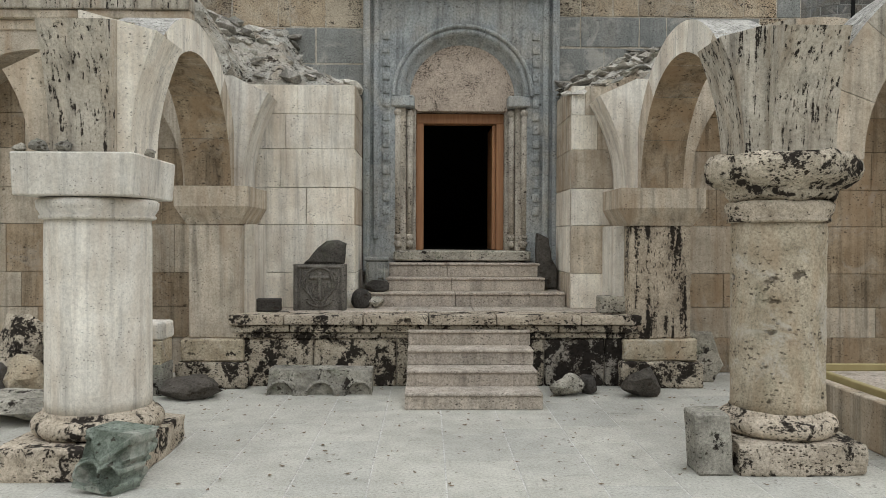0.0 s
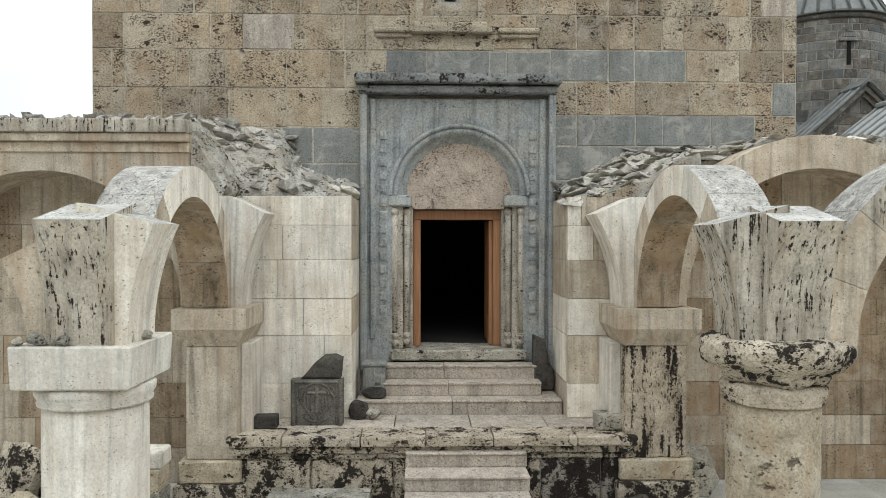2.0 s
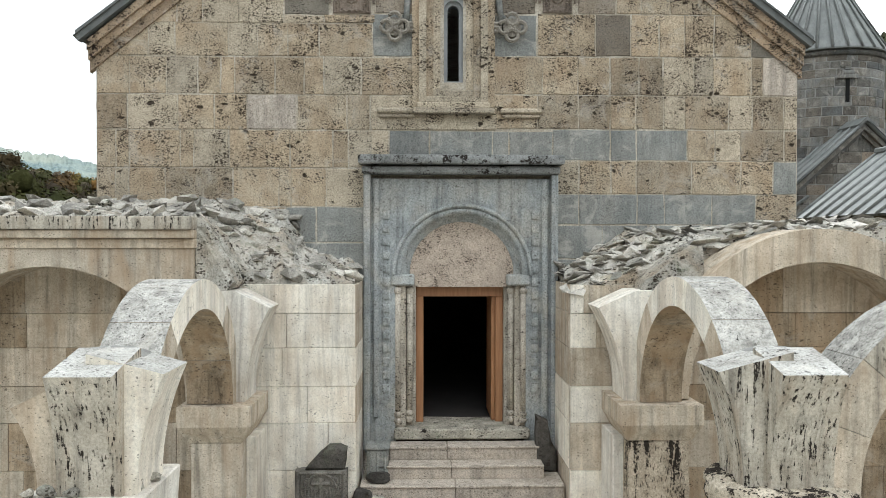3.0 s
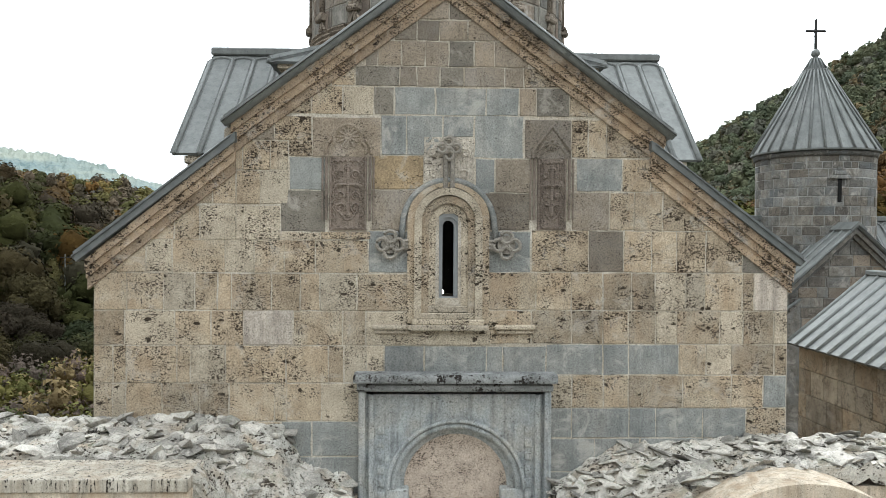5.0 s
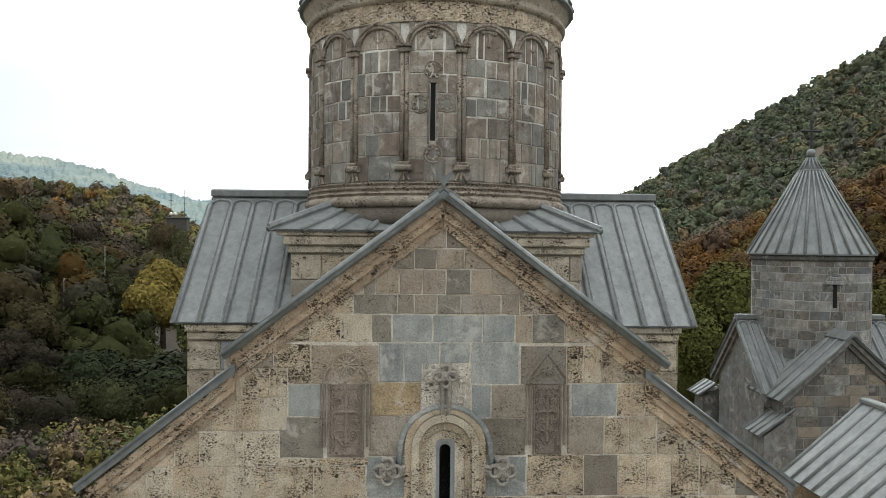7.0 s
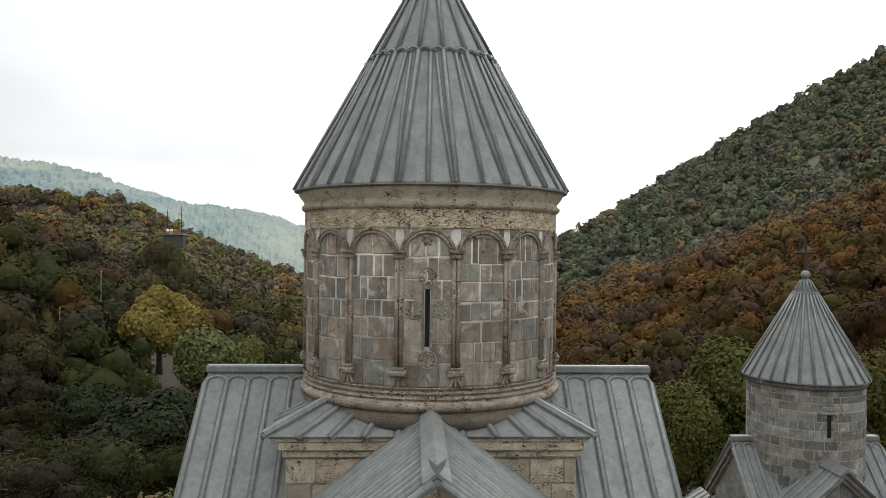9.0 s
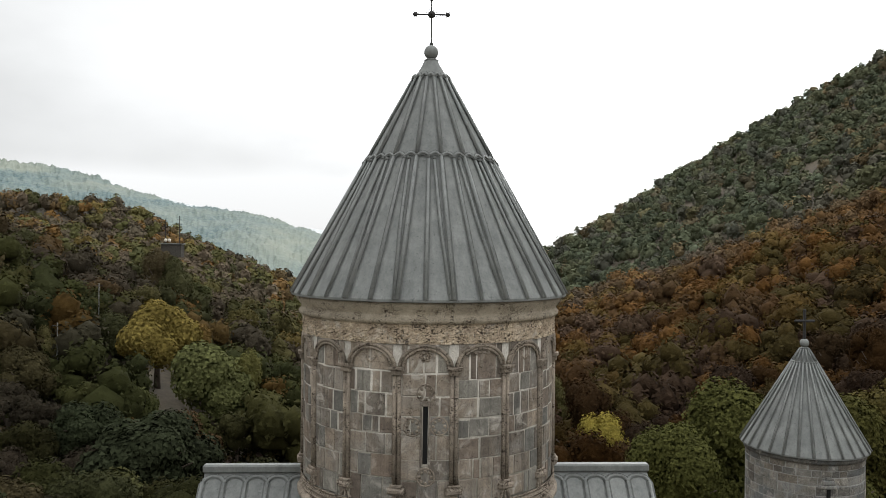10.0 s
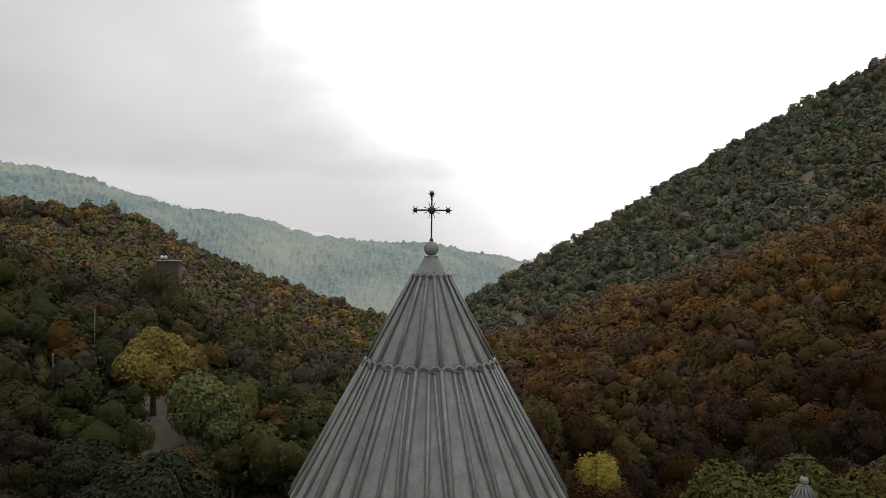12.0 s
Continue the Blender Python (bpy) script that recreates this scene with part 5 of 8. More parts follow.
def relief_panel(name, x0, x1, z0, z1, hood, label, pointed):
    """A khachkar let into the front: a carved slab between rolls, under a hood slab with a rosette."""
    p = thing(name, ((x0 + x1) / 2, F, z0), label, "khachkar")
    cx, w = (x0 + x1) / 2, x1 - x0
    carved_face("slab", [(x0, F - 0.02, z0), (x1, F - 0.02, z0), (x1, F - 0.02, z1), (x0, F - 0.02, z1)], (0, 0.07, 0), cross_strokes(w, z1 - z0, pointed), CARVED, p, "carved cross slab")
    for s in (-1, 1):
        for off, rr in ((0.045, 0.020), (0.10, 0.016)):
            bm = bmesh.new()
            e = cx + s * (w / 2 + off)
            tube(bm, [(e, F - 0.015, z0 + 0.14), (e, F - 0.015, z1)], rr, 6)
            part("side_roll", bm, CARVED, p)
    hx0, hx1, hz = hood
    hw, hh, hc = hx1 - hx0, hz - z1, cx - hx0
    strokes = []
    if pointed:
        for k, d in ((0.0, 0.03), (0.075, 0.02)):
            e = w / 2 + 0.07 - k
            strokes += [(line((hc - e, 0), (hc - e, 0.10 - k * 0.4)), 0.022, d), (line((hc + e, 0), (hc + e, 0.10 - k * 0.4)), 0.022, d)]
            strokes += [(line((hc - e, 0.10 - k * 0.4), (hc, hh - 0.10 - k), 30), 0.022, d), (line((hc + e, 0.10 - k * 0.4), (hc, hh - 0.10 - k), 30), 0.022, d)]
    else:
        for k, d in ((0.0, 0.03), (0.07, 0.02)):
            e = w / 2 + 0.06 - k
            for s in (-1, 1):
                strokes.append((loop((hc + s * (e - 0.13), 0.05), 0.13, 90 - s * 90, 90 - s * 5, rise=1.5), 0.022, d))
            strokes.append((loop((hc, hh - 0.32 - k * 0.3), 0.21, -12, 192), 0.024, d))
    rc = hh * (0.42 if pointed else 0.50)
    for q in range(12):
        a = q * 2 * math.pi / 12
        r0, r1 = 0.03, (0.10 if pointed else 0.14)
        strokes.append((line((hc + r0 * math.cos(a), rc + r0 * math.sin(a)), (hc + r1 * math.cos(a), rc + r1 * math.sin(a)), 10), 0.017, 0.024))
    strokes.append((loop((hc, rc), 0.12 if pointed else 0.165), 0.012, 0.018))
    carved_face("hood_slab", [(hx0, F - 0.012, z1 + 0.006), (hx1, F - 0.012, z1 + 0.006), (hx1, F - 0.012, hz), (hx0, F - 0.012, hz)], (0, 0.06, 0), strokes, TUFF_BROWN, p, "hood slab with a carved rosette")


relief_panel("wall_khachkar", -1.82, -1.29, 7.45, 8.50, (-2.06, -1.10, 9.06), "weathered brown khachkar set in the front under a lobed hood", False)
relief_panel("wall_khachkar", 1.17, 1.59, 7.48, 8.50, (0.99, 1.65, 9.06), "slim brown khachkar set in the front under a pointed hood", True)


def build_window_cross():
    """A carved cross that rises from the window's hood, and two quatrefoil bosses on stems."""
    cx = -0.11
    p = thing("carved_cross", (cx, F, 8.1), "grey carved stone cross on a stem over the window", "relief")
    strokes = []
    for s in (-1, 1):
        strokes += [(loop((0.36 + s * 0.22, 0.2), 0.05), 0.014, 0.015), (loop((0.36 + s * 0.25, 0.5), 0.05), 0.014, 0.015)]
    carved_face("slab", [(cx - 0.36, F - 0.01, 8.08), (cx + 0.36, F - 0.01, 8.08), (cx + 0.36, F - 0.01, 8.80), (cx - 0.36, F - 0.01, 8.80)], (0, 0.06, 0), strokes, JAMB, p, worn=0.012)
    bm = bmesh.new()
    for dx in (-0.05, 0.05):
        tube(bm, [(cx + dx, F - 0.045, 8.06), (cx + dx, F - 0.045, 8.52)], 0.036, 8)
    for q in range(4):
        t = radians(90 * q)
        tube(bm, [(cx + 0.10 * math.cos(t) + x, F - 0.07, 8.63 + 0.10 * math.sin(t) + z) for x, z in loop((0, 0), 0.062, n=14)], 0.028, 6, cap=False)
    bmesh.ops.create_icosphere(bm, subdivisions=2, radius=0.05, matrix=Matrix.Translation((cx, F - 0.06, 8.63)))
    part("cross", bm, BOSS, p, "dark knotted cross head on a double stem")
    for s, bx in ((-1, -0.945), (1, 0.722)):
        q_ = thing("quatrefoil_boss", (bx, F, 7.25), "dark quatrefoil stone boss on a short stem", "relief", group="bosses beside the window")
        bm = bmesh.new()
        for q in range(4):
            t = q * math.pi / 2
            pts = [(bx + 0.112 * math.cos(t) + 0.085 * math.cos(a * math.pi / 6), F - 0.085, 7.25 + 0.112 * math.sin(t) + 0.085 * math.sin(a * math.pi / 6)) for a in range(13)]
            tube(bm, pts, 0.030, 6, cap=False)
            bmesh.ops.create_icosphere(bm, subdivisions=1, radius=0.042, matrix=Matrix.Translation((bx + 0.08 * math.cos(t + 0.785), F - 0.08, 7.25 + 0.08 * math.sin(t + 0.785))))
        part("knot", bm, BOSS, q_)
        bm = bmesh.new()
        bmesh.ops.create_cone(bm, cap_ends=True, segments=24, radius1=0.15, radius2=0.13, depth=0.15, matrix=Matrix.Translation((bx, F, 7.25)) @ Matrix.Rotation(radians(90), 4, "X"))
        part("disc", bm, BOSS, q_)
        bm = bmesh.new()
        e0, e1 = (bx - s * 0.15), (-0.11 + s * 0.58)
        for dz in (-0.052, 0.0, 0.052):
            tube(bm, [(e0, F - 0.06, 7.25 + dz), (e1, F - 0.06, 7.25 + dz)], 0.03, 6)
        part("stem", bm, BOSS, q_)
    for x0, x1 in ((-1.20, -0.62), (0.56, 1.17)):
        sh = thing("stone_bracket", ((x0 + x1) / 2, F, 6.02), "short moulded stone shelf projecting from the front", "bracket", group="shelves under the window")
        bm = bmesh.new()
        box(bm, x0, x1, F - 0.11, F + 0.05, 6.03, 6.10, 0.02)
        box(bm, x0 + 0.03, x1 - 0.03, F - 0.07, F + 0.05, 5.97, 6.03, 0.015)
        part("shelf", bm, TUFF_PALE, sh)


build_window_cross()

# ---------------------------------------------------------------- the ruined hall in front of the church
PLAT = 0.84


def blocks_on(wall, x0, x1, zs, yb, yf, mats, wmin, wmax, seed, outline=None, gap=0.006, name="block"):
    r = random.Random(seed)
    for a, b, z0, z1 in courses(x0, x1, zs, wmin, wmax, r):
        poly = [(a + gap, z0 + gap), (b - gap, z0 + gap), (b - gap, z1 - gap), (a + gap, z1 - gap)]
        if outline:
            poly = outline(poly)
        if len(poly) < 3:
            continue
        bm = bmesh.new()
        prism(bm, poly, yb, yf - r.uniform(0, 0.006), inset=0.004)
        part(name, bm, r.choice(mats), wall)


def lining_wall(name, x0, x1, ztop, yf, label, seed, yb=F - 0.02):
    bm = bmesh.new()
    box(bm, x0, x1, yf + 0.04, yb, -0.05, ztop - 0.04)
    w = tagged(part(name, bm, MORTAR), label, "wall", kind="structure")
    zs = [0.0, 0.45, 0.84, 1.28, 1.89, 2.36, 2.85, 3.29, ztop]
    # back walls of the arches take the darker ochre, recess shade included
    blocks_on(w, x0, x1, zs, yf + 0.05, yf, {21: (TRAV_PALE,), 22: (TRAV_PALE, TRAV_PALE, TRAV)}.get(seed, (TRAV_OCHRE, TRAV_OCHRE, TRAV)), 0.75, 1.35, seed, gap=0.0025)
    return w


WALL_Y = 9.42
lining_wall("wall_west_3", -9.2, -3.25, 4.30, WALL_Y + 0.05, "cream travertine back wall of the blind arch", 31)
lining_wall("wall_west_4", 2.9, 9.2, 4.10, WALL_Y + 0.05, "cream travertine back wall behind the arch", 32)
wall_l = lining_wall("wall_west_1", -3.22, -1.40, 3.66, WALL_Y, "smooth cream travertine inner wall left of the portal", 21)
wall_r = lining_wall("wall_west_2", 1.35, 2.88, 3.66, WALL_Y - 0.06, "smooth cream travertine inner wall right of the portal", 22)


def side_blocks(wall, x, out, seed):
    """Facing of the wall's return beside the portal."""
    r = random.Random(seed)
    zs = [0.84, 1.28, 1.89, 2.36, 2.85, 3.29, 3.66]
    for z0, z1 in zip(zs, zs[1:]):
        bm = bmesh.new()
        prism(bm, [(WALL_Y + 0.012, z0 + .006), (F - 0.07, z0 + .006), (F - 0.07, z1 - .006), (WALL_Y + 0.012, z1 - .006)], x, x + out, axis="x", inset=0.006)
        part("block", bm, r.choice((TRAV, TRAV_PALE)), wall)


side_blocks(wall_l, -1.42, 0.03, 5)
side_blocks(wall_r, 1.37, -0.03, 6)


def build_platform():
    p = thing("stone_platform", (-0.37, 9.0, 0.0), "raised stone platform with black-crusted moulded edge before the portal", "platform")
    bm = bmesh.new()
    box(bm, -2.66, 1.92, 8.62, 9.5, 0.0, 0.58)
    part("core", bm, MORTAR, p)
    r = random.Random(12)
    x = -2.68
    while x < 1.94:
        w = r.uniform(0.7, 1.1)
        b = min(x + w, 1.94)
        if 1.94 - b < 0.3:
            b = 1.94
        bm = bmesh.new()
        box(bm, x + 0.006, b - 0.006, 8.57, 8.75, 0.0, 0.56, 0.02)
        roughen(bm, 0.012, 6, cuts=3, keep_z=0)
        part("base_block", bm, TRAV_BLACKER if x > 0.3 else TRAV_BLACK, p)
        x = b
    for z0, z1, yf, ins in ((0.56, 0.63, 8.55, 0.02), (0.63, 0.72, 8.51, 0.0), (0.72, 0.84, 8.46, -0.03)):
        x = -2.72 + ins
        while x < 1.98 - ins:
            w = r.uniform(0.6, 1.05)
            b = min(x + w, 1.98 - ins)
            if 1.98 - ins - b < 0.3:
                b = 1.98 - ins
            bm = bmesh.new()
            box(bm, x + 0.004, b - 0.004, yf, 8.95, z0 + 0.003, z1 - 0.003, 0.022, 2)
            roughen(bm, 0.008, 8, cuts=2)
            part("edge_moulding" if z1 < 0.8 else "edge_slab", bm, TRAV_BLACK if z1 < 0.8 else TRAV_SPOT, p)
            x = b
    for i in range(5):
        a, b = -2.72 + i * 0.94, -2.72 + (i + 1) * 0.94
        bm = bmesh.new()
        box(bm, a + 0.005, b - 0.005, 8.955, 9.55, 0.6, PLAT, 0.01)
        part("deck_slab", bm, STEP, p)


build_platform()


def flight(name, label, steps, material, seed, split):
    st = thing(name, (0, steps[0][2], steps[0][4]), label, "steps")
    r = random.Random(seed)
    for x0, x1, y0, y1, z0, z1 in steps:
        cuts = [x0, x1] if not split else [x0, x0 + (x1 - x0) * r.uniform(0.35, 0.6), x1]
        for a, b in zip(cuts, cuts[1:]):
            bm = bmesh.new()
            box(bm, a + 0.003, b - 0.003, y0, y1, z0, z1 - 0.035, 0.006)
            st_ = part("step", bm, material, st)
            bm = bmesh.new()
            box(bm, a + 0.003, b - 0.003, y0 - 0.02, y1, z1 - 0.033, z1, 0.008)
            part("tread", bm, material, st_)


flight("front_steps", "four pale pinkish stone steps up to the platform",
       [(-0.70, 0.70, 7.38, 8.50, 0.0, 0.168), (-0.69, 0.69, 7.73, 8.50, 0.168, 0.336), (-0.69, 0.70, 8.08, 8.50, 0.336, 0.503), (-0.69, 0.71, 8.42, 8.53, 0.503, 0.672)], STEP, 4, False)
flight("upper_steps", "three worn stone steps from the platform to the church door",
       [(-1.36, 1.33, 9.60, 10.3, 0.80, 1.02), (-1.15, 1.10, 9.87, 10.4, 1.02, 1.20), (-1.0, 1.08, 10.14, 10.42, 1.20, 1.385)], STEP, 9, True)


def arch_ring(bm, axis, fixed0, fixed1, c, zc, ri, ro, a0, a1, n=24):
    o = arc(c, zc, ro, a0, a1, n)
    i = arc(c, zc, ri, a0, a1, n)
    for (p, q), (r, s) in zip(zip(o, o[1:]), zip(i, i[1:])):
        prism(bm, [p, q, s, r], fixed0, fixed1, axis=axis)
    bmesh.ops.remove_doubles(bm, verts=bm.verts, dist=0.0005)


def springer_profile(x0, x1, z0, z1, n=8, drop=0.0):
    """Profile from the block's inner upright x0 to the curving soffit that reaches x1 at the top."""
    s = 1 if x1 > x0 else -1
    foot = x1 - s * 0.20
    pts = [(x0, z0)]
    for i in range(n + 1):
        f = i / n
        pts.append((foot + s * 0.20 * (f ** 2.0), z0 + (z1 - drop - z0) * f))
    pts.append((x0, z1 + 0.13))
    return pts


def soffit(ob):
    """Ochre stain along the underside of an arch stone; its dark tone also carries the soffit's shade."""
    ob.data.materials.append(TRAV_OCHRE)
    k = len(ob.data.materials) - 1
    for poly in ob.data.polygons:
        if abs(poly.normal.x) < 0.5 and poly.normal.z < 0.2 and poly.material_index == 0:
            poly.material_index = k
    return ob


def crust(ob, least=0.3, mat=None):
    """Lichen crust on the stone's weathered upper faces."""
    ob.data.materials.append(mat or TRAV_CRUST)
    for poly in ob.data.polygons:
        if poly.normal.z > least:
            poly.material_index = 1
    return ob


def build_column(name, cx, cy, old, label):
    c = thing(name, (cx, cy, 0), label, "column", group="columns of the ruined hall")
    shaft_m = TRAV_OLD if old else TRAV_W
    base_m = TRAV_BLACK if old else TRAV_OLD
    hw = 0.47 if old else 0.50
    bm = bmesh.new()
    box(bm, cx - hw, cx + hw, cy - (0.45 if old else 0.60), cy + 0.52, 0, 0.235, 0.025, 2)
    roughen(bm, 0.02, 5, cuts=5, keep_z=0)
    part("plinth", bm, TRAV_SPOT, c, "worn square plinth")
    r = 0.345 if old else 0.385
    bm = bmesh.new()
    tor = [(r + 0.02, 0.225)] + [(r + 0.025 + 0.07 * math.sin(t * math.pi / 8), 0.31 - 0.075 * math.cos(t * math.pi / 8)) for t in range(9)] + [(r + 0.02, 0.395), (r + 0.01, 0.42)]
    lathe(bm, tor, cx, cy, 40)
    roughen(bm, 0.008, 7)
    part("base_ring", bm, TRAV_SPOT, c, smooth=True)
    bm = bmesh.new()
    prof = [(r, 0.40 + i * 0.105) for i in range(14)] + [(r - 0.004, 1.86)]
    lathe(bm, prof, cx, cy, 48)
    if old:
        roughen(bm, 0.011, 5)
    part("shaft", bm, shaft_m, c, "pitted yellowish shaft" if old else "pale veined travertine shaft", smooth=True)
    bm = bmesh.new()
    nk = [(r - 0.01, 1.85), (r + 0.03, 1.86), (r + 0.035, 1.88), (r + 0.02, 1.89), (r + 0.05, 1.94), (r + 0.055, 1.99), (r + 0.03, 2.01), (r - 0.02, 2.02)]
    lathe(bm, nk, cx, cy, 44)
    if old:
        roughen(bm, 0.010, 9)
    part("necking", bm, TRAV_SPOT if old else TRAV_W, c, smooth=True)
    bm = bmesh.new()
    if old:
        prof = [(0.36, 2.02), (0.40, 2.05), (0.41, 2.11), (0.47, 2.14), (0.53, 2.19), (0.55, 2.25), (0.545, 2.33), (0.50, 2.365), (0.1, 2.37)]
        lathe(bm, prof, cx + 0.02, cy, 28)
        for v in bm.verts:
            a = math.atan2(v.co.y - cy, v.co.x - cx)
            k = 1.0 + 0.06 * abs(math.cos(2 * a)) ** 3
            v.co.x = cx + (v.co.x - cx) * k
            v.co.y = cy + (v.co.y - cy) * k
        bmesh.ops.subdivide_edges(bm, edges=list(bm.edges), cuts=1, use_grid_fill=True)
        roughen(bm, 0.034, 9)
        part("capital", bm, TRAV_BLACK, c, "eroded black-crusted capital", smooth=True)
    else:
        box(bm, -3.468, -2.583, 5.29, 6.2, 2.02, 2.335, 0.012)
        for v in bm.verts:
            if v.co.z < 2.1:
                v.co.x += 0.02 if v.co.x < cx else -0.02
        part("abacus", bm, TRAV_W, c, "square travertine abacus block")
    # broken arch feet on top
    zb, zt = 2.335, 3.25
    sw = 0.25
    bm = bmesh.new()
    prism(bm, springer_profile(cy, cy - 0.57 if not old else cy - 0.52, zb, zt), cx - sw + 0.05, cx + sw + 0.03, axis="x")
    crust(part("arch_foot", bm, TRAV_STAIN, c, "stained arch foot cut off above the capital"), 0.6, TRAV_TOP)
    side = 1 if not old else -1
    bm = bmesh.new()
    prism(bm, springer_profile(cx, cx + side * 0.57, zb, zt, drop=0.02), cy - (0.26 if old else 0.34), cy + 0.22, axis="y")
    crust(part("arch_foot", bm, TRAV_STAIN if old else TRAV_PALE, c), 0.6, TRAV_TOP)
    bm = bmesh.new()
    if old:
        box(bm, cx - 0.19, cx + 0.36, cy - 0.20, cy + 0.46, zb, 3.25, 0.01)
    else:
        prism(bm, springer_profile(cx, cx - 0.60, zb, 3.12, drop=0.16), cy - 0.25, cy + 0.28, axis="y")
        box(bm, cx - 0.22, cx + 0.22, cy - 0.22, cy + 0.42, zb, 3.25, 0.01)
    part("arch_foot", bm, TRAV, c)
    # grey mortar smeared over the broken top
    bm = bmesh.new()
    lathe(bm, [(0.02, zt + 0.12), (0.18, zt + 0.105), (0.30, zt + 0.06), (0.37, zt - 0.02)][::-1], cx + (0.04 if old else 0.0), cy + 0.12, 22)
    roughen(bm, 0.015, 5)
    part("mortar_cap", bm, MORTAR_GREY, c, "grey mortar smoothed over the broken top", smooth=True)
    return c


build_column("column", -3.02, 5.74, False, "pale round travertine column with square abacus and broken arch feet")
build_column("column", 2.27, 5.68, True, "pitted old round column with eroded black capital and broken arch feet")


def build_side_arches():
    for x0, x1, y0, y1, lab in ((-3.27, -2.74, 6.14, 8.60, "left"), (2.02, 2.52, 6.10, 8.62, "right")):
        c, r = (y0 + y1) / 2, (y1 - y0) / 2
        a = thing("stone_arch", ((x0 + x1) / 2, c, 2.32), "round travertine arch from column to pilaster with stained top", "arch", group="arches of the ruined hall")
        n = 7
        for k in range(n):
            a0, a1 = 180 * k / n + 0.08, 180 * (k + 1) / n - 0.08
            bm = bmesh.new()
            arch_ring(bm, "x", x0, x1, c, 2.32, r - 0.02, r + 0.28, a0, a1, 6)
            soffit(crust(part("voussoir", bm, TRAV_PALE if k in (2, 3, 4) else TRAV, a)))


build_side_arches()


def build_court_arch():
    """The arch that still stands, from the right column on to the right."""
    a = thing("stone_arch", (3.95, 5.68, 2.32), "grey-topped round travertine arch springing from the old column", "arch", group="arches of the ruined hall")
    for k in range(9):
        bm = bmesh.new()
        arch_ring(bm, "y", 5.36, 5.90, 3.98, 2.32, 1.22, 1.58, 20 * k + 0.08, 20 * (k + 1) - 0.08, 5)
        crust(part("voussoir", bm, TRAV_STAIN if k < 7 else TRAV, a))
    for k, (x0, x1, z0, z1) in enumerate(((5.2, 5.7, 0, 1.86),)):
        bm = bmesh.new()
        lathe(bm, [(0.42, 0), (0.42, 1.9), (0.5, 2.0), (0.5, 2.32)], 5.5, 5.68, 32)
        part("support", bm, TRAV, a)


build_court_arch()


def build_pilaster(name, x0, x1, y, blackened, s):
    """Wall pilaster with impost; s points to the middle of the hall."""
    p = thing(name, ((x0 + x1) / 2, y, 0), "old pilaster streaked with black crust, with travertine impost" if blackened else "smooth travertine pilaster under a sloping impost", "pilaster", group="pilasters of the ruined hall")
    m = TRAV_STREAK if blackened else TRAV
    zb = 0.0
    bm = bmesh.new()
    box(bm, x0 - 0.12, x1 + 0.12, y - 0.12, WALL_Y, 0.0, 0.30, 0.02)
    roughen(bm, 0.02, 5, cuts=4, keep_z=0)
    part("footing", bm, TRAV_BLACK, p, "rough blackened footing")
    bm = bmesh.new()
    box(bm, x0 - 0.08, x1 + 0.06, y - 0.06, WALL_Y, 0.30, 0.56, 0.02)
    roughen(bm, 0.015, 5, cuts=4)
    part("footing", bm, TRAV_OLD, p)
    bm = bmesh.new()
    box(bm, x0, x1, y, WALL_Y, 0.56, 1.88, 0.015)
    if blackened:
        roughen(bm, 0.018, 5, cuts=6)
    part("shaft", bm, m, p)
    e = x1 if s > 0 else x0
    bm = bmesh.new()
    box(bm, min(e, e + s * 0.13), max(e, e + s * 0.13), y + 0.22, WALL_Y, 0.56, 1.88, 0.01)
    part("side_shaft", bm, TRAV_W, p)
    # impost: bevel and block
    bm = bmesh.new()
    a0, a1 = x0 - 0.02, x1 + 0.02
    lo = [(a0, y - 0.01), (a1, y - 0.01), (a1 + s * 0.0, WALL_Y), (a0, WALL_Y)]
    o = 0.11
    v0 = [bm.verts.new((q[0], q[1], 1.88)) for q in lo]
    hi = [(a0 - o, y - o), (a1 + o, y - o), (a1 + o, WALL_Y), (a0 - o, WALL_Y)]
    v1 = [bm.verts.new((q[0], q[1], 2.08)) for q in hi]
    v2 = [bm.verts.new((q[0], q[1], 2.31)) for q in hi]
    for r0, r1 in ((v0, v1), (v1, v2)):
        for i in range(4):
            j = (i + 1) % 4
            bm.faces.new((r0[i], r0[j], r1[j], r1[i]))
    bm.faces.new(v0[::-1])
    bm.faces.new(v2)
    bmesh.ops.recalc_face_normals(bm, faces=bm.faces)
    part("impost", bm, TRAV, p, "sloping travertine impost")
    # broken rib that once crossed to the other side
    xi = x1 - 0.10 if s > 0 else x0 + 0.10
    tip = (-2.35 if s > 0 else 1.56)
    n = 10
    foot = xi + s * 0.10
    prof = [(xi - s * 0.25, 2.31)]
    for i in range(n + 1):
        f = i / n
        prof.append((foot + (tip - foot) * f ** 2.1, 2.31 + (3.42 - 2.31) * f))
    prof += [(xi - s * 0.02, 3.62), (xi - s * 0.25, 3.62)]
    bm = bmesh.new()
    prism(bm, prof, y + 0.18, WALL_Y - 0.10, axis="y")
    part("rib_foot", bm, TRAV_W, p, "broken rib foot")
    return p


build_pilaster("pilaster", -3.22, -2.64, 8.55, False, 1)
build_pilaster("pilaster", 1.88, 2.60, 8.55, True, -1)


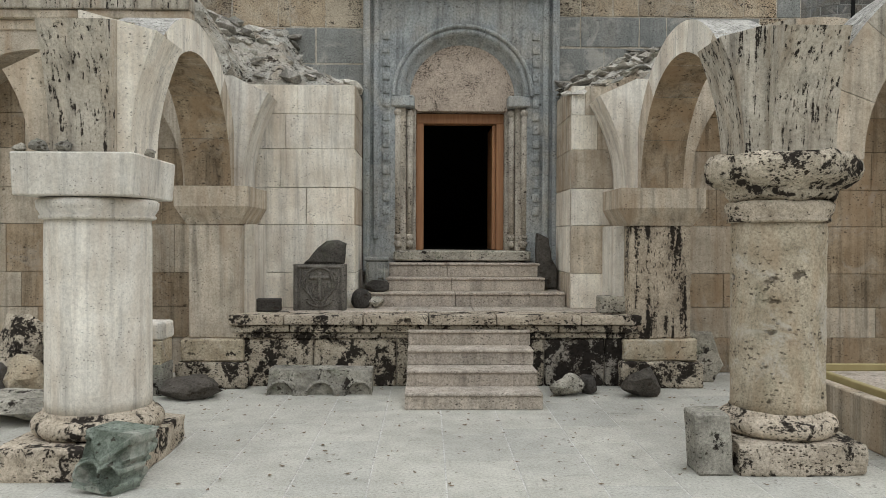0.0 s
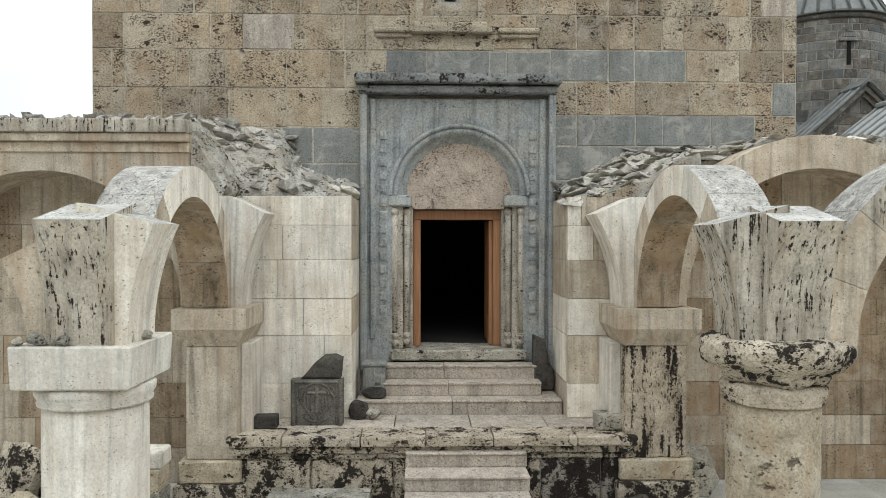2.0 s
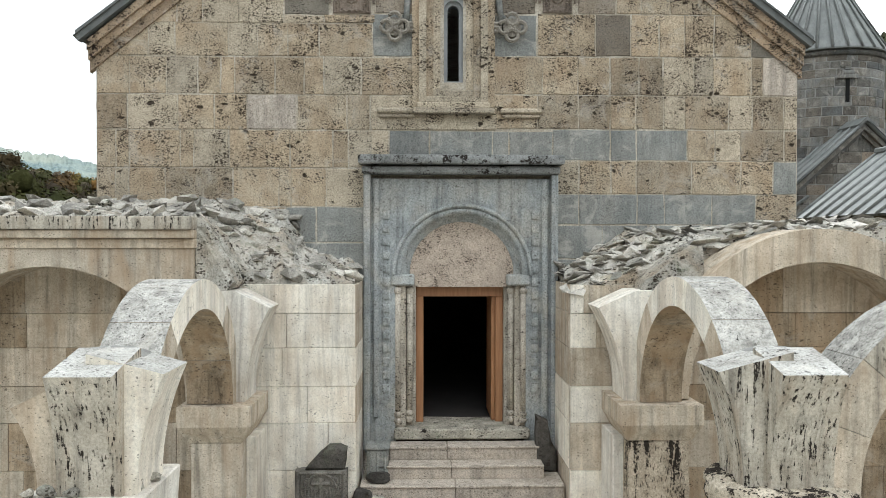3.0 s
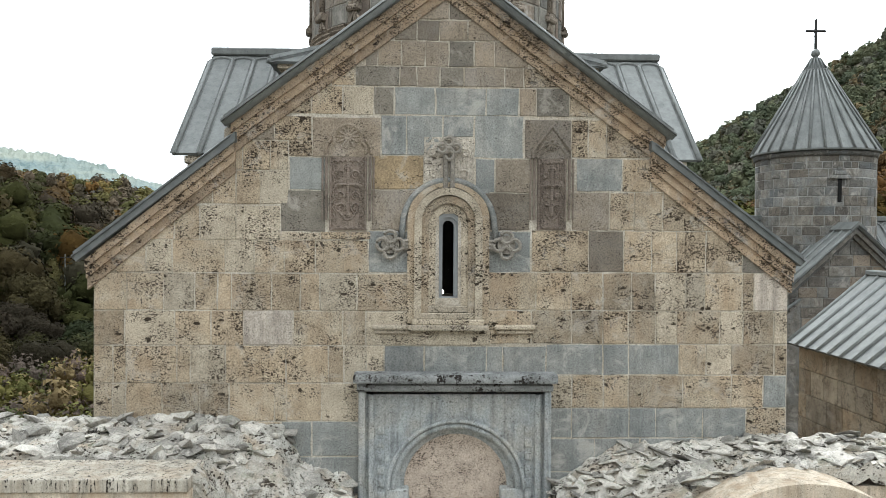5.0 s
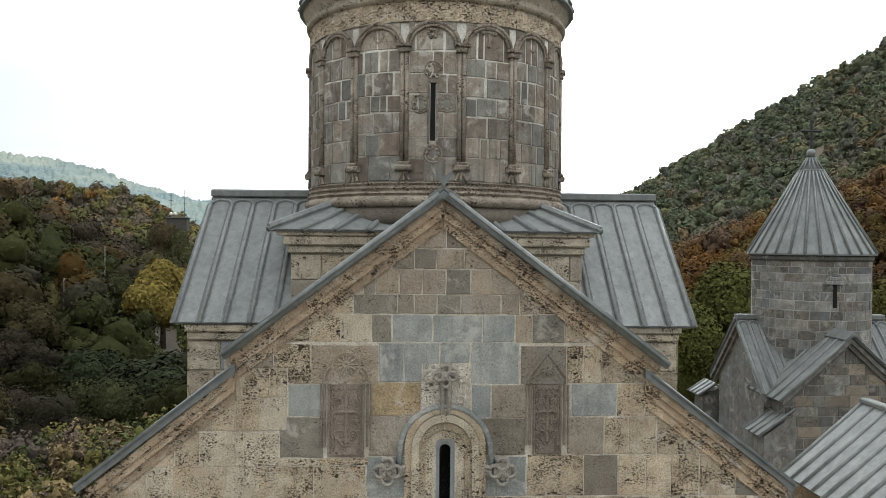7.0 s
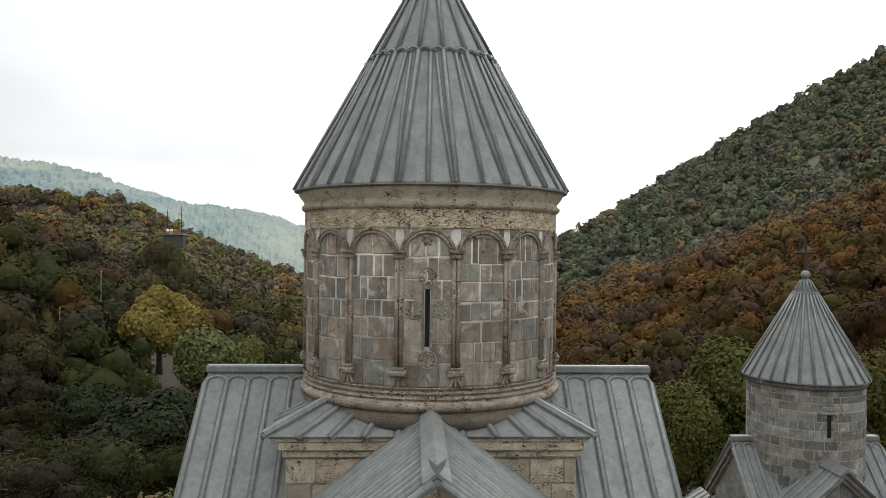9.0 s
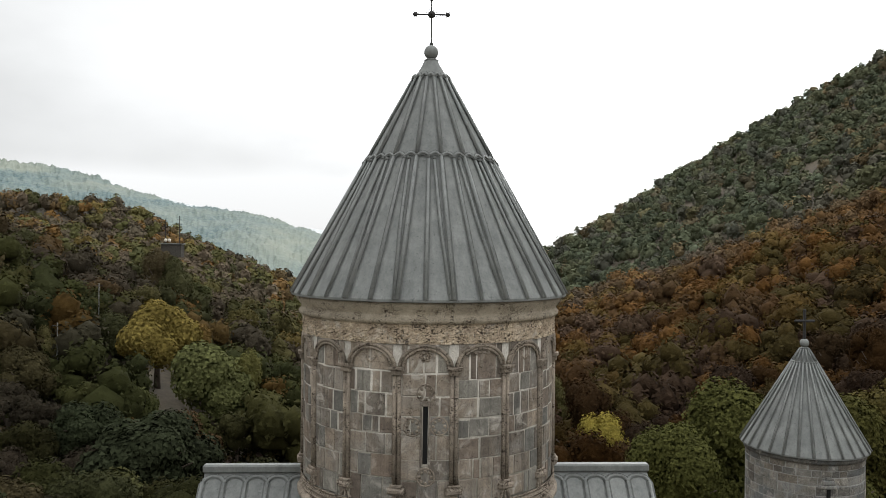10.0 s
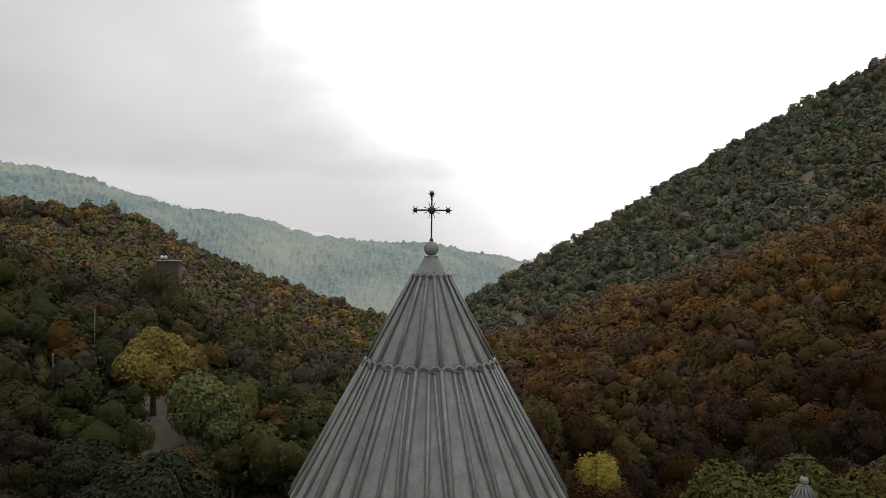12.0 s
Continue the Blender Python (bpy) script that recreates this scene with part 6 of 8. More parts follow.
def arch_wall(name, label, lo, hi, c, ri, rise, zc, ztop, y0, y1, mat):
    bm = bmesh.new()
    pts = [(c + ri * math.cos(radians(t)), zc + rise * math.sin(radians(t))) for t in range(0, 181, 5)]
    for p, q in zip(pts, pts[1:]):
        if ztop(p[0]) > p[1] + 0.01 or ztop(q[0]) > q[1] + 0.01:
            prism(bm, [p, q, (q[0], ztop(q[0])), (p[0], ztop(p[0]))], y0, y1)
    for a, b in ((lo, c - ri), (c + ri, hi)):
        if b - a > 0.02:
            prism(bm, [(a, zc), (b, zc), (b, ztop(b)), (a, ztop(a))], y0, y1)
    bmesh.ops.remove_doubles(bm, verts=bm.verts, dist=0.0005)
    return tagged(part(name, bm, mat), label, "wall", kind="structure")


# left: full wall with cornice
arch_wall("wall_arcade_1", "cream travertine wall with a wide blind arch", -7.4, -3.24, -4.95, 1.62, 1.58, 2.33, lambda x: 4.12, 8.72, 9.46, TRAV)
for k, (z0, z1, out) in enumerate(((4.12, 4.24, 0.03), (4.24, 4.34, 0.10), (4.34, 4.50, 0.14))):
    bm = bmesh.new()
    box(bm, -9.2, -3.22, 8.72 - out, 9.4, z0 + 0.002, z1, 0.02, 2)
    tagged(part("trim_cornice_%d" % (k + 1), bm, TRAV if k < 2 else TRAV_STAIN), "moulded travertine cornice along the wall top", "cornice", kind="structure")


def right_top(x):
    d = min(1.0, abs(x - 4.25) / 1.95)
    return 2.33 + 2.02 * math.sqrt(max(0.0, 1 - d * d)) + 0.02


arch_wall("wall_arcade_2", "round travertine arch bearing rubble, along the wall", 2.3, 6.2, 4.25, 1.60, 1.64, 2.33, right_top, 8.72, 9.46, TRAV)
for x0, x1, nm in ((-7.4, -6.57, "wall_arcade_3"), (5.85, 6.6, "wall_arcade_4")):
    bm = bmesh.new()
    box(bm, x0, x1, 8.72, 9.46, 0, 2.33, 0.01)
    tagged(part(nm, bm, TRAV), "travertine pier under the arch", "wall", kind="structure")


def build_rubble(name, label, x0, x1, surf, y0, y1, seed, count, flat=0.4):
    """A bed of broken stones in mortar over the wall tops."""
    nx, ny = int((x1 - x0) / 0.05), int((y1 - y0) / 0.05)
    verts, faces = [], []
    for j in range(ny + 1):
        for i in range(nx + 1):
            x, y = x0 + (x1 - x0) * i / nx, y0 + (y1 - y0) * j / ny
            z = surf(x, y) + 0.06 * noise.noise((x * 2.2, y * 2.2, seed)) + 0.07 * noise.noise((x * 6, y * 6, seed + 3)) + 0.06 * abs(noise.noise((x * 13, y * 15, seed + 5))) + 0.025 * noise.noise((x * 30, y * 30, seed))
            verts.append((x, y, z))
    m = nx + 1
    for j in range(ny):
        for i in range(nx):
            a = j * m + i
            faces.append((a, a + 1, a + m + 1, a + m))
    # skirts down to the walls
    base = len(verts)
    edge = [i for i in range(m)] + [j * m + nx for j in range(1, ny + 1)] + [ny * m + i for i in range(nx - 1, -1, -1)] + [j * m for j in range(ny - 1, 0, -1)]
    for e in edge:
        verts.append((verts[e][0], verts[e][1], verts[e][2] - 0.22))
    for k in range(len(edge)):
        k2 = (k + 1) % len(edge)
        faces.append((edge[k2], edge[k], base + k, base + k2))
    me = bpy.data.meshes.new(name)
    me.from_pydata(verts, [], faces)
    me.materials.append(RUBBLE)
    bed = tagged(new(name, me), label, "rubble", kind="stuff")
    r = random.Random(seed)
    bm = bmesh.new()
    for _ in range(count):
        x, y = r.uniform(x0, x1), r.uniform(y0, y1)
        s = r.uniform(0.05, 0.17)
        c = (x, y, surf(x, y) + r.uniform(-0.03, 0.04))
        res = bmesh.ops.create_icosphere(bm, subdivisions=1, radius=1.0)
        rot = Euler((r.uniform(-0.5, 0.5), r.uniform(-0.5, 0.5), r.uniform(0, 6.28))).to_matrix()
        sc = Vector((s * r.uniform(0.9, 1.7), s * r.uniform(0.7, 1.2), s * r.uniform(0.7, 1.3) * flat))
        for v in res["verts"]:
            q = v.co + noise.noise_vector(v.co * 2 + Vector((x * 9, y * 9, 0))) * 0.6
            v.co = rot @ Vector((q.x * sc.x, q.y * sc.y, q.z * sc.z)) + Vector(c)
    tagged(part("broken_stones", bm, RUBBLE_STONE, bed), kind="stuff")


def rub_left(x, y):
    f = max(0.0, min(1.0, (y - 9.46) / 1.1))
    back_ = float(np.interp(x, [-3.3, -2.45, -2.2, -1.45], [4.76, 4.62, 4.12, 3.84]))
    front = float(np.interp(x, [-3.3, -3.15, -2.7, -1.45], [4.50, 4.15, 3.72, 3.60]))
    return front + (back_ - front) * f ** 0.8


def rub_right(x, y):
    f = max(0.0, min(1.0, (y - 9.42) / 1.1))
    back_ = float(np.interp(x, [1.4, 2.05, 2.4, 4.7], [3.80, 4.18, 4.34, 4.48]))
    front = float(np.interp(x, [1.4, 2.1, 3.0, 4.0], [3.60, 3.72, 4.12, 4.36]))
    return front + (back_ - front) * f ** 0.8


def build_rubble_end():
    """Broken end of the cornice wall, where the rubble core shows."""
    bm = bmesh.new()
    prism(bm, [(-3.26, 3.55), (-2.98, 3.5), (-2.80, 3.72), (-2.92, 4.02), (-3.06, 4.28), (-3.22, 4.52)], 8.80, 9.52, axis="y")
    roughen(bm, 0.07, 4, cuts=5)
    tagged(part("rubble_end", bm, RUBBLE), "ragged rubble core at the broken end of the wall", "rubble", kind="stuff")
    bm = bmesh.new()
    prism(bm, [(2.02, 3.4), (2.9, 3.4), (2.9, 4.16), (2.55, 4.0), (2.2, 3.72)], 8.95, 9.48, axis="y")
    roughen(bm, 0.05, 4, cuts=5)
    tagged(part("rubble_end", bm, RUBBLE), "ragged rubble core over the arch haunch", "rubble", kind="stuff")


build_rubble_end()
build_rubble("rubble_bed", "mortared rubble with grey stones and lichen on the broken wall top", -9.0, -1.45, rub_left, 9.46, F - 0.01, 3, 260, 0.45)
build_rubble("rubble_bed", "mortared rubble of flat grey stones on the broken vault", 1.40, 9.0, rub_right, 9.42, F - 0.01, 8, 460, 0.22)

# ---------------------------------------------------------------- loose stones of the court
def loose(name, c, size, seed, mat, label, category="stone"):
    bm = bmesh.new()
    boulder(bm, (c[0], c[1], c[2] + size[2] * 0.8), size, seed)
    return tagged(part(name, bm, mat), label, category)


def build_khachkar():
    k = thing("khachkar", (-1.78, 9.05, PLAT), "dark carved khachkar slab standing on the platform against the wall", "khachkar")
    x0, x1, z0, z1 = -2.10, -1.47, PLAT, 1.40
    y, w, h = 9.02, 0.63, 0.56
    c = w / 2
    st = [(line((c, 0.16), (c, 0.44)), 0.03, 0.03), (line((c - 0.10, 0.40), (c + 0.10, 0.40)), 0.022, 0.03)]
    for s in (-1, 1):
        st.append((line((c + s * 0.285, 0.0), (c + s * 0.285, h), 40), 0.022, 0.035))
        st.append((line((c + s * 0.235, 0.03), (c + s * 0.235, h - 0.05), 40), 0.010, 0.02))
        for j in range(4):
            st.append(([(c + s * (0.02 + (0.05 + 0.045 * j) * math.sin(math.pi * i / 22)), 0.06 + 0.035 * j + (0.22 + 0.02 * j) * (i / 14) ** 1.6) for i in range(15)], 0.013, 0.025))
        st.append((loop((c, 0.33), 0.19, 90 - s * 80, 90), 0.014, 0.025))
        st.append((loop((c + s * 0.17, 0.43), 0.035), 0.012, 0.02))
    st.append((loop((c, 0.14), 0.15, 200, 340, rise=0.6), 0.014, 0.025))
    st.append((line((0.02, h - 0.03), (w - 0.02, h - 0.03), 50), 0.018, 0.025))
    carved_face("slab", [(x0, y, z0), (x1, y, z0), (x1, y, z1), (x0, y, z1)], (0, 0.16, 0), st, CARVED_DARK, k, "carved cross with leaf scrolls", cell=0.009)


build_khachkar()


def build_carved_fragments():
    # wedge-shaped fragment on the khachkar
    bm = bmesh.new()
    prism(bm, [(-1.98, 1.405), (-1.50, 1.405), (-1.47, 1.66), (-1.56, 1.69), (-1.70, 1.69), (-1.80, 1.60)], 9.2, 9.03, inset=0.03)
    roughen(bm, 0.012, 6, cuts=2, keep_z=1.406)
    tagged(part("carved_fragment", bm, DARKROCK), "dark broken stone fragment lying on the khachkar", "stone")
    # upright cube beside the steps
    f = thing("carved_block", (-1.13, 9.95, 1.02), "grey carved stone block standing on the steps beside the portal", "stone")
    bm = bmesh.new()
    box(bm, -1.29, -1.0, 9.85, 10.12, 1.02, 1.42, 0.02)
    box(bm, -1.31, -0.98, 9.83, 10.14, 1.42, 1.47, 0.012)
    part("block", bm, ANDESITE, f)
    bm = bmesh.new()
    for dx in (-0.10, 0.0, 0.10):
        tube(bm, [(-1.145 + dx, 9.85, 1.05), (-1.145 + dx, 9.85, 1.40)], 0.018, 6)
    part("ribs", bm, ANDESITE, f)
    # plate with three arches leaning on the platform
    a = thing("arcaded_stone", (-1.62, 8.15, 0), "grey lichen-covered stone with three carved arches, leaning on the platform", "stone")
    st = []
    for cx in (0.14, 0.58, 1.0):
        st += [((cx, 0.0), 0.135, -0.06, "disc"), (loop((cx, 0.0), 0.150, 0, 180), 0.020, 0.015), ((cx, 0.0), 0.09, -0.03, "disc")]
    carved_face("block", [(-2.22, 8.06, 0.0), (-1.08, 8.06, 0.0), (-1.08, 8.10, 0.27), (-2.20, 8.10, 0.28)], (0, 0.30, 0), st, GREYROCK, a, cell=0.014, worn=0.02)
    # green carved corner stone before the left column
    g = thing("carved_corner_stone", (-2.66, 4.98, 0), "green lichened stone with carved scrolls, leaning against the column plinth", "stone")
    st = [((0.085, 0.10), 0.070, -0.075, "disc"), ((0.230, 0.095), 0.070, -0.075, "disc"), (loop((0.085, 0.10), 0.085, -20, 200), 0.020, 0.03), (loop((0.230, 0.095), 0.085, -60, 200), 0.020, 0.03)]
    st += [(line((0.155, 0.18), (0.02, 0.37), 20), 0.024, 0.03), (line((0.155, 0.18), (0.31, 0.36), 20), 0.024, 0.03)]
    st += [(line((0.03, 0.20), (0.03, 0.30), 10), 0.035, -0.06), (line((0.25, 0.215), (0.315, 0.29), 10), 0.034, -0.06), ((0.285, 0.185), 0.020, -0.04, "disc"), (loop((0.285, 0.185), 0.034), 0.014, 0.03)]
    carved_face("block", [(-2.85, 4.90, 0.05), (-2.56, 4.86, 0.0), (-2.46, 4.96, 0.39), (-2.78, 5.00, 0.42)], (0.12, 0.16, 0.015), st, CARVE_GREEN, g, cell=0.010, worn=0.012)
    # upright block before the old column
    u = thing("squared_block", (1.62, 5.25, 0), "grey squared stone block standing on the paving", "stone")
    bm = bmesh.new()
    box(bm, 1.50, 1.76, 5.24, 5.50, 0.0, 0.46, 0.018)
    roughen(bm, 0.008, 6, cuts=3, keep_z=0)
    for v in bm.verts:
        v.co.x -= 0.07 * v.co.z
    part("block", bm, GREYROCK, u)
    # slab leaning by the right wall, dark slab by the portal
    bm = bmesh.new()
    prism(bm, [(2.62, 0.62), (2.95, 0.60), (3.10, 0.20), (2.98, 0.0), (2.80, 0.0)], 8.95, 8.80, inset=0.02)
    roughen(bm, 0.01, 5, cuts=2)
    tagged(part("leaning_slab", bm, GREYROCK), "grey stone slab leaning against the wall", "stone")
    bm = bmesh.new()
    prism(bm, [(1.02, 1.03), (1.31, 1.03), (1.32, 1.30), (1.24, 1.46), (1.20, 1.72), (1.04, 1.80)], 10.30, 10.12, inset=0.03)
    roughen(bm, 0.015, 5, cuts=2, keep_z=1.031)
    tagged(part("leaning_slab", bm, DARKROCK), "dark broken slab leaning beside the portal on the steps", "stone")


build_carved_fragments()

loose("loose_stone", (-1.30, 9.35, PLAT), (0.13, 0.12, 0.14), 1, DARKROCK, "dark rounded stone on the platform")
loose("loose_stone", (-1.12, 9.35, PLAT), (0.12, 0.10, 0.08), 2, GREYROCK, "small pale broken stone on the platform")
loose("loose_stone", (-1.12, 9.72, 1.02), (0.17, 0.09, 0.09), 3, DARKROCK, "dark broken stone lying on a step")
bm_ = bmesh.new()
box(bm_, -2.52, -2.24, 8.85, 9.05, PLAT, PLAT + 0.15, 0.012)
roughen(bm_, 0.008, 6, cuts=2, keep_z=PLAT)
tagged(part("squared_block", bm_, DARKROCK), "dark squared block lying on the platform", "stone")
bm_ = bmesh.new()
box(bm_, 1.58, 1.92, 8.72, 8.95, PLAT, PLAT + 0.20, 0.012)
roughen(bm_, 0.006, 6, cuts=2, keep_z=PLAT)
tagged(part("squared_block", bm_, GREYROCK), "grey squared block lying on the platform edge", "stone")
loose("boulder", (1.06, 8.05, 0), (0.19, 0.16, 0.14), 4, GREYROCK, "grey rounded boulder on the paving beside the steps")
loose("boulder", (1.33, 8.20, 0), (0.12, 0.13, 0.13), 5, DARKROCK, "dark tilted boulder beside the steps")
loose("boulder", (1.88, 8.0, 0), (0.24, 0.2, 0.18), 6, DARKROCK, "dark rough boulder on the paving before the platform")
loose("boulder", (-2.98, 7.95, 0), (0.36, 0.24, 0.14), 7, DARKROCK, "dark boulder beside the column")
loose("boulder", (-4.25, 7.05, 0), (0.50, 0.40, 0.17), 8, GREYROCK, "pale flat boulder on the paving")
loose("boulder", (-4.5, 8.0, 0), (0.34, 0.28, 0.25), 9, DARKROCK, "dark crusted boulder in the rubble heap")
loose("boulder", (-3.95, 8.1, 0), (0.3, 0.25, 0.22), 10, GREYROCK, "grey boulder in the rubble heap")
loose("boulder", (-5.0, 8.3, 0), (0.45, 0.35, 0.5), 11, TRAV_BLACK, "black-crusted weathered boulder against the wall")
for i, (x, y, sx, sz) in enumerate(((-3.28, 5.36, 0.08, 0.055), (-3.10, 5.34, 0.06, 0.05), (-2.86, 5.42, 0.09, 0.065), (-2.70, 5.5, 0.07, 0.045), (-2.64, 5.72, 0.07, 0.04), (-3.43, 5.36, 0.05, 0.04))):
    loose("stone_chip", (x, y, 2.335), (sx, 0.05, sz), 20 + i, GREYROCK, "small broken stone lying on the abacus")


def build_trough():
    t = thing("stone_planter", (3.9, 6.6, 0), "long low travertine planter edged with a yellow rim", "planter")
    bm = bmesh.new()
    x0, x1, y0, y1 = 3.15, 5.2, 5.2, 7.55
    box(bm, x0, x0 + 0.12, y0, y1, 0, 0.42, 0.01)
    box(bm, x0 + 0.12, x1, y1 - 0.12, y1, 0, 0.42, 0.01)
    part("kerb", bm, TRAV, t)
    bm = bmesh.new()
    box(bm, x0 + 0.14, x1, y0, y1 - 0.14, 0.0, 0.40)
    part("bed", bm, STEP, t)
    bm = bmesh.new()
    box(bm, x0 + 0.15, x0 + 0.21, y0, y1 - 0.16, 0.40, 0.47, 0.008)
    box(bm, x0 + 0.21, x1, y1 - 0.24, y1 - 0.18, 0.40, 0.47, 0.008)
    part("rim", bm, YELLOW, t, "yellowish timber rim")



def build_stacked_stones():
    """Moulded blocks stacked beside the left pilaster."""
    for z0, z1, x0, x1, mat, lab in ((0.0, 0.34, -3.62, -3.34, GREYROCK, "mossy squared block under a stack of stones"), (0.34, 0.60, -3.60, -3.36, TRAV_OLD, "squared travertine block in a stack"), (0.60, 0.80, -3.66, -3.33, TRAV_W, "pale rounded moulded stone on top of a stack")):
        bm = bmesh.new()
        box(bm, x0, x1, 8.05, 8.4, z0, z1, 0.05 if z0 > 0.5 else 0.015, 3)
        roughen(bm, 0.01, 6, cuts=2, keep_z=z0)
        tagged(part("stacked_stone", bm, mat), lab, "stone")
    for x, y, sx, sz, sd, m in ((-3.75, 7.7, 0.3, 0.2, 31, DARKROCK), (-4.9, 7.4, 0.4, 0.28, 32, DARKROCK), (-5.3, 6.9, 0.5, 0.2, 33, GREYROCK), (-4.6, 7.55, 0.25, 0.3, 34, TRAV_OLD), (-4.1, 7.7, 0.22, 0.2, 35, DARKROCK)):
        loose("boulder", (x, y, 0), (sx, sx * 0.8, sz), sd, m, "rough boulder in the heap beside the wall")


build_stacked_stones()


def build_litter():
    """Dry leaves and chips blown over the paving and steps."""
    r = random.Random(41)
    bm = bmesh.new()
    for _ in range(420):
        x, y = r.uniform(-4.5, 4.0), 4.3 + 4.2 * r.random() ** 0.7
        if -0.8 < x < 0.8 and y > 7.3:
            continue
        s, a = r.uniform(0.012, 0.032), r.uniform(0, 6.28)
        c, d = math.cos(a) * s, math.sin(a) * s
        vs = [bm.verts.new((x + u * c - v * d, y + u * d + v * c, 0.008 + w)) for u, v, w in ((-1, 0, 0.004), (0, -0.5, 0), (1, 0, 0.008), (0, 0.5, 0.003))]
        bm.faces.new(vs)
    tagged(part("fallen_leaves", bm, LITTER), "small dry brown leaves scattered over the paving", "leaves", kind="stuff")


LITTER = plain("dry_leaf", (0.10, 0.07, 0.05), (0.20, 0.14, 0.08), 30.0, 0.8)
build_litter()
YELLOW = plain("yellow_timber", (0.33, 0.27, 0.12), (0.42, 0.35, 0.17), 6.0, 0.7)
build_trough()

# ---------------------------------------------------------------- the small church and the long building
def build_chapel():
    ch = thing("small_church", (13.0, 25.1, 0), "small grey stone church with conical dome and sheet roofs", "church")
    cx, cy = 13.0, 25.1
    bm = bmesh.new()
    lathe(bm, [(1.868, 5.0), (1.868, 10.2)], cx, cy, 72)
    drum = part("drum", bm, MORTAR_GREY, ch, smooth=True)
    bm = bmesh.new()
    lathe(bm, [(1.80, 10.10), (1.92, 10.12), (1.95, 10.26), (1.80, 10.28)], cx, cy, 56)
    part("crown_cornice", bm, CHAPEL, ch, smooth=True)
    global DX, DY
    keep = DX, DY
    DX, DY = cx, cy
    r = random.Random(31)
    zs = [5.2, 5.55, 5.9, 6.22, 6.55, 6.9, 7.25, 7.55, 7.86, 8.2, 8.5, 8.82, 9.1, 9.42, 9.7, 9.92, 10.12]
    for z0, z1 in zip(zs, zs[1:]):
        a = -110.0 + r.uniform(0, 8)
        while a < 80:
            w = r.uniform(8, 19)
            bm = bmesh.new()
            g, e = r.uniform(0.15, 0.5), r.uniform(0.004, 0.016)
            curved_block(bm, a + g, a + w - g, z0 + e, z1 - e, 1.80, 1.874 + r.uniform(0, 0.012), 3, 0.010)
            part("stone", bm, r.choice((CHAPEL, CHAPEL, CHAPEL_DARK)), drum)
            a += w
    bm = bmesh.new()
    curved_block(bm, -7.0, -3.0, 8.62, 9.36, 1.80, 1.895, 2)
    sl = part("slit_window", bm, DEEP, ch, "narrow dark slit window")
    bm = bmesh.new()
    curved_block(bm, -14.5, 4.5, 9.36, 9.47, 1.80, 1.95, 4)
    curved_block(bm, -11.0, 1.0, 9.47, 9.62, 1.80, 1.94, 4, 0.03)
    curved_block(bm, -8.0, -2.0, 9.62, 9.74, 1.80, 1.93, 3, 0.03)
    part("window_hood", bm, CHAPEL, sl)
    DX, DY = keep
    cone_roof(ch, cx, cy, 2.03, 10.30, 0.12, 13.60, 28, (0.86,), 0.038, "conical roof of grey sheets with rolled ribs")
    finial(ch, cx, cy, 13.80, 0.15, 0.98, False)
    # cross arms and front gable
    gx, gw = 12.80, 1.95
    bm = bmesh.new()
    prism(bm, [(gx - gw, -0.1), (gx + gw, -0.1), (gx + gw, 5.95), (gx, 7.72), (gx - gw, 5.95)], 22.45, 24.4)
    fw = part("front_wall", bm, MORTAR_GREY, ch)
    r = random.Random(8)
    for a, b, z0, z1 in courses(gx - gw, gx + gw, [2.6, 2.95, 3.3, 3.62, 3.95, 4.3, 4.65, 5.0, 5.32, 5.62, 5.95, 6.28, 6.6, 6.95, 7.4], 0.28, 0.85, r):
        g = r.uniform(0.006, 0.018)
        poly = [(a + g, z0 + g), (b - g, z0 + g), (b - g, z1 - g), (a + g, z1 - g)]
        for s in (-1, 1):
            poly = clip(poly, s * 0.91, 1.0, 7.55 + s * 0.91 * gx)
        if len(poly) < 3:
            continue
        bm = bmesh.new()
        prism(bm, poly, 22.46, 22.44 - r.uniform(0, 0.012), inset=0.006)
        part("stone", bm, r.choice((CHAPEL, CHAPEL, CHAPEL_DARK, TUFF_BROWN)), fw)
    for s in (-1, 1):
        seamed_slope("gable_roof", ch, (gx, 22.15, 7.80), (gx, 24.4, 7.80), (gx + s * 2.2, 24.4, 5.80), (gx + s * 2.2, 22.15, 5.80), 5, arch=False, seam_r=0.05)
        for drop, high, out in ((0.0, 0.16, 0.22), (0.16, 0.16, 0.10)):
            bm = bmesh.new()
            prism(bm, [(gx, 7.78 - drop), (gx, 7.78 - drop - high), (gx + s * 2.12, 5.85 - drop - high), (gx + s * 2.12, 5.85 - drop)], 22.45 - out, 22.47, inset=0.01)
            part("rake_cornice", bm, CHAPEL, ch)
    bm = bmesh.new()
    prism(bm, [(gx - 0.26, 7.74), (gx, 7.98), (gx + 0.26, 7.74), (gx + 0.22, 7.66), (gx, 7.86), (gx - 0.22, 7.66)], 22.08, 24.4)
    part("ridge_cap", bm, ROOF, ch)
    for s, x1 in ((-1, 10.42), (1, 15.6)):
        bm = bmesh.new()
        prism(bm, [(23.35, -0.1), (26.9, -0.1), (26.9, 6.0), (25.1, 7.9), (23.35, 6.0)], min(cx + s * 1.5, x1 - s * 0.2), max(cx + s * 1.5, x1 - s * 0.2), axis="x")
        part("arm_wall", bm, CHAPEL, ch)
        seamed_slope("arm_roof", ch, (cx + s * 1.5, 25.1, 8.06), (x1, 25.1, 8.06), (x1, 23.05, 5.85), (cx + s * 1.5, 23.05, 5.85), 3, seam_r=0.05)
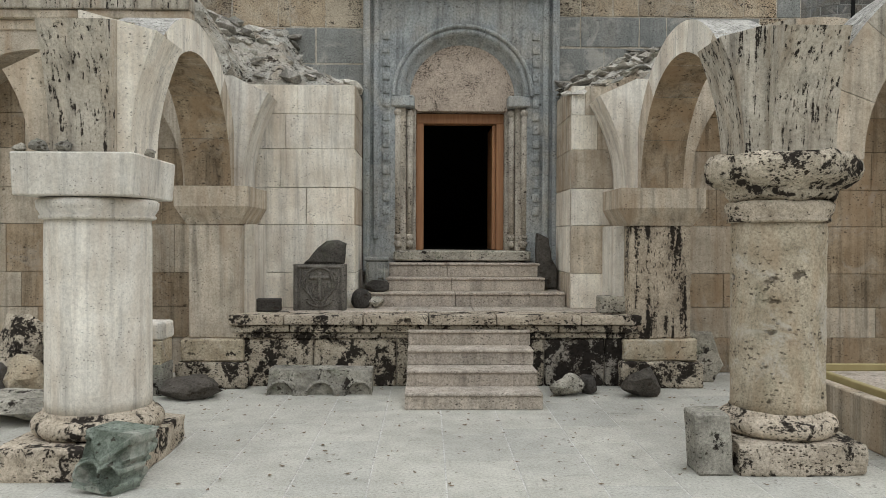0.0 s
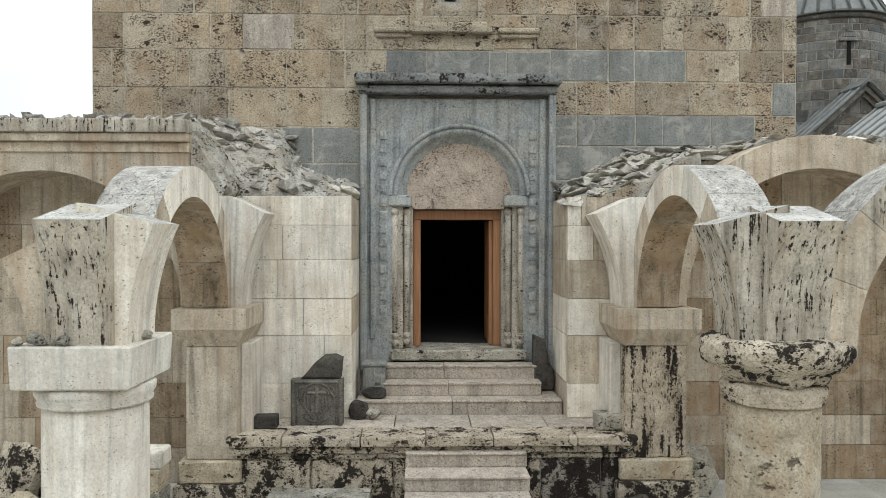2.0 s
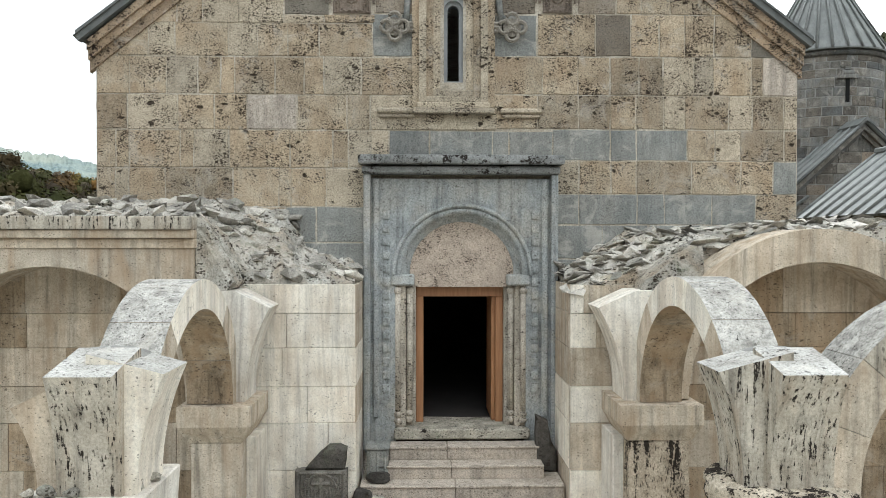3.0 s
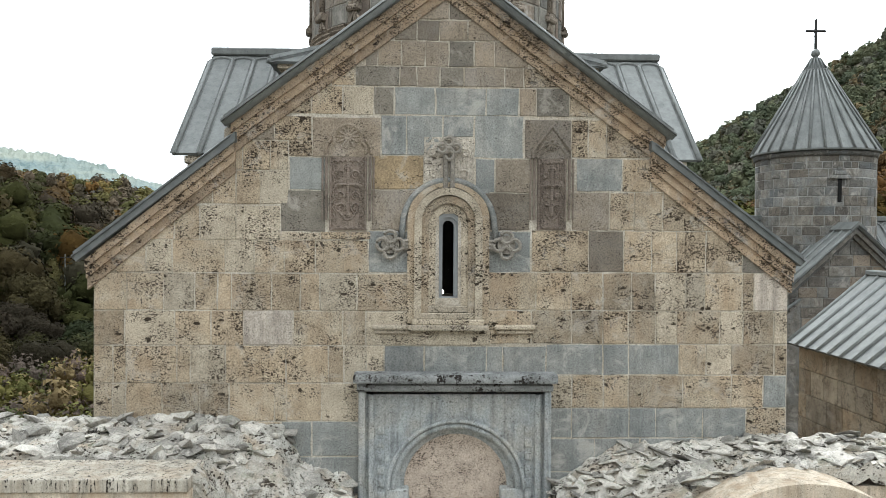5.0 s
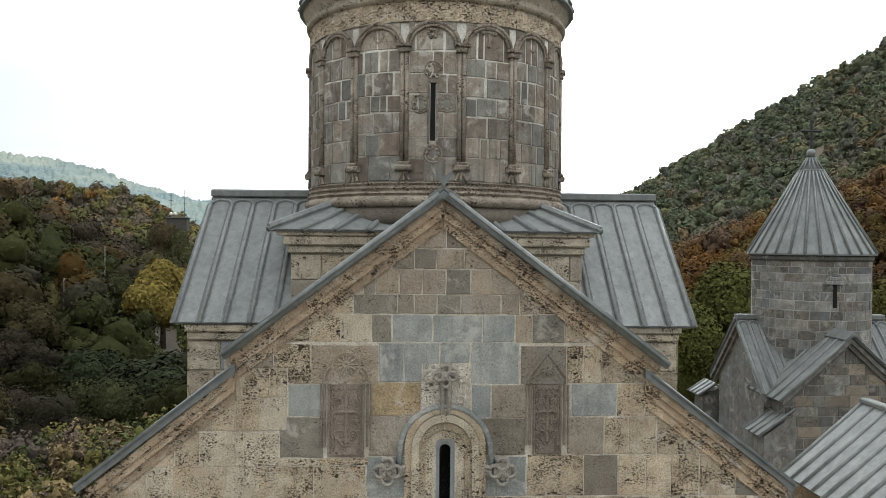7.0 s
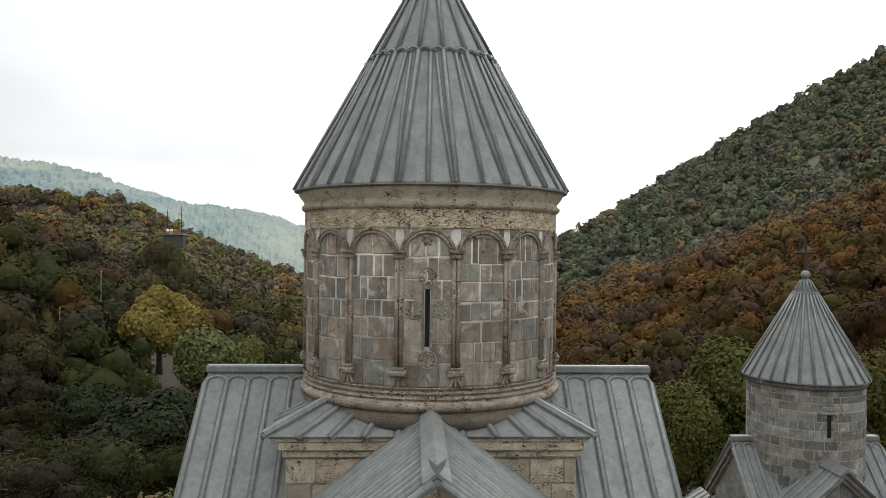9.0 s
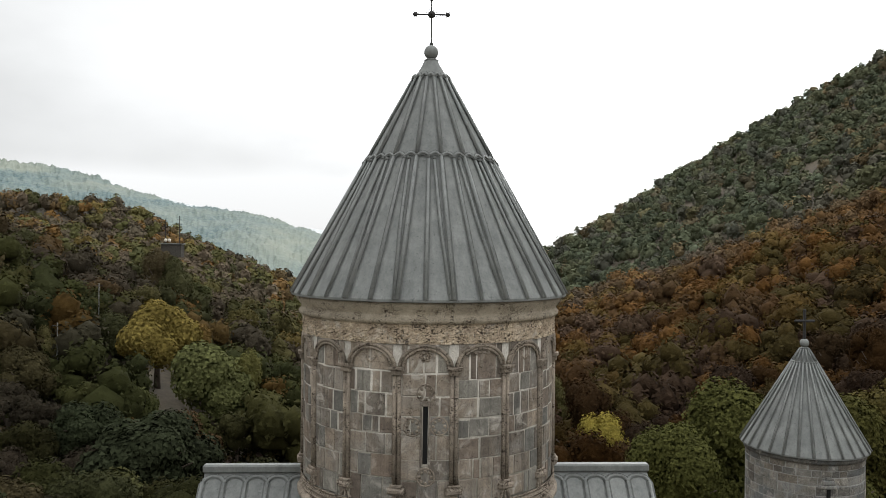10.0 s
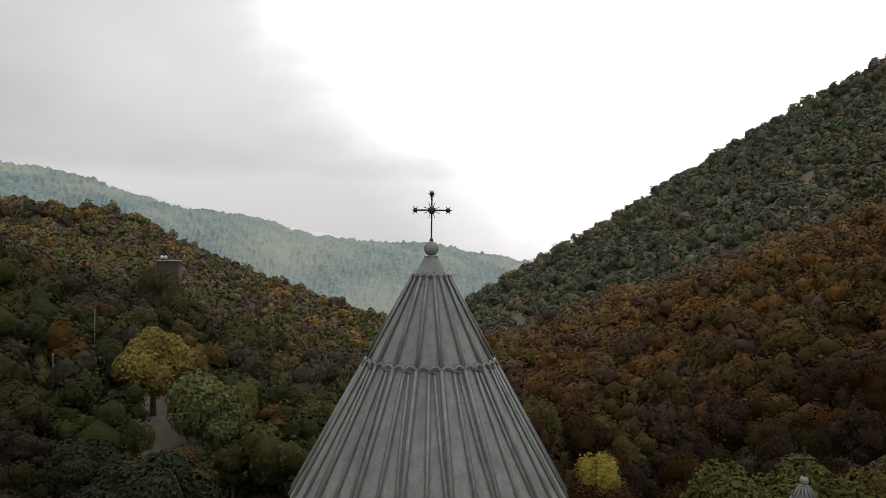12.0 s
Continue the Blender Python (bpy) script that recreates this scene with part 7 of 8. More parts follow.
        seamed_slope("arm_roof", ch, (cx + s * 1.5, 25.1, 8.06), (x1, 25.1, 8.06), (x1, 27.2, 5.85), (cx + s * 1.5, 27.2, 5.85), 3, arch=False, seam_r=0.05)
        bm = bmesh.new()
        box(bm, min(cx + s * 1.5, x1), max(cx + s * 1.5, x1), 24.96, 25.24, 8.07, 8.24, 0.02)
        part("ridge_cap", bm, ROOF, ch)
        for drop, out in ((0.06, 0.12), (0.20, 0.02)):
            for ya in (23.0, 27.25):
                bm = bmesh.new()
                prism(bm, [(25.1, 8.04 - drop), (25.1, 7.88 - drop), (ya, 5.70 - drop), (ya, 5.86 - drop)], x1 - s * 0.24, x1 - s * (0.12 - out), axis="x")
                part("rake_cornice", bm, CHAPEL, ch)
    # small roofs over the corners between the arms
    seamed_slope("corner_roof", ch, (11.17, 23.3, 5.56), (11.17, 22.3, 5.56), (10.0, 22.3, 4.70), (10.0, 23.3, 4.70), 3, arch=False, seam_r=0.04)
    bm = bmesh.new()
    prism(bm, [(10.2, -0.1), (11.2, -0.1), (11.2, 5.42), (10.2, 4.70)], 22.42, 23.4)
    part("corner_wall", bm, CHAPEL, ch)
    seamed_slope("corner_roof", ch, (10.66, 28.2, 5.42), (10.66, 27.2, 5.42), (9.98, 27.2, 4.98), (9.98, 28.2, 4.98), 3, arch=False, seam_r=0.04)
    bm = bmesh.new()
    prism(bm, [(10.15, -0.1), (10.8, -0.1), (10.8, 5.3), (10.15, 4.96)], 27.25, 28.1)
    part("corner_wall", bm, CHAPEL, ch)
    bm = bmesh.new()
    box(bm, 10.75, 15.2, 22.9, 27.4, -0.1, 5.4)
    part("body_wall", bm, CHAPEL, ch)


build_chapel()


def build_long_building():
    b = thing("stone_annex", (10.9, 15.0, 0), "low tuff building with a seamed grey sheet roof", "building")
    x0, x1, y0, y1 = 9.05, 13.4, 6.0, 18.25
    bm = bmesh.new()
    box(bm, x0, x1, y0, y1, -0.1, 4.78)
    prism(bm, [(x0, 4.78), (x1, 4.78), (11.2, 6.3)], y0, y1, axis="y")
    w = part("wall", bm, TUFF, b, "tan tuff wall")
    r = random.Random(5)
    zs = [0.0, 0.6, 1.2, 1.8, 2.4, 3.0, 3.6, 4.2, 4.74]
    for z0, z1 in zip(zs, zs[1:]):
        y = y0 + r.uniform(0, 0.5)
        while y < y1:
            d = r.uniform(0.5, 1.0)
            e = min(y + d, y1)
            bm = bmesh.new()
            prism(bm, [(y + .008, z0 + .008), (e - .008, z0 + .008), (e - .008, z1 - .008), (y + .008, z1 - .008)], x0 + 0.01, x0 - 0.04, axis="x", inset=0.01)
            part("stone", bm, r.choice((TUFF, TUFF, TUFF_PALE)), w)
            y = e
    seamed_slope("roof", b, (11.2, y0 - 0.2, 6.46), (11.2, 18.9, 6.46), (8.84, 18.45, 4.75), (8.84, y0 - 0.2, 4.75), 26, arch=False, seam_r=0.05)
    seamed_slope("roof", b, (11.2, y0 - 0.2, 6.46), (11.2, 18.9, 6.46), (13.6, 18.45, 4.75), (13.6, y0 - 0.2, 4.75), 26, arch=False, seam_r=0.05)
    bm = bmesh.new()
    box(bm, 11.08, 11.34, y0 - 0.2, 18.95, 6.48, 6.62, 0.03)
    part("ridge_cap", bm, ROOF, b)


build_long_building()


# ---------------------------------------------------------------- trees
GREENS = np.array([(0.080, 0.086, 0.030), (0.098, 0.098, 0.034), (0.064, 0.072, 0.030), (0.116, 0.104, 0.036)])
AUTUMN = np.array([(0.195, 0.105, 0.038), (0.225, 0.112, 0.032), (0.150, 0.088, 0.042), (0.130, 0.088, 0.048), (0.190, 0.135, 0.040)])
BARE = np.array([(0.108, 0.082, 0.066), (0.122, 0.090, 0.072), (0.092, 0.074, 0.060)])


def unit_ball(sub_):
    bm = bmesh.new()
    bmesh.ops.create_icosphere(bm, subdivisions=sub_, radius=1.0)
    bm.verts.ensure_lookup_table()
    v = np.array([q.co[:] for q in bm.verts])
    f = np.array([[q.index for q in t.verts] for t in bm.faces])
    bm.free()
    return v, f


BALLS = {k: unit_ball(k) for k in (1, 2, 3)}


def lumps(rs, centres, radii, heights_, level):
    """Lumpy leaf masses: one uneven ball for each centre, all in one array of triangles."""
    v, f = BALLS[level]
    n = len(centres)
    d = np.ones((n, len(v)))
    for amp, freq in ((0.16, 2.2), (0.12, 4.2), (0.09, 7.5)):
        k = rs.normal(size=(n, 3)) * freq
        d += amp * np.sin(k @ v.T + rs.uniform(0, 6.28, (n, 1)))
    p = v[None] * d[:, :, None] * np.stack([radii, radii, heights_], -1)[:, None, :]
    p = p + centres[:, None, :]
    tri = f[None] + (np.arange(n) * len(v))[:, None, None]
    return p.reshape(-1, 3), tri.reshape(-1, 3), len(v)


def foliage_mesh(name, lump, lump_tint, centres, normals, sizes, tints, seed):
    """Leaf masses with frayed sprays of leaves over them."""
    rs = np.random.RandomState(seed)
    n = len(centres)
    t = rs.normal(size=(n, 3))
    t -= (t * normals).sum(1)[:, None] * normals
    t /= np.linalg.norm(t, axis=1)[:, None] + 1e-9
    b = np.cross(normals, t)
    s = sizes[:, None]
    k = rs.uniform(0.5, 1.0, size=(n, 1))
    q = np.empty((n, 3, 3))
    q[:, 0] = centres - t * s - b * s * k * 0.6
    q[:, 1] = centres + t * s * 0.9 - b * s * k * 0.5
    q[:, 2] = centres + t * s * 0.1 + b * s * k + normals * s * 0.4
    lv, lt, _ = lump
    verts = np.concatenate([lv, q.reshape(-1, 3)])
    tris = np.concatenate([lt, np.arange(n * 3).reshape(-1, 3) + len(lv)]).astype(np.int32)
    me = bpy.data.meshes.new(name)
    me.vertices.add(len(verts))
    me.vertices.foreach_set("co", verts.reshape(-1))
    me.loops.add(len(tris) * 3)
    me.loops.foreach_set("vertex_index", tris.reshape(-1))
    me.polygons.add(len(tris))
    me.polygons.foreach_set("loop_start", np.arange(len(tris), dtype=np.int32) * 3)
    soft = np.zeros(len(tris), dtype=bool)
    soft[:len(lt)] = True
    me.polygons.foreach_set("use_smooth", soft)
    me.update(calc_edges=True)
    at = me.attributes.new("tint", "FLOAT_COLOR", "POINT")
    col = np.ones((len(verts), 4), dtype=np.float32)
    col[:len(lv), :3] = lump_tint
    col[len(lv):, :3] = np.repeat(tints, 3, axis=0)
    at.data.foreach_set("color", col.reshape(-1))
    me.materials.append(LEAF)
    return me


def tint_of(rs, x, y):
    """Colour of a tree by where it stands: russet on the lower right slope, mixed elsewhere; haze and low-ground shade
    included.
    """
    k = noise.noise((x * 0.014, y * 0.014, 1.5)) + 0.35 * noise.noise((x * 0.05, y * 0.05, 4.0))
    q = rs.uniform()
    if x > 0:
        red = 0.22 + 0.60 * math.exp(-((y - 235) / 75.0) ** 2) + 0.40 * k
    else:
        red = 0.06 + 0.30 * k + (0.16 if y > 165 else 0.0)
    if q < red:
        base = AUTUMN[rs.randint(len(AUTUMN))]
    elif q < red + (0.22 if x > 0 else 0.40 if y > 165 else 0.16):
        base = BARE[rs.randint(len(BARE))]
    else:
        base = GREENS[rs.randint(len(GREENS))]
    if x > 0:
        # haze put into the tint: right-hand trees turn grey-green with distance
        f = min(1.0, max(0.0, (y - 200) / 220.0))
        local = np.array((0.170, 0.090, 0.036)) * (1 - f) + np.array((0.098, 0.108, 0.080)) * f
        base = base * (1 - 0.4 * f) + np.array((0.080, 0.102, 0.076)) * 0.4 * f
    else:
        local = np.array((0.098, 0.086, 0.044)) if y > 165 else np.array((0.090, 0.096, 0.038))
    # the last factor darkens nearer trees, painting in the low ground's shade
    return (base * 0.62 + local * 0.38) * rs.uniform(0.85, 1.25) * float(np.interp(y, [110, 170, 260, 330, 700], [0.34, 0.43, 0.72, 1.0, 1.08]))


def crown(rs, c, r, h, tint, lobes, n, spray, core=0.88):
    """A crown of leafy lobes round c: lump centres, radii, heights and tints, then the sprays over them."""
    lc = rs.normal(size=(lobes, 3))
    lc /= np.linalg.norm(lc, axis=1)[:, None]
    lc[:, 2] = np.where(lc[:, 2] < -0.55, -lc[:, 2], lc[:, 2])
    lc = lc * rs.uniform(0.40, 0.66, (lobes, 1))
    lc[0] = 0
    rad = rs.uniform(0.30, 0.46, lobes)
    rad[0] = 0.62
    scale = np.array([r, r, h])
    pick = rs.randint(0, lobes, n)
    d = rs.normal(size=(n, 3))
    d /= np.linalg.norm(d, axis=1)[:, None]
    out = d + lc[pick] * 0.9
    d = np.where((out * lc[pick]).sum(1)[:, None] < 0, -d, d)
    p = (lc[pick] + d * rad[pick][:, None] * rs.uniform(0.74, 1.14, (n, 1))) * scale + c
    nn = d / scale * r + rs.normal(size=(n, 3)) * 0.28 + np.array((0.0, 0.0, 0.18))
    nn /= np.linalg.norm(nn, axis=1)[:, None]
    shade = rs.uniform(0.86, 1.16, lobes)
    lt = tint[None, :] * shade[:, None]
    tt = tint[None, :] * (shade[pick] * rs.uniform(0.88, 1.14, n))[:, None]
    return (lc * scale + c, rad * r * core, rad * h * core, lt), (p, nn, rs.uniform(0.7, 1.3, n) * spray * r, tt)


def joined_crowns(name, rs, crowns, level, seed):
    """One mesh out of many crowns."""
    lc, lr, lh, lt = (np.concatenate([q[0][k] for q in crowns]) for k in range(4))
    p, nn, sz, tt = (np.concatenate([q[1][k] for q in crowns]) for k in range(4))
    lump = lumps(rs, lc, lr, lh, level)
    return foliage_mesh(name, lump, np.repeat(lt, lump[2], axis=0), p, nn, sz, tt, seed)


def build_forest():
    rs = np.random.RandomState(11)
    near, middle, far = [], [], []
    y = 112.0
    while y < 720:
        step = 5.4 + y * 0.006 + (1.6 if y > 310 else 0.0)
        u = -0.66
        while u < 0.78:
            x = u * y + rs.normal() * step * 0.33
            yy = y + rs.normal() * step * 0.35
            u += step / y * rs.uniform(0.8, 1.2)
            z = float(height(x, yy))
            if yy > 320 and z < -24 and abs(x) > 70:
                continue
            if 212 < yy < 226 and abs(x + 71 * yy / 223) < 5:
                continue
            if any((x - q[0]) ** 2 + (yy - q[1]) ** 2 < (q[3] + 1.5) ** 2 for q in PLACED):
                continue
            r = rs.uniform(3.6, 7.0) * (1.0 + (0.0009 if yy > 310 else 0.0004) * yy)
            h = r * rs.uniform(0.85, 1.2)
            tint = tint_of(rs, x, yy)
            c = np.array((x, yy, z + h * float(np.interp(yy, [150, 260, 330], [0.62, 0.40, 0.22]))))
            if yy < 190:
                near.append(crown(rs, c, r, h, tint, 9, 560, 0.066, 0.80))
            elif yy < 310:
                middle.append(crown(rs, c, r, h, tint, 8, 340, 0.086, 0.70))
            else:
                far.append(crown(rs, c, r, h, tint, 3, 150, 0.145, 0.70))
        y += step * 0.82
    label = "dense autumn woods of green, russet and bare trees on the hillsides"
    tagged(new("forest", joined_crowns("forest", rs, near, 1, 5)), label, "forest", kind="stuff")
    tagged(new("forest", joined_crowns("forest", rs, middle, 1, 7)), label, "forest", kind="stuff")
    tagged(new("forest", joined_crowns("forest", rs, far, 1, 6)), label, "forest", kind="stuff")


def build_tree(name, x, y, ht, r, tint, seed, label, zb=None, n=6000):
    z = float(height(x, y)) if zb is None else zb
    rs = np.random.RandomState(seed)
    t = thing(name, (x, y, z), label, "tree", group="trees behind the church")
    rr = random.Random(seed)
    trunk_h = ht * 0.55
    bm = bmesh.new()
    lean = Vector((rr.uniform(-0.3, 0.3), rr.uniform(-0.3, 0.3), 0))
    base = Vector((x, y, z - 0.3))
    tp = [base + lean * f + Vector((0, 0, (trunk_h + 0.3) * f)) for f in (0, 0.35, 0.7, 1.0)]
    tube(bm, tp, [r * 0.085, r * 0.07, r * 0.05, r * 0.03], 8)
    for k in range(7):
        a = rr.uniform(0, 6.28)
        f = rr.uniform(0.45, 0.98)
        p = base + lean * f + Vector((0, 0, (trunk_h + 0.3) * f))
        q = p + Vector((math.cos(a) * r * 0.65, math.sin(a) * r * 0.65, ht * rr.uniform(0.12, 0.3)))
        tube(bm, [p, p.lerp(q, 0.5) + Vector((0, 0, 0.15)), q], [r * 0.035, r * 0.025, r * 0.01], 6)
    part("trunk", bm, BARK, t, smooth=True)
    h = ht * 0.48
    one = crown(rs, np.array((0, 0, ht - h)), r, h, np.array(tint), 14, int(n * 0.8), 0.030 if y < 60 else 0.046, 0.74)
    ob = new("crown", joined_crowns("crown", rs, [one], 2, seed))
    ob.parent = t
    return t


# trees that stand out: x, y, height, radius, leaf colour, words
PLACED = [
    (-46.6, 138, 16.0, 7.6, (0.36, 0.275, 0.075), "yellow-leaved autumn tree on the slope"),
    (-40.2, 141, 14.5, 3.4, (0.343, 0.218, 0.073), "russet-yellow tree on the slope"),
    (-33.1, 125, 16.5, 8.2, (0.190, 0.201, 0.076), "olive green spreading tree on the slope"),
    (-29.0, 129, 16.0, 4.0, (0.227, 0.215, 0.071), "yellow-olive tree on the slope"),
    (-42.3, 116, 7.8, 3.6, (0.143, 0.152, 0.058), "small round green tree on the slope"),
    (-42.2, 98, 10.6, 5.4, (0.053, 0.064, 0.033), "dark green spreading tree on the slope"),
    (-31.0, 104, 10.0, 4.6, (0.126, 0.077, 0.039), "rust-brown tree on the slope"),
    (-30.5, 88, 12.8, 8.2, (0.056, 0.066, 0.035), "broad dark green tree below the church"),
    (-55.6, 110, 10.6, 4.6, (0.093, 0.079, 0.038), "olive-brown tree on the slope"),
    (-60.4, 125, 8.0, 2.5, (0.176, 0.156, 0.063), "small yellow-green tree on the slope"),
    (-61.6, 172, 11.3, 5.5, (0.149, 0.132, 0.055), "olive tree on the slope"),
    (-45.2, 173, 9.5, 3.5, (0.095, 0.108, 0.062), "dark green tree on the slope"),
    (-16.8, 131, 12.0, 5.2, (0.143, 0.132, 0.053), "olive tree in the valley"),
    (-55.9, 140, 10.5, 3.6, (0.104, 0.108, 0.050), "dark olive tree on the slope"),
    (-61.4, 218, 11.8, 5.4, (0.114, 0.121, 0.050), "green tree near the ridge"),
    (-44.6, 196, 11.0, 5.2, (0.169, 0.145, 0.053), "yellowing green tree on the slope"),
    (-66.0, 211, 18.9, 5.2, (0.145, 0.143, 0.066), "olive tree near the ridge"),
    (-71.5, 213, 18.4, 5.2, (0.158, 0.125, 0.066), "brown-leaved tree near the ridge"),
    (-40.5, 76, 9.0, 4.4, (0.095, 0.077, 0.039), "olive-brown tree below the church"),
    (-28.0, 70, 9.5, 5.0, (0.101, 0.101, 0.039), "light green tree below the church"),
    (-36.0, 60, 8.5, 4.2, (0.059, 0.066, 0.033), "dark green tree below the church"),
    (-24.0, 56, 8.5, 4.0, (0.074, 0.077, 0.034), "green tree below the church"),
    (-29.5, 47, 7.5, 3.8, (0.090, 0.075, 0.036), "olive-brown tree below the church"),
    (22.6, 90, 10.4, 3.8, (0.475, 0.383, 0.079), "tall yellow tree behind the church"),
    (21.7, 122, 11.0, 4.2, (0.156, 0.140, 0.055), "olive tree at the foot of the hill"),
    (14.2, 40.5, 9.2, 3.6, (0.171, 0.175, 0.053), "light-green tree behind the small church"),
    (18.0, 42, 11.0, 4.6, (0.162, 0.165, 0.050), "large light-green tree behind the small church"),
    (23.0, 42.5, 11.4, 4.8, (0.169, 0.160, 0.049), "broad light-green tree behind the small church"),
    (28.5, 43, 11.0, 4.8, (0.193, 0.158, 0.050), "yellow-green tree beside the small church"),
    (20.5, 37.5, 7.4, 3.4, (0.158, 0.160, 0.050), "drooping green tree behind the small church"),
]


def build_near_trees():
    rs = np.random.RandomState(4)
    for t, (x, y, ht, r, tint, lab) in enumerate(PLACED):
        build_tree("tree", x, y, ht, r, tuple((0.39 if x > 10 and y < 60 else 0.48) * q for q in tint), 40 + t, lab, n=30000 if y < 60 and x > 0 else 16000 if y < 60 or r > 6 else 9000)
    k = 0
    rows = [(y, -0.66, -0.11) for y in (50, 60, 71, 83, 95, 107)] + [(y, 0.03, 0.74) for y in (66, 77, 88, 99, 109)]
    for y, u, end in rows:
        while u < end:
            x = u * y + rs.uniform(-1.5, 1.5)
            yy = y + rs.uniform(-4, 4)
            u += (7.2 / y) * rs.uniform(0.85, 1.2)
            r = rs.uniform(3.2, 4.8)
            if -13 < x < 0 or ((x + 20.5) / 5.5) ** 2 + ((yy - 101) / 8.0) ** 2 < 1:
                continue
            if any((x - q[0]) ** 2 + (yy - q[1]) ** 2 < (q[3] + 0.8) ** 2 for q in PLACED):
                continue
            # closest rows darkened again, the same painted shade
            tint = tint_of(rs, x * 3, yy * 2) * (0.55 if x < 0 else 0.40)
            ht = rs.uniform(7.0, 10.5) * (0.82 if x < 0 else 1.15)
            kind = "russet" if tint[0] > tint[1] * 1.3 else "green"
            where = "on the slope below the church" if x < 0 else "at the foot of the hill"
            build_tree("tree", x, yy, ht, r, tint, 100 + k, "%s broadleaf tree %s" % (kind, where), n=4000)
            k += 1


build_forest()
build_near_trees()


def build_thicket():
    """Brown and green brushwood that fills the slope beside the church and between its trees."""
    rs = np.random.RandomState(77)
    crowns = []
    for k in range(1500):
        if k < 520:
            x, y = rs.uniform(-30, -6.2), rs.uniform(11.5, 40)
            if x > -7.0 - (y - 11) * 0.05:
                continue
            r, h, n, sp = rs.uniform(0.8, 1.5), rs.uniform(0.9, 2.0), 210, 0.085
        else:
            y = rs.uniform(40, 116)
            x = rs.uniform(-0.66, 0.30) * y
            if ((x + 20.5) / 5.5) ** 2 + ((y - 101) / 8.0) ** 2 < 1 or (x > 8 and y < 62):
                continue
            r, h, n, sp = rs.uniform(1.2, 2.2), rs.uniform(0.9, 1.9), 34, 0.13
        z = float(height(x, y))
        base = (BARE[rs.randint(3)] if rs.uniform() < 0.35 else GREENS[rs.randint(4)]) * rs.uniform(0.75, 1.2)
        if rs.uniform() < 0.16:
            base = np.array((0.20, 0.150, 0.075)) * rs.uniform(0.7, 1.1)
        # brushwood past 40 m at half tint, shade put into its colour
        crowns.append(crown(rs, np.array((x, y, z + h * 0.6)), r, h, base * (1.0 if y < 40 else 0.5), 6, n, sp, 0.45))
    me = joined_crowns("brushwood", rs, crowns, 1, 9)
    tagged(new("brushwood", me), "brown and green brushwood on the slope beside the church", "bushes", kind="stuff")


build_thicket()


def build_hill_station():
    x, y = -71.0, 223.0
    z = 16.0
    st = thing("relay_hut", (x, y, z), "small pale relay hut with antennas on the wooded ridge", "hut")
    bm = bmesh.new()
    box(bm, x - 2.6, x + 3.2, y - 1.5, y + 1.5, z - 2.2, z + 1.6, 0.05)
    part("wall", bm, DARKROCK, st)
    bm = bmesh.new()
    box(bm, x - 0.8, x + 1.4, y - 1.0, y + 1.0, float(height(x, y)) - 0.5, z - 2.2, 0.05)
    part("plinth", bm, DARKROCK, st)
    bm = bmesh.new()
    box(bm, x - 3.0, x + 3.6, y - 1.9, y + 1.9, z + 1.6, z + 1.85, 0.05)
    part("roof", bm, ROOF, st)
    for dx, hh in ((-1.8, 9.0), (2.2, 10.0)):
        bm = bmesh.new()
        tube(bm, [(x + dx, y, z), (x + dx, y, z + hh)], 0.10, 6)
        for k in range(3):
            tube(bm, [(x + dx - 0.7, y, z + hh * (0.6 + 0.15 * k)), (x + dx + 0.7, y, z + hh * (0.6 + 0.15 * k))], 0.05, 5)
        part("antenna", bm, IRON, st)
    for dx in (-1.4, -0.3):
        bm = bmesh.new()
        bmesh.ops.create_uvsphere(bm, u_segments=12, v_segments=8, radius=0.5, matrix=Matrix.Translation((x + dx, y - 1.2, z + 2.8)))
        part("dish", bm, TRAV_W, st, smooth=True)


build_hill_station()


def build_poles():
    for px, py, hh in ((-62.0, 150.0, 12.0), (-57.0, 122.0, 10.5), (-19.0, 96.0, 3.6)):
        z = float(height(px, py))
        p = thing("utility_pole", (px, py, z), "grey utility pole among the trees", "pole", group="poles on the slope")
        bm = bmesh.new()
        tube(bm, [(px, py, z - 0.5), (px, py, z + hh)], [0.16, 0.10], 8)
        part("post", bm, CHAPEL, p)
        bm = bmesh.new()
        tube(bm, [(px - 0.8, py, z + hh - 0.5), (px + 0.8, py, z + hh - 0.5)], 0.06, 6)
        part("crossarm", bm, IRON, p)


build_poles()

# ---------------------------------------------------------------- facing stones of the front, the drum and the paving, last
FRONT_STONE = {"t": (TUFF,), "p": (TUFF_PALE,), "s": (TUFF_SPONGE,), "b": (TUFF_BROWN,), "d": (TUFF_DUSK,), "o": (TUFF_OCHRE,), "g": (ANDESITE,), "w": (STEP,)}
front_rng = random.Random(17)


def hewn(poly, r, step=0.16, amount=0.007):
    """The outline of a block, its edges broken up a little."""
    out = []
    for p, q in zip(poly, poly[1:] + poly[:1]):
        n = max(1, int(math.hypot(q[0] - p[0], q[1] - p[1]) / step))
        for k in range(n):
            out.append((p[0] + (q[0] - p[0]) * k / n + r.uniform(-amount, amount), p[1] + (q[1] - p[1]) * k / n + r.uniform(-amount, amount)))
    return out


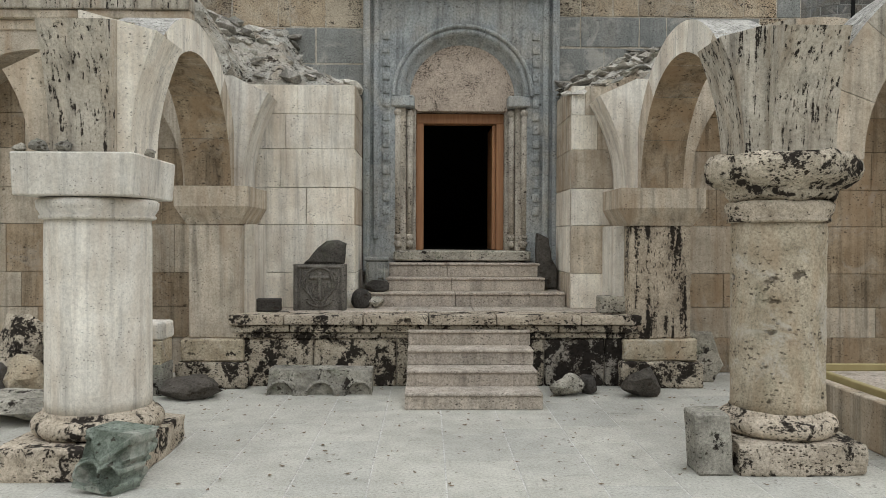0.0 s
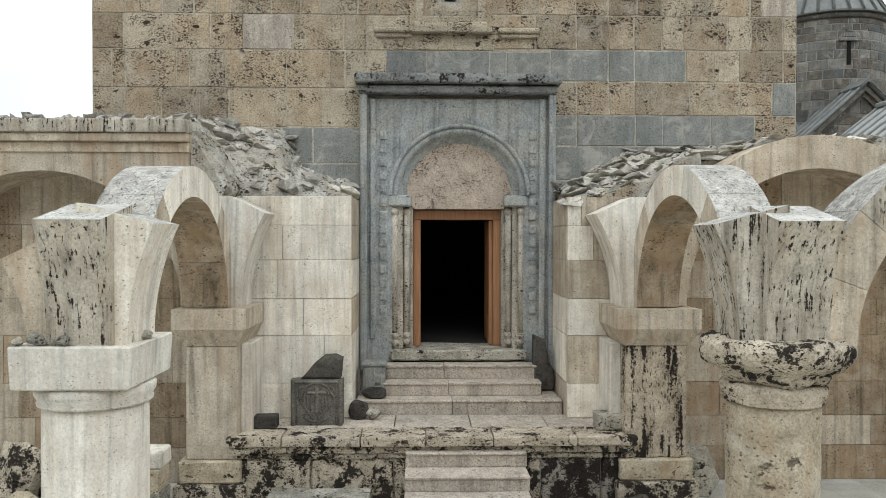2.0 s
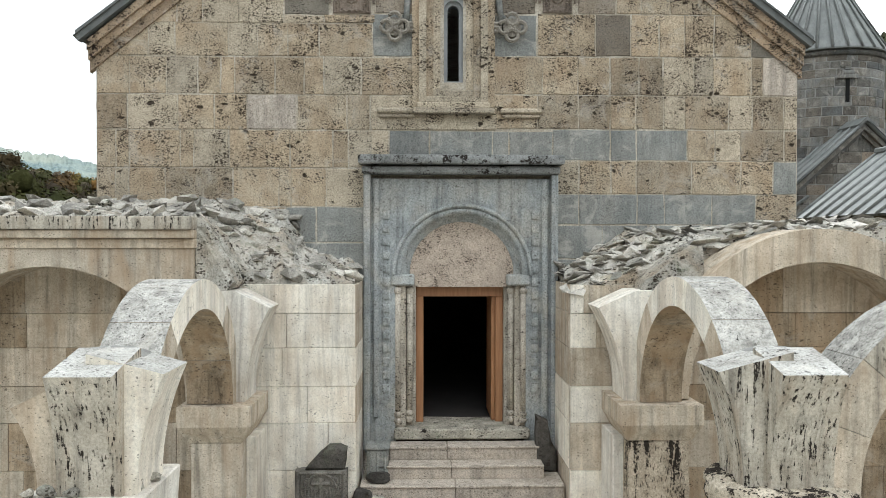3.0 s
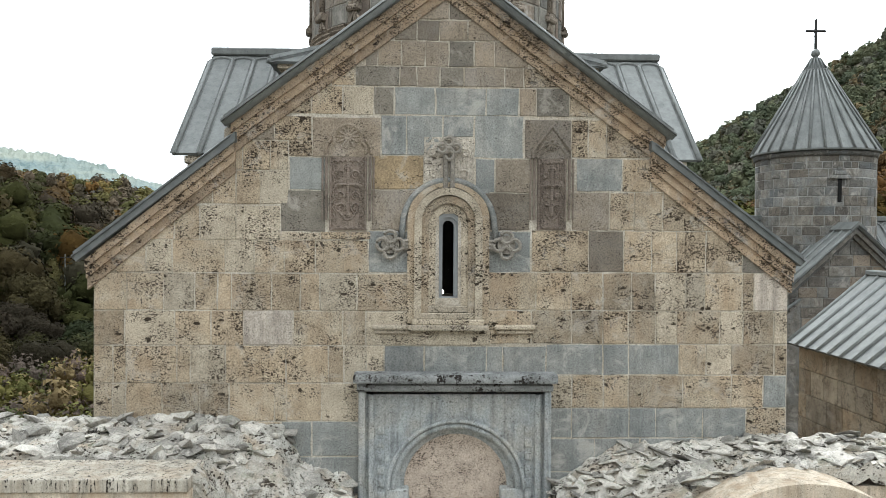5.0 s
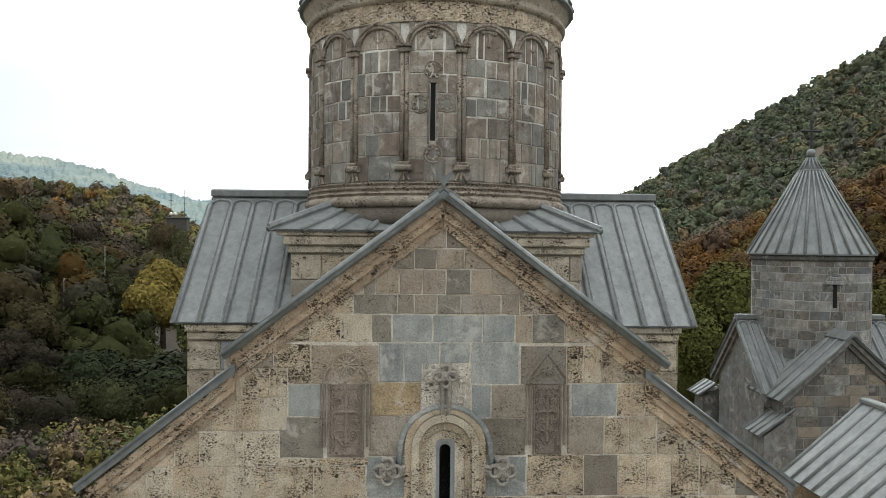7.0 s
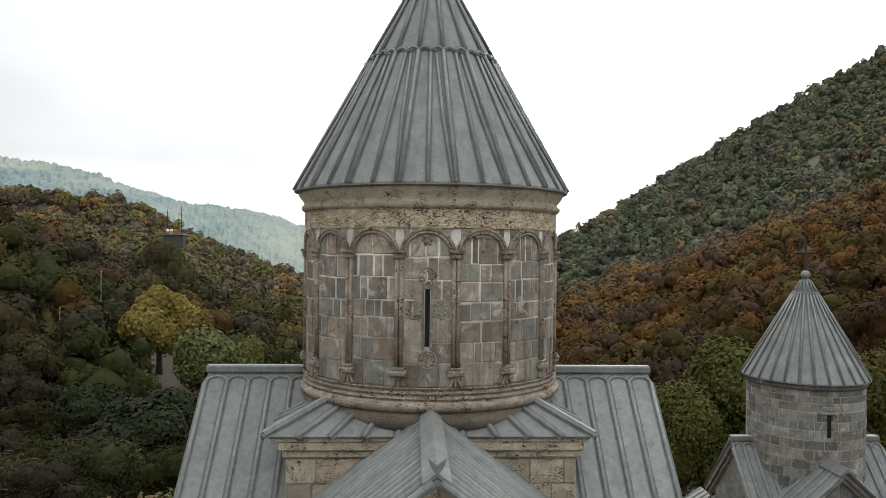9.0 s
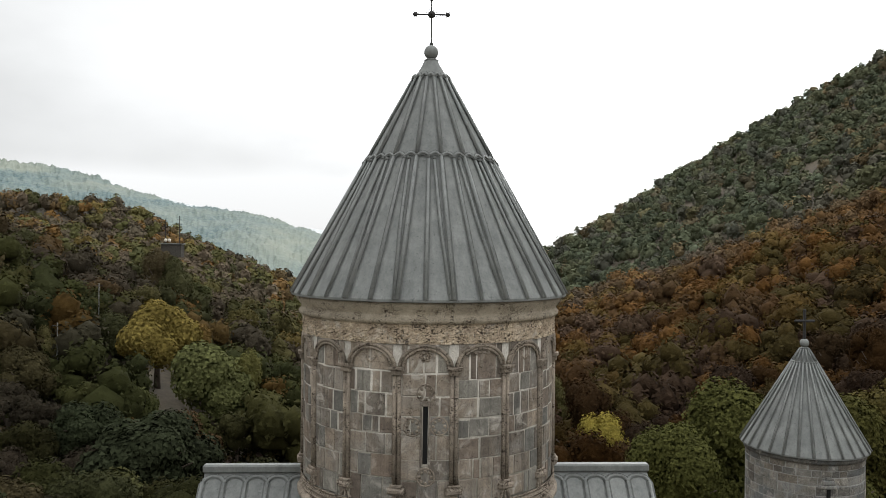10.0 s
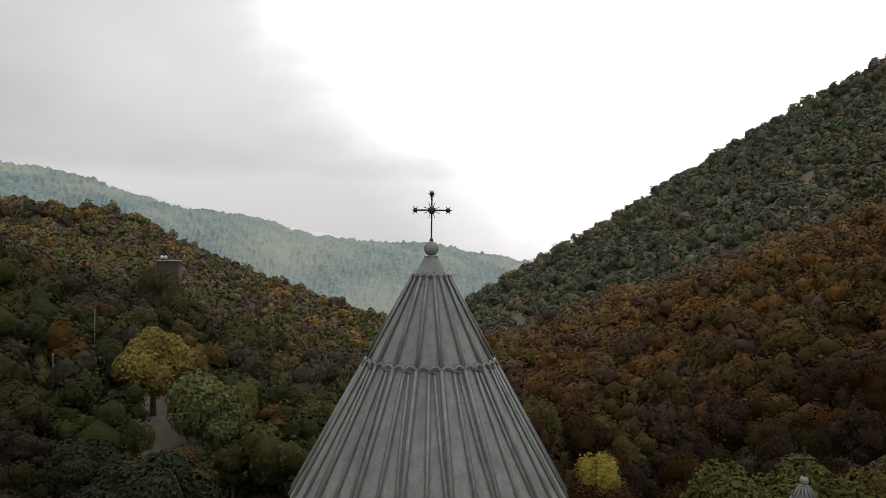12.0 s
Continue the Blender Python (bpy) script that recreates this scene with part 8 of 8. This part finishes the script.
def front_row(z0, z1, xs, kinds):
    """One course of the front between two levels: the upright joints, and a letter for each block's stone."""
    r = front_rng
    for a, b, kind in zip(xs, xs[1:], kinds):
        a, b = max(a, FACADE_L), min(b, FACADE_R)
        g = r.uniform(0.006, 0.013)
        poly = [(a + g, z0 + r.uniform(0.004, 0.013)), (b - g, z0 + r.uniform(0.004, 0.013)), (b - r.uniform(0.004, 0.013), z1 - g), (a + r.uniform(0.004, 0.013), z1 - g)]
        for s in (-1, 1):
            poly = clip(poly, s * 0.745, 1.0, 10.98 + s * 0.745 * CX) if len(poly) > 2 else poly
        if len(poly) < 3:
            continue
        poly = hewn(poly, r)
        bm = bmesh.new()
        prism(bm, poly, F + 0.05, F - r.uniform(0.004, 0.014) + (0.003 if kind == "g" else 0.0), inset=0.007)
        part("stone", bm, r.choice(FRONT_STONE[kind]), FRONT)


front_row(10.48, 10.78, (-0.55, -0.12, 0.23), "bb")
front_row(10.18, 10.48, (-0.91, -0.58, -0.26, 0.15, 0.59), "bbbb")
front_row(9.81, 10.18, (-1.32, -1.14, -0.80, -0.46, -0.12, 0.24, 0.54, 1.03), "bbbbdbb")
front_row(9.52, 9.81, (-1.80, -1.46, -0.82, -0.58, -0.25, 0.10, 0.69, 0.96, 1.52), "tdbbdbbs")
front_row(9.11, 9.52, (-2.45, -2.09, -1.64, -1.19, -0.90, -0.31, 0.42, 0.90, 1.15, 1.63, 2.15), "stpdgggbds")
front_row(8.73, 9.08, (-3.06, -2.61, -2.08), "bs")
front_row(8.53, 9.11, (-1.09, -0.72, -0.20), "gg")
front_row(8.80, 9.11, (-0.20, 0.25), "g")
front_row(8.50, 9.12, (0.25, 0.97), "g")
front_row(8.52, 9.07, (1.66, 1.91, 2.17, 2.79), "sts")
front_row(8.30, 8.73, (-3.30, -3.06, -2.67, -2.41), "tst")
front_row(8.50, 8.74, (-2.41, -2.07), "s")
front_row(8.02, 8.50, (-2.40, -1.88), "g")
front_row(8.04, 8.53, (-1.22, -0.47), "o")
front_row(8.01, 8.50, (0.27, 0.56, 1.07), "gb")
front_row(8.03, 8.52, (1.73, 2.41, 2.83, 3.34), "gts")
front_row(7.81, 8.30, (-3.82, -3.48, -3.15, -2.81, -2.40), "ttsp")
front_row(7.42, 8.02, (-2.52, -1.87), "d")
front_row(7.45, 8.04, (-1.22, -0.58), "b")
front_row(7.46, 8.01, (0.41, 1.07), "b")
front_row(7.47, 8.03, (1.67, 2.23, 2.59, 3.01, 3.60, 4.19), "bttst")
front_row(7.30, 7.80, (-4.70, -4.02, -3.66, -3.15, -2.52), "ttpp")
front_row(7.31, 7.42, (-2.51, -1.95), "p")
front_row(7.31, 7.44, (-1.95, -1.22), "s")
front_row(6.84, 7.45, (-1.26, -0.57), "g")
front_row(6.85, 7.46, (0.41, 1.09), "g")
front_row(6.86, 7.47, (1.09, 1.93, 2.44, 2.85, 3.22, 3.65, 4.19, 4.87), "sbttssd")
front_row(6.83, 7.31, (-5.26, -4.86, -4.42, -4.05, -3.30, -2.89, -2.46, -2.02, -1.26), "ttptptst")
front_row(6.29, 6.83, (-5.18, -4.69, -4.17, -3.73, -3.41, -3.21, -2.64, -2.23, -1.95, -1.42, -0.57), "ttpsttstpt")
front_row(6.31, 6.86, (0.42, 1.17, 1.68, 2.14, 2.56, 2.91, 3.36, 3.64, 4.20, 4.37, 4.92), "ttsttpptsw")
front_row(5.79, 6.29, (-5.18, -4.72, -4.01, -3.50, -3.04, -2.33, -1.62, -1.29, -0.57), "tptswttp")
front_row(5.82, 6.31, (0.42, 1.10, 1.69, 2.15, 2.52, 2.92, 3.23, 3.87, 4.21, 4.67, 4.93), "tttstptptp")
front_row(5.25, 5.79, (-5.17, -4.88, -4.69, -3.98, -3.79, -3.29, -2.43, -1.82, -1.60, -1.28), "tsttpttsp")
front_row(5.36, 5.79, (-1.28, -1.02, -0.45, 0.45, 0.69, 1.32), "pgggg")
front_row(5.37, 5.82, (1.32, 2.15, 2.53, 3.27, 3.67, 4.04, 4.68, 4.94), "gggtpts")
front_row(4.70, 5.25, (-5.17, -4.89, -4.70, -4.19, -3.66, -3.24, -2.59, -2.42, -1.92, -1.28), "tptttttsp")
front_row(4.89, 5.37, (1.28, 1.70, 2.16, 2.53, 3.33, 4.05, 4.52, 4.94), "ptttttg")
front_row(4.45, 4.89, (1.28, 1.70, 2.54, 2.94, 3.63, 4.27, 4.95), "gggggt")
front_row(4.19, 4.70, (-5.17, -4.73, -4.04, -3.40, -2.83, -2.50, -2.06, -1.28), "ttsttgg")
front_row(3.96, 4.45, (1.29, 2.04, 2.71, 3.64, 4.32, 4.96), "ggggt")
front_row(3.65, 4.19, (-5.17, -4.61, -4.04, -3.40, -2.83, -2.26, -1.27), "ttttgg")
front_row(3.41, 3.96, (1.29, 2.21, 2.80, 3.65, 4.41, 4.96), "ggtgt")


def build_drum_stones():
    """Facing of the drum, bay by bay, with tall slabs beside small ones."""
    r = random.Random(23)
    half = 11.25
    for bay in range(-5, 6):
        c = -2.4 + 2 * half * bay
        zs = [11.80]
        for h in (0.48, 0.42, 0.46, 0.38, 0.44, 0.42, 0.62):
            zs.append(zs[-1] + h + r.uniform(-0.05, 0.05))
        zs[-1] = 15.02
        for z0, z1 in zip(zs, zs[1:]):
            a = c - half + 1.4
            end = c + half - 1.4
            spans = [(a, end)]
            if bay == 0 and z1 > 12.56 and z0 < 13.84:
                spans = [(a, -3.75), (-1.05, end)]
            for u0, u1 in spans:
                a = u0
                while a < u1 - 0.2:
                    w = r.choice((3.2, 4.6, 6.0, 7.6, 9.0)) * r.uniform(0.85, 1.15)
                    b = u1 if u1 - (a + w) < 2.4 else a + w
                    g, h, e, k = (r.choice((0.08, 0.16, 0.34, 0.55)) for _ in range(4))
                    bm = bmesh.new()
                    curved_block(bm, a + g, b - h, z0 + e * 0.05, z1 - k * 0.05, DR - 0.06, DR + r.uniform(0.004, 0.016), 2, 0.010)
                    part("stone", bm, r.choice((DRUMSTONE, DRUMSTONE, DRUMSTONE, DRUMGREY, DRUMBROWN)), DRUM)
                    a = b


build_drum_stones()


def build_paving():
    bm = bmesh.new()
    box(bm, -14, 14, -14, 9.5, -0.30, -0.002)
    pv = tagged(part("pavement", bm, JOINT), "pale grey stone slab paving of the court", "pavement", kind="structure")
    r = random.Random(2)
    xs = [-0.335 + 0.545 * k for k in range(-10, 11)]
    near, far = [], []
    for i, (a, b) in enumerate(zip(xs, xs[1:])):
        y = 0.59
        while y < 9.2:
            d = r.choice((0.55, 0.8, 0.95, 1.1)) * (r.uniform(0.4, 1.0) if y < 0.6 else 1.0)
            e = min(y + d, 9.3)
            near.append((a, b, y, e))
            y = e
    for a, b, y0, y1 in near:
        bm = bmesh.new()
        t = r.uniform(0, 0.002)
        prism(bm, [(a + .005, y0 + .004), (b - .005, y0 + .004), (b - .005, y1 - .004), (a + .005, y1 - .004)], -0.05, t, axis="z", inset=0.003)
        part("slab", bm, PAVE, pv)
    bm = bmesh.new()
    for x0, x1, y0, y1 in ((-14, xs[0], -14, 9.4), (xs[-1], 14, -14, 9.4), (xs[0], xs[-1], -14, 0.58)):
        box(bm, x0 + 0.003, x1 - 0.003, y0, y1, -0.05, 0.0)
    part("outer_slabs", bm, PAVE, pv)


build_paving()
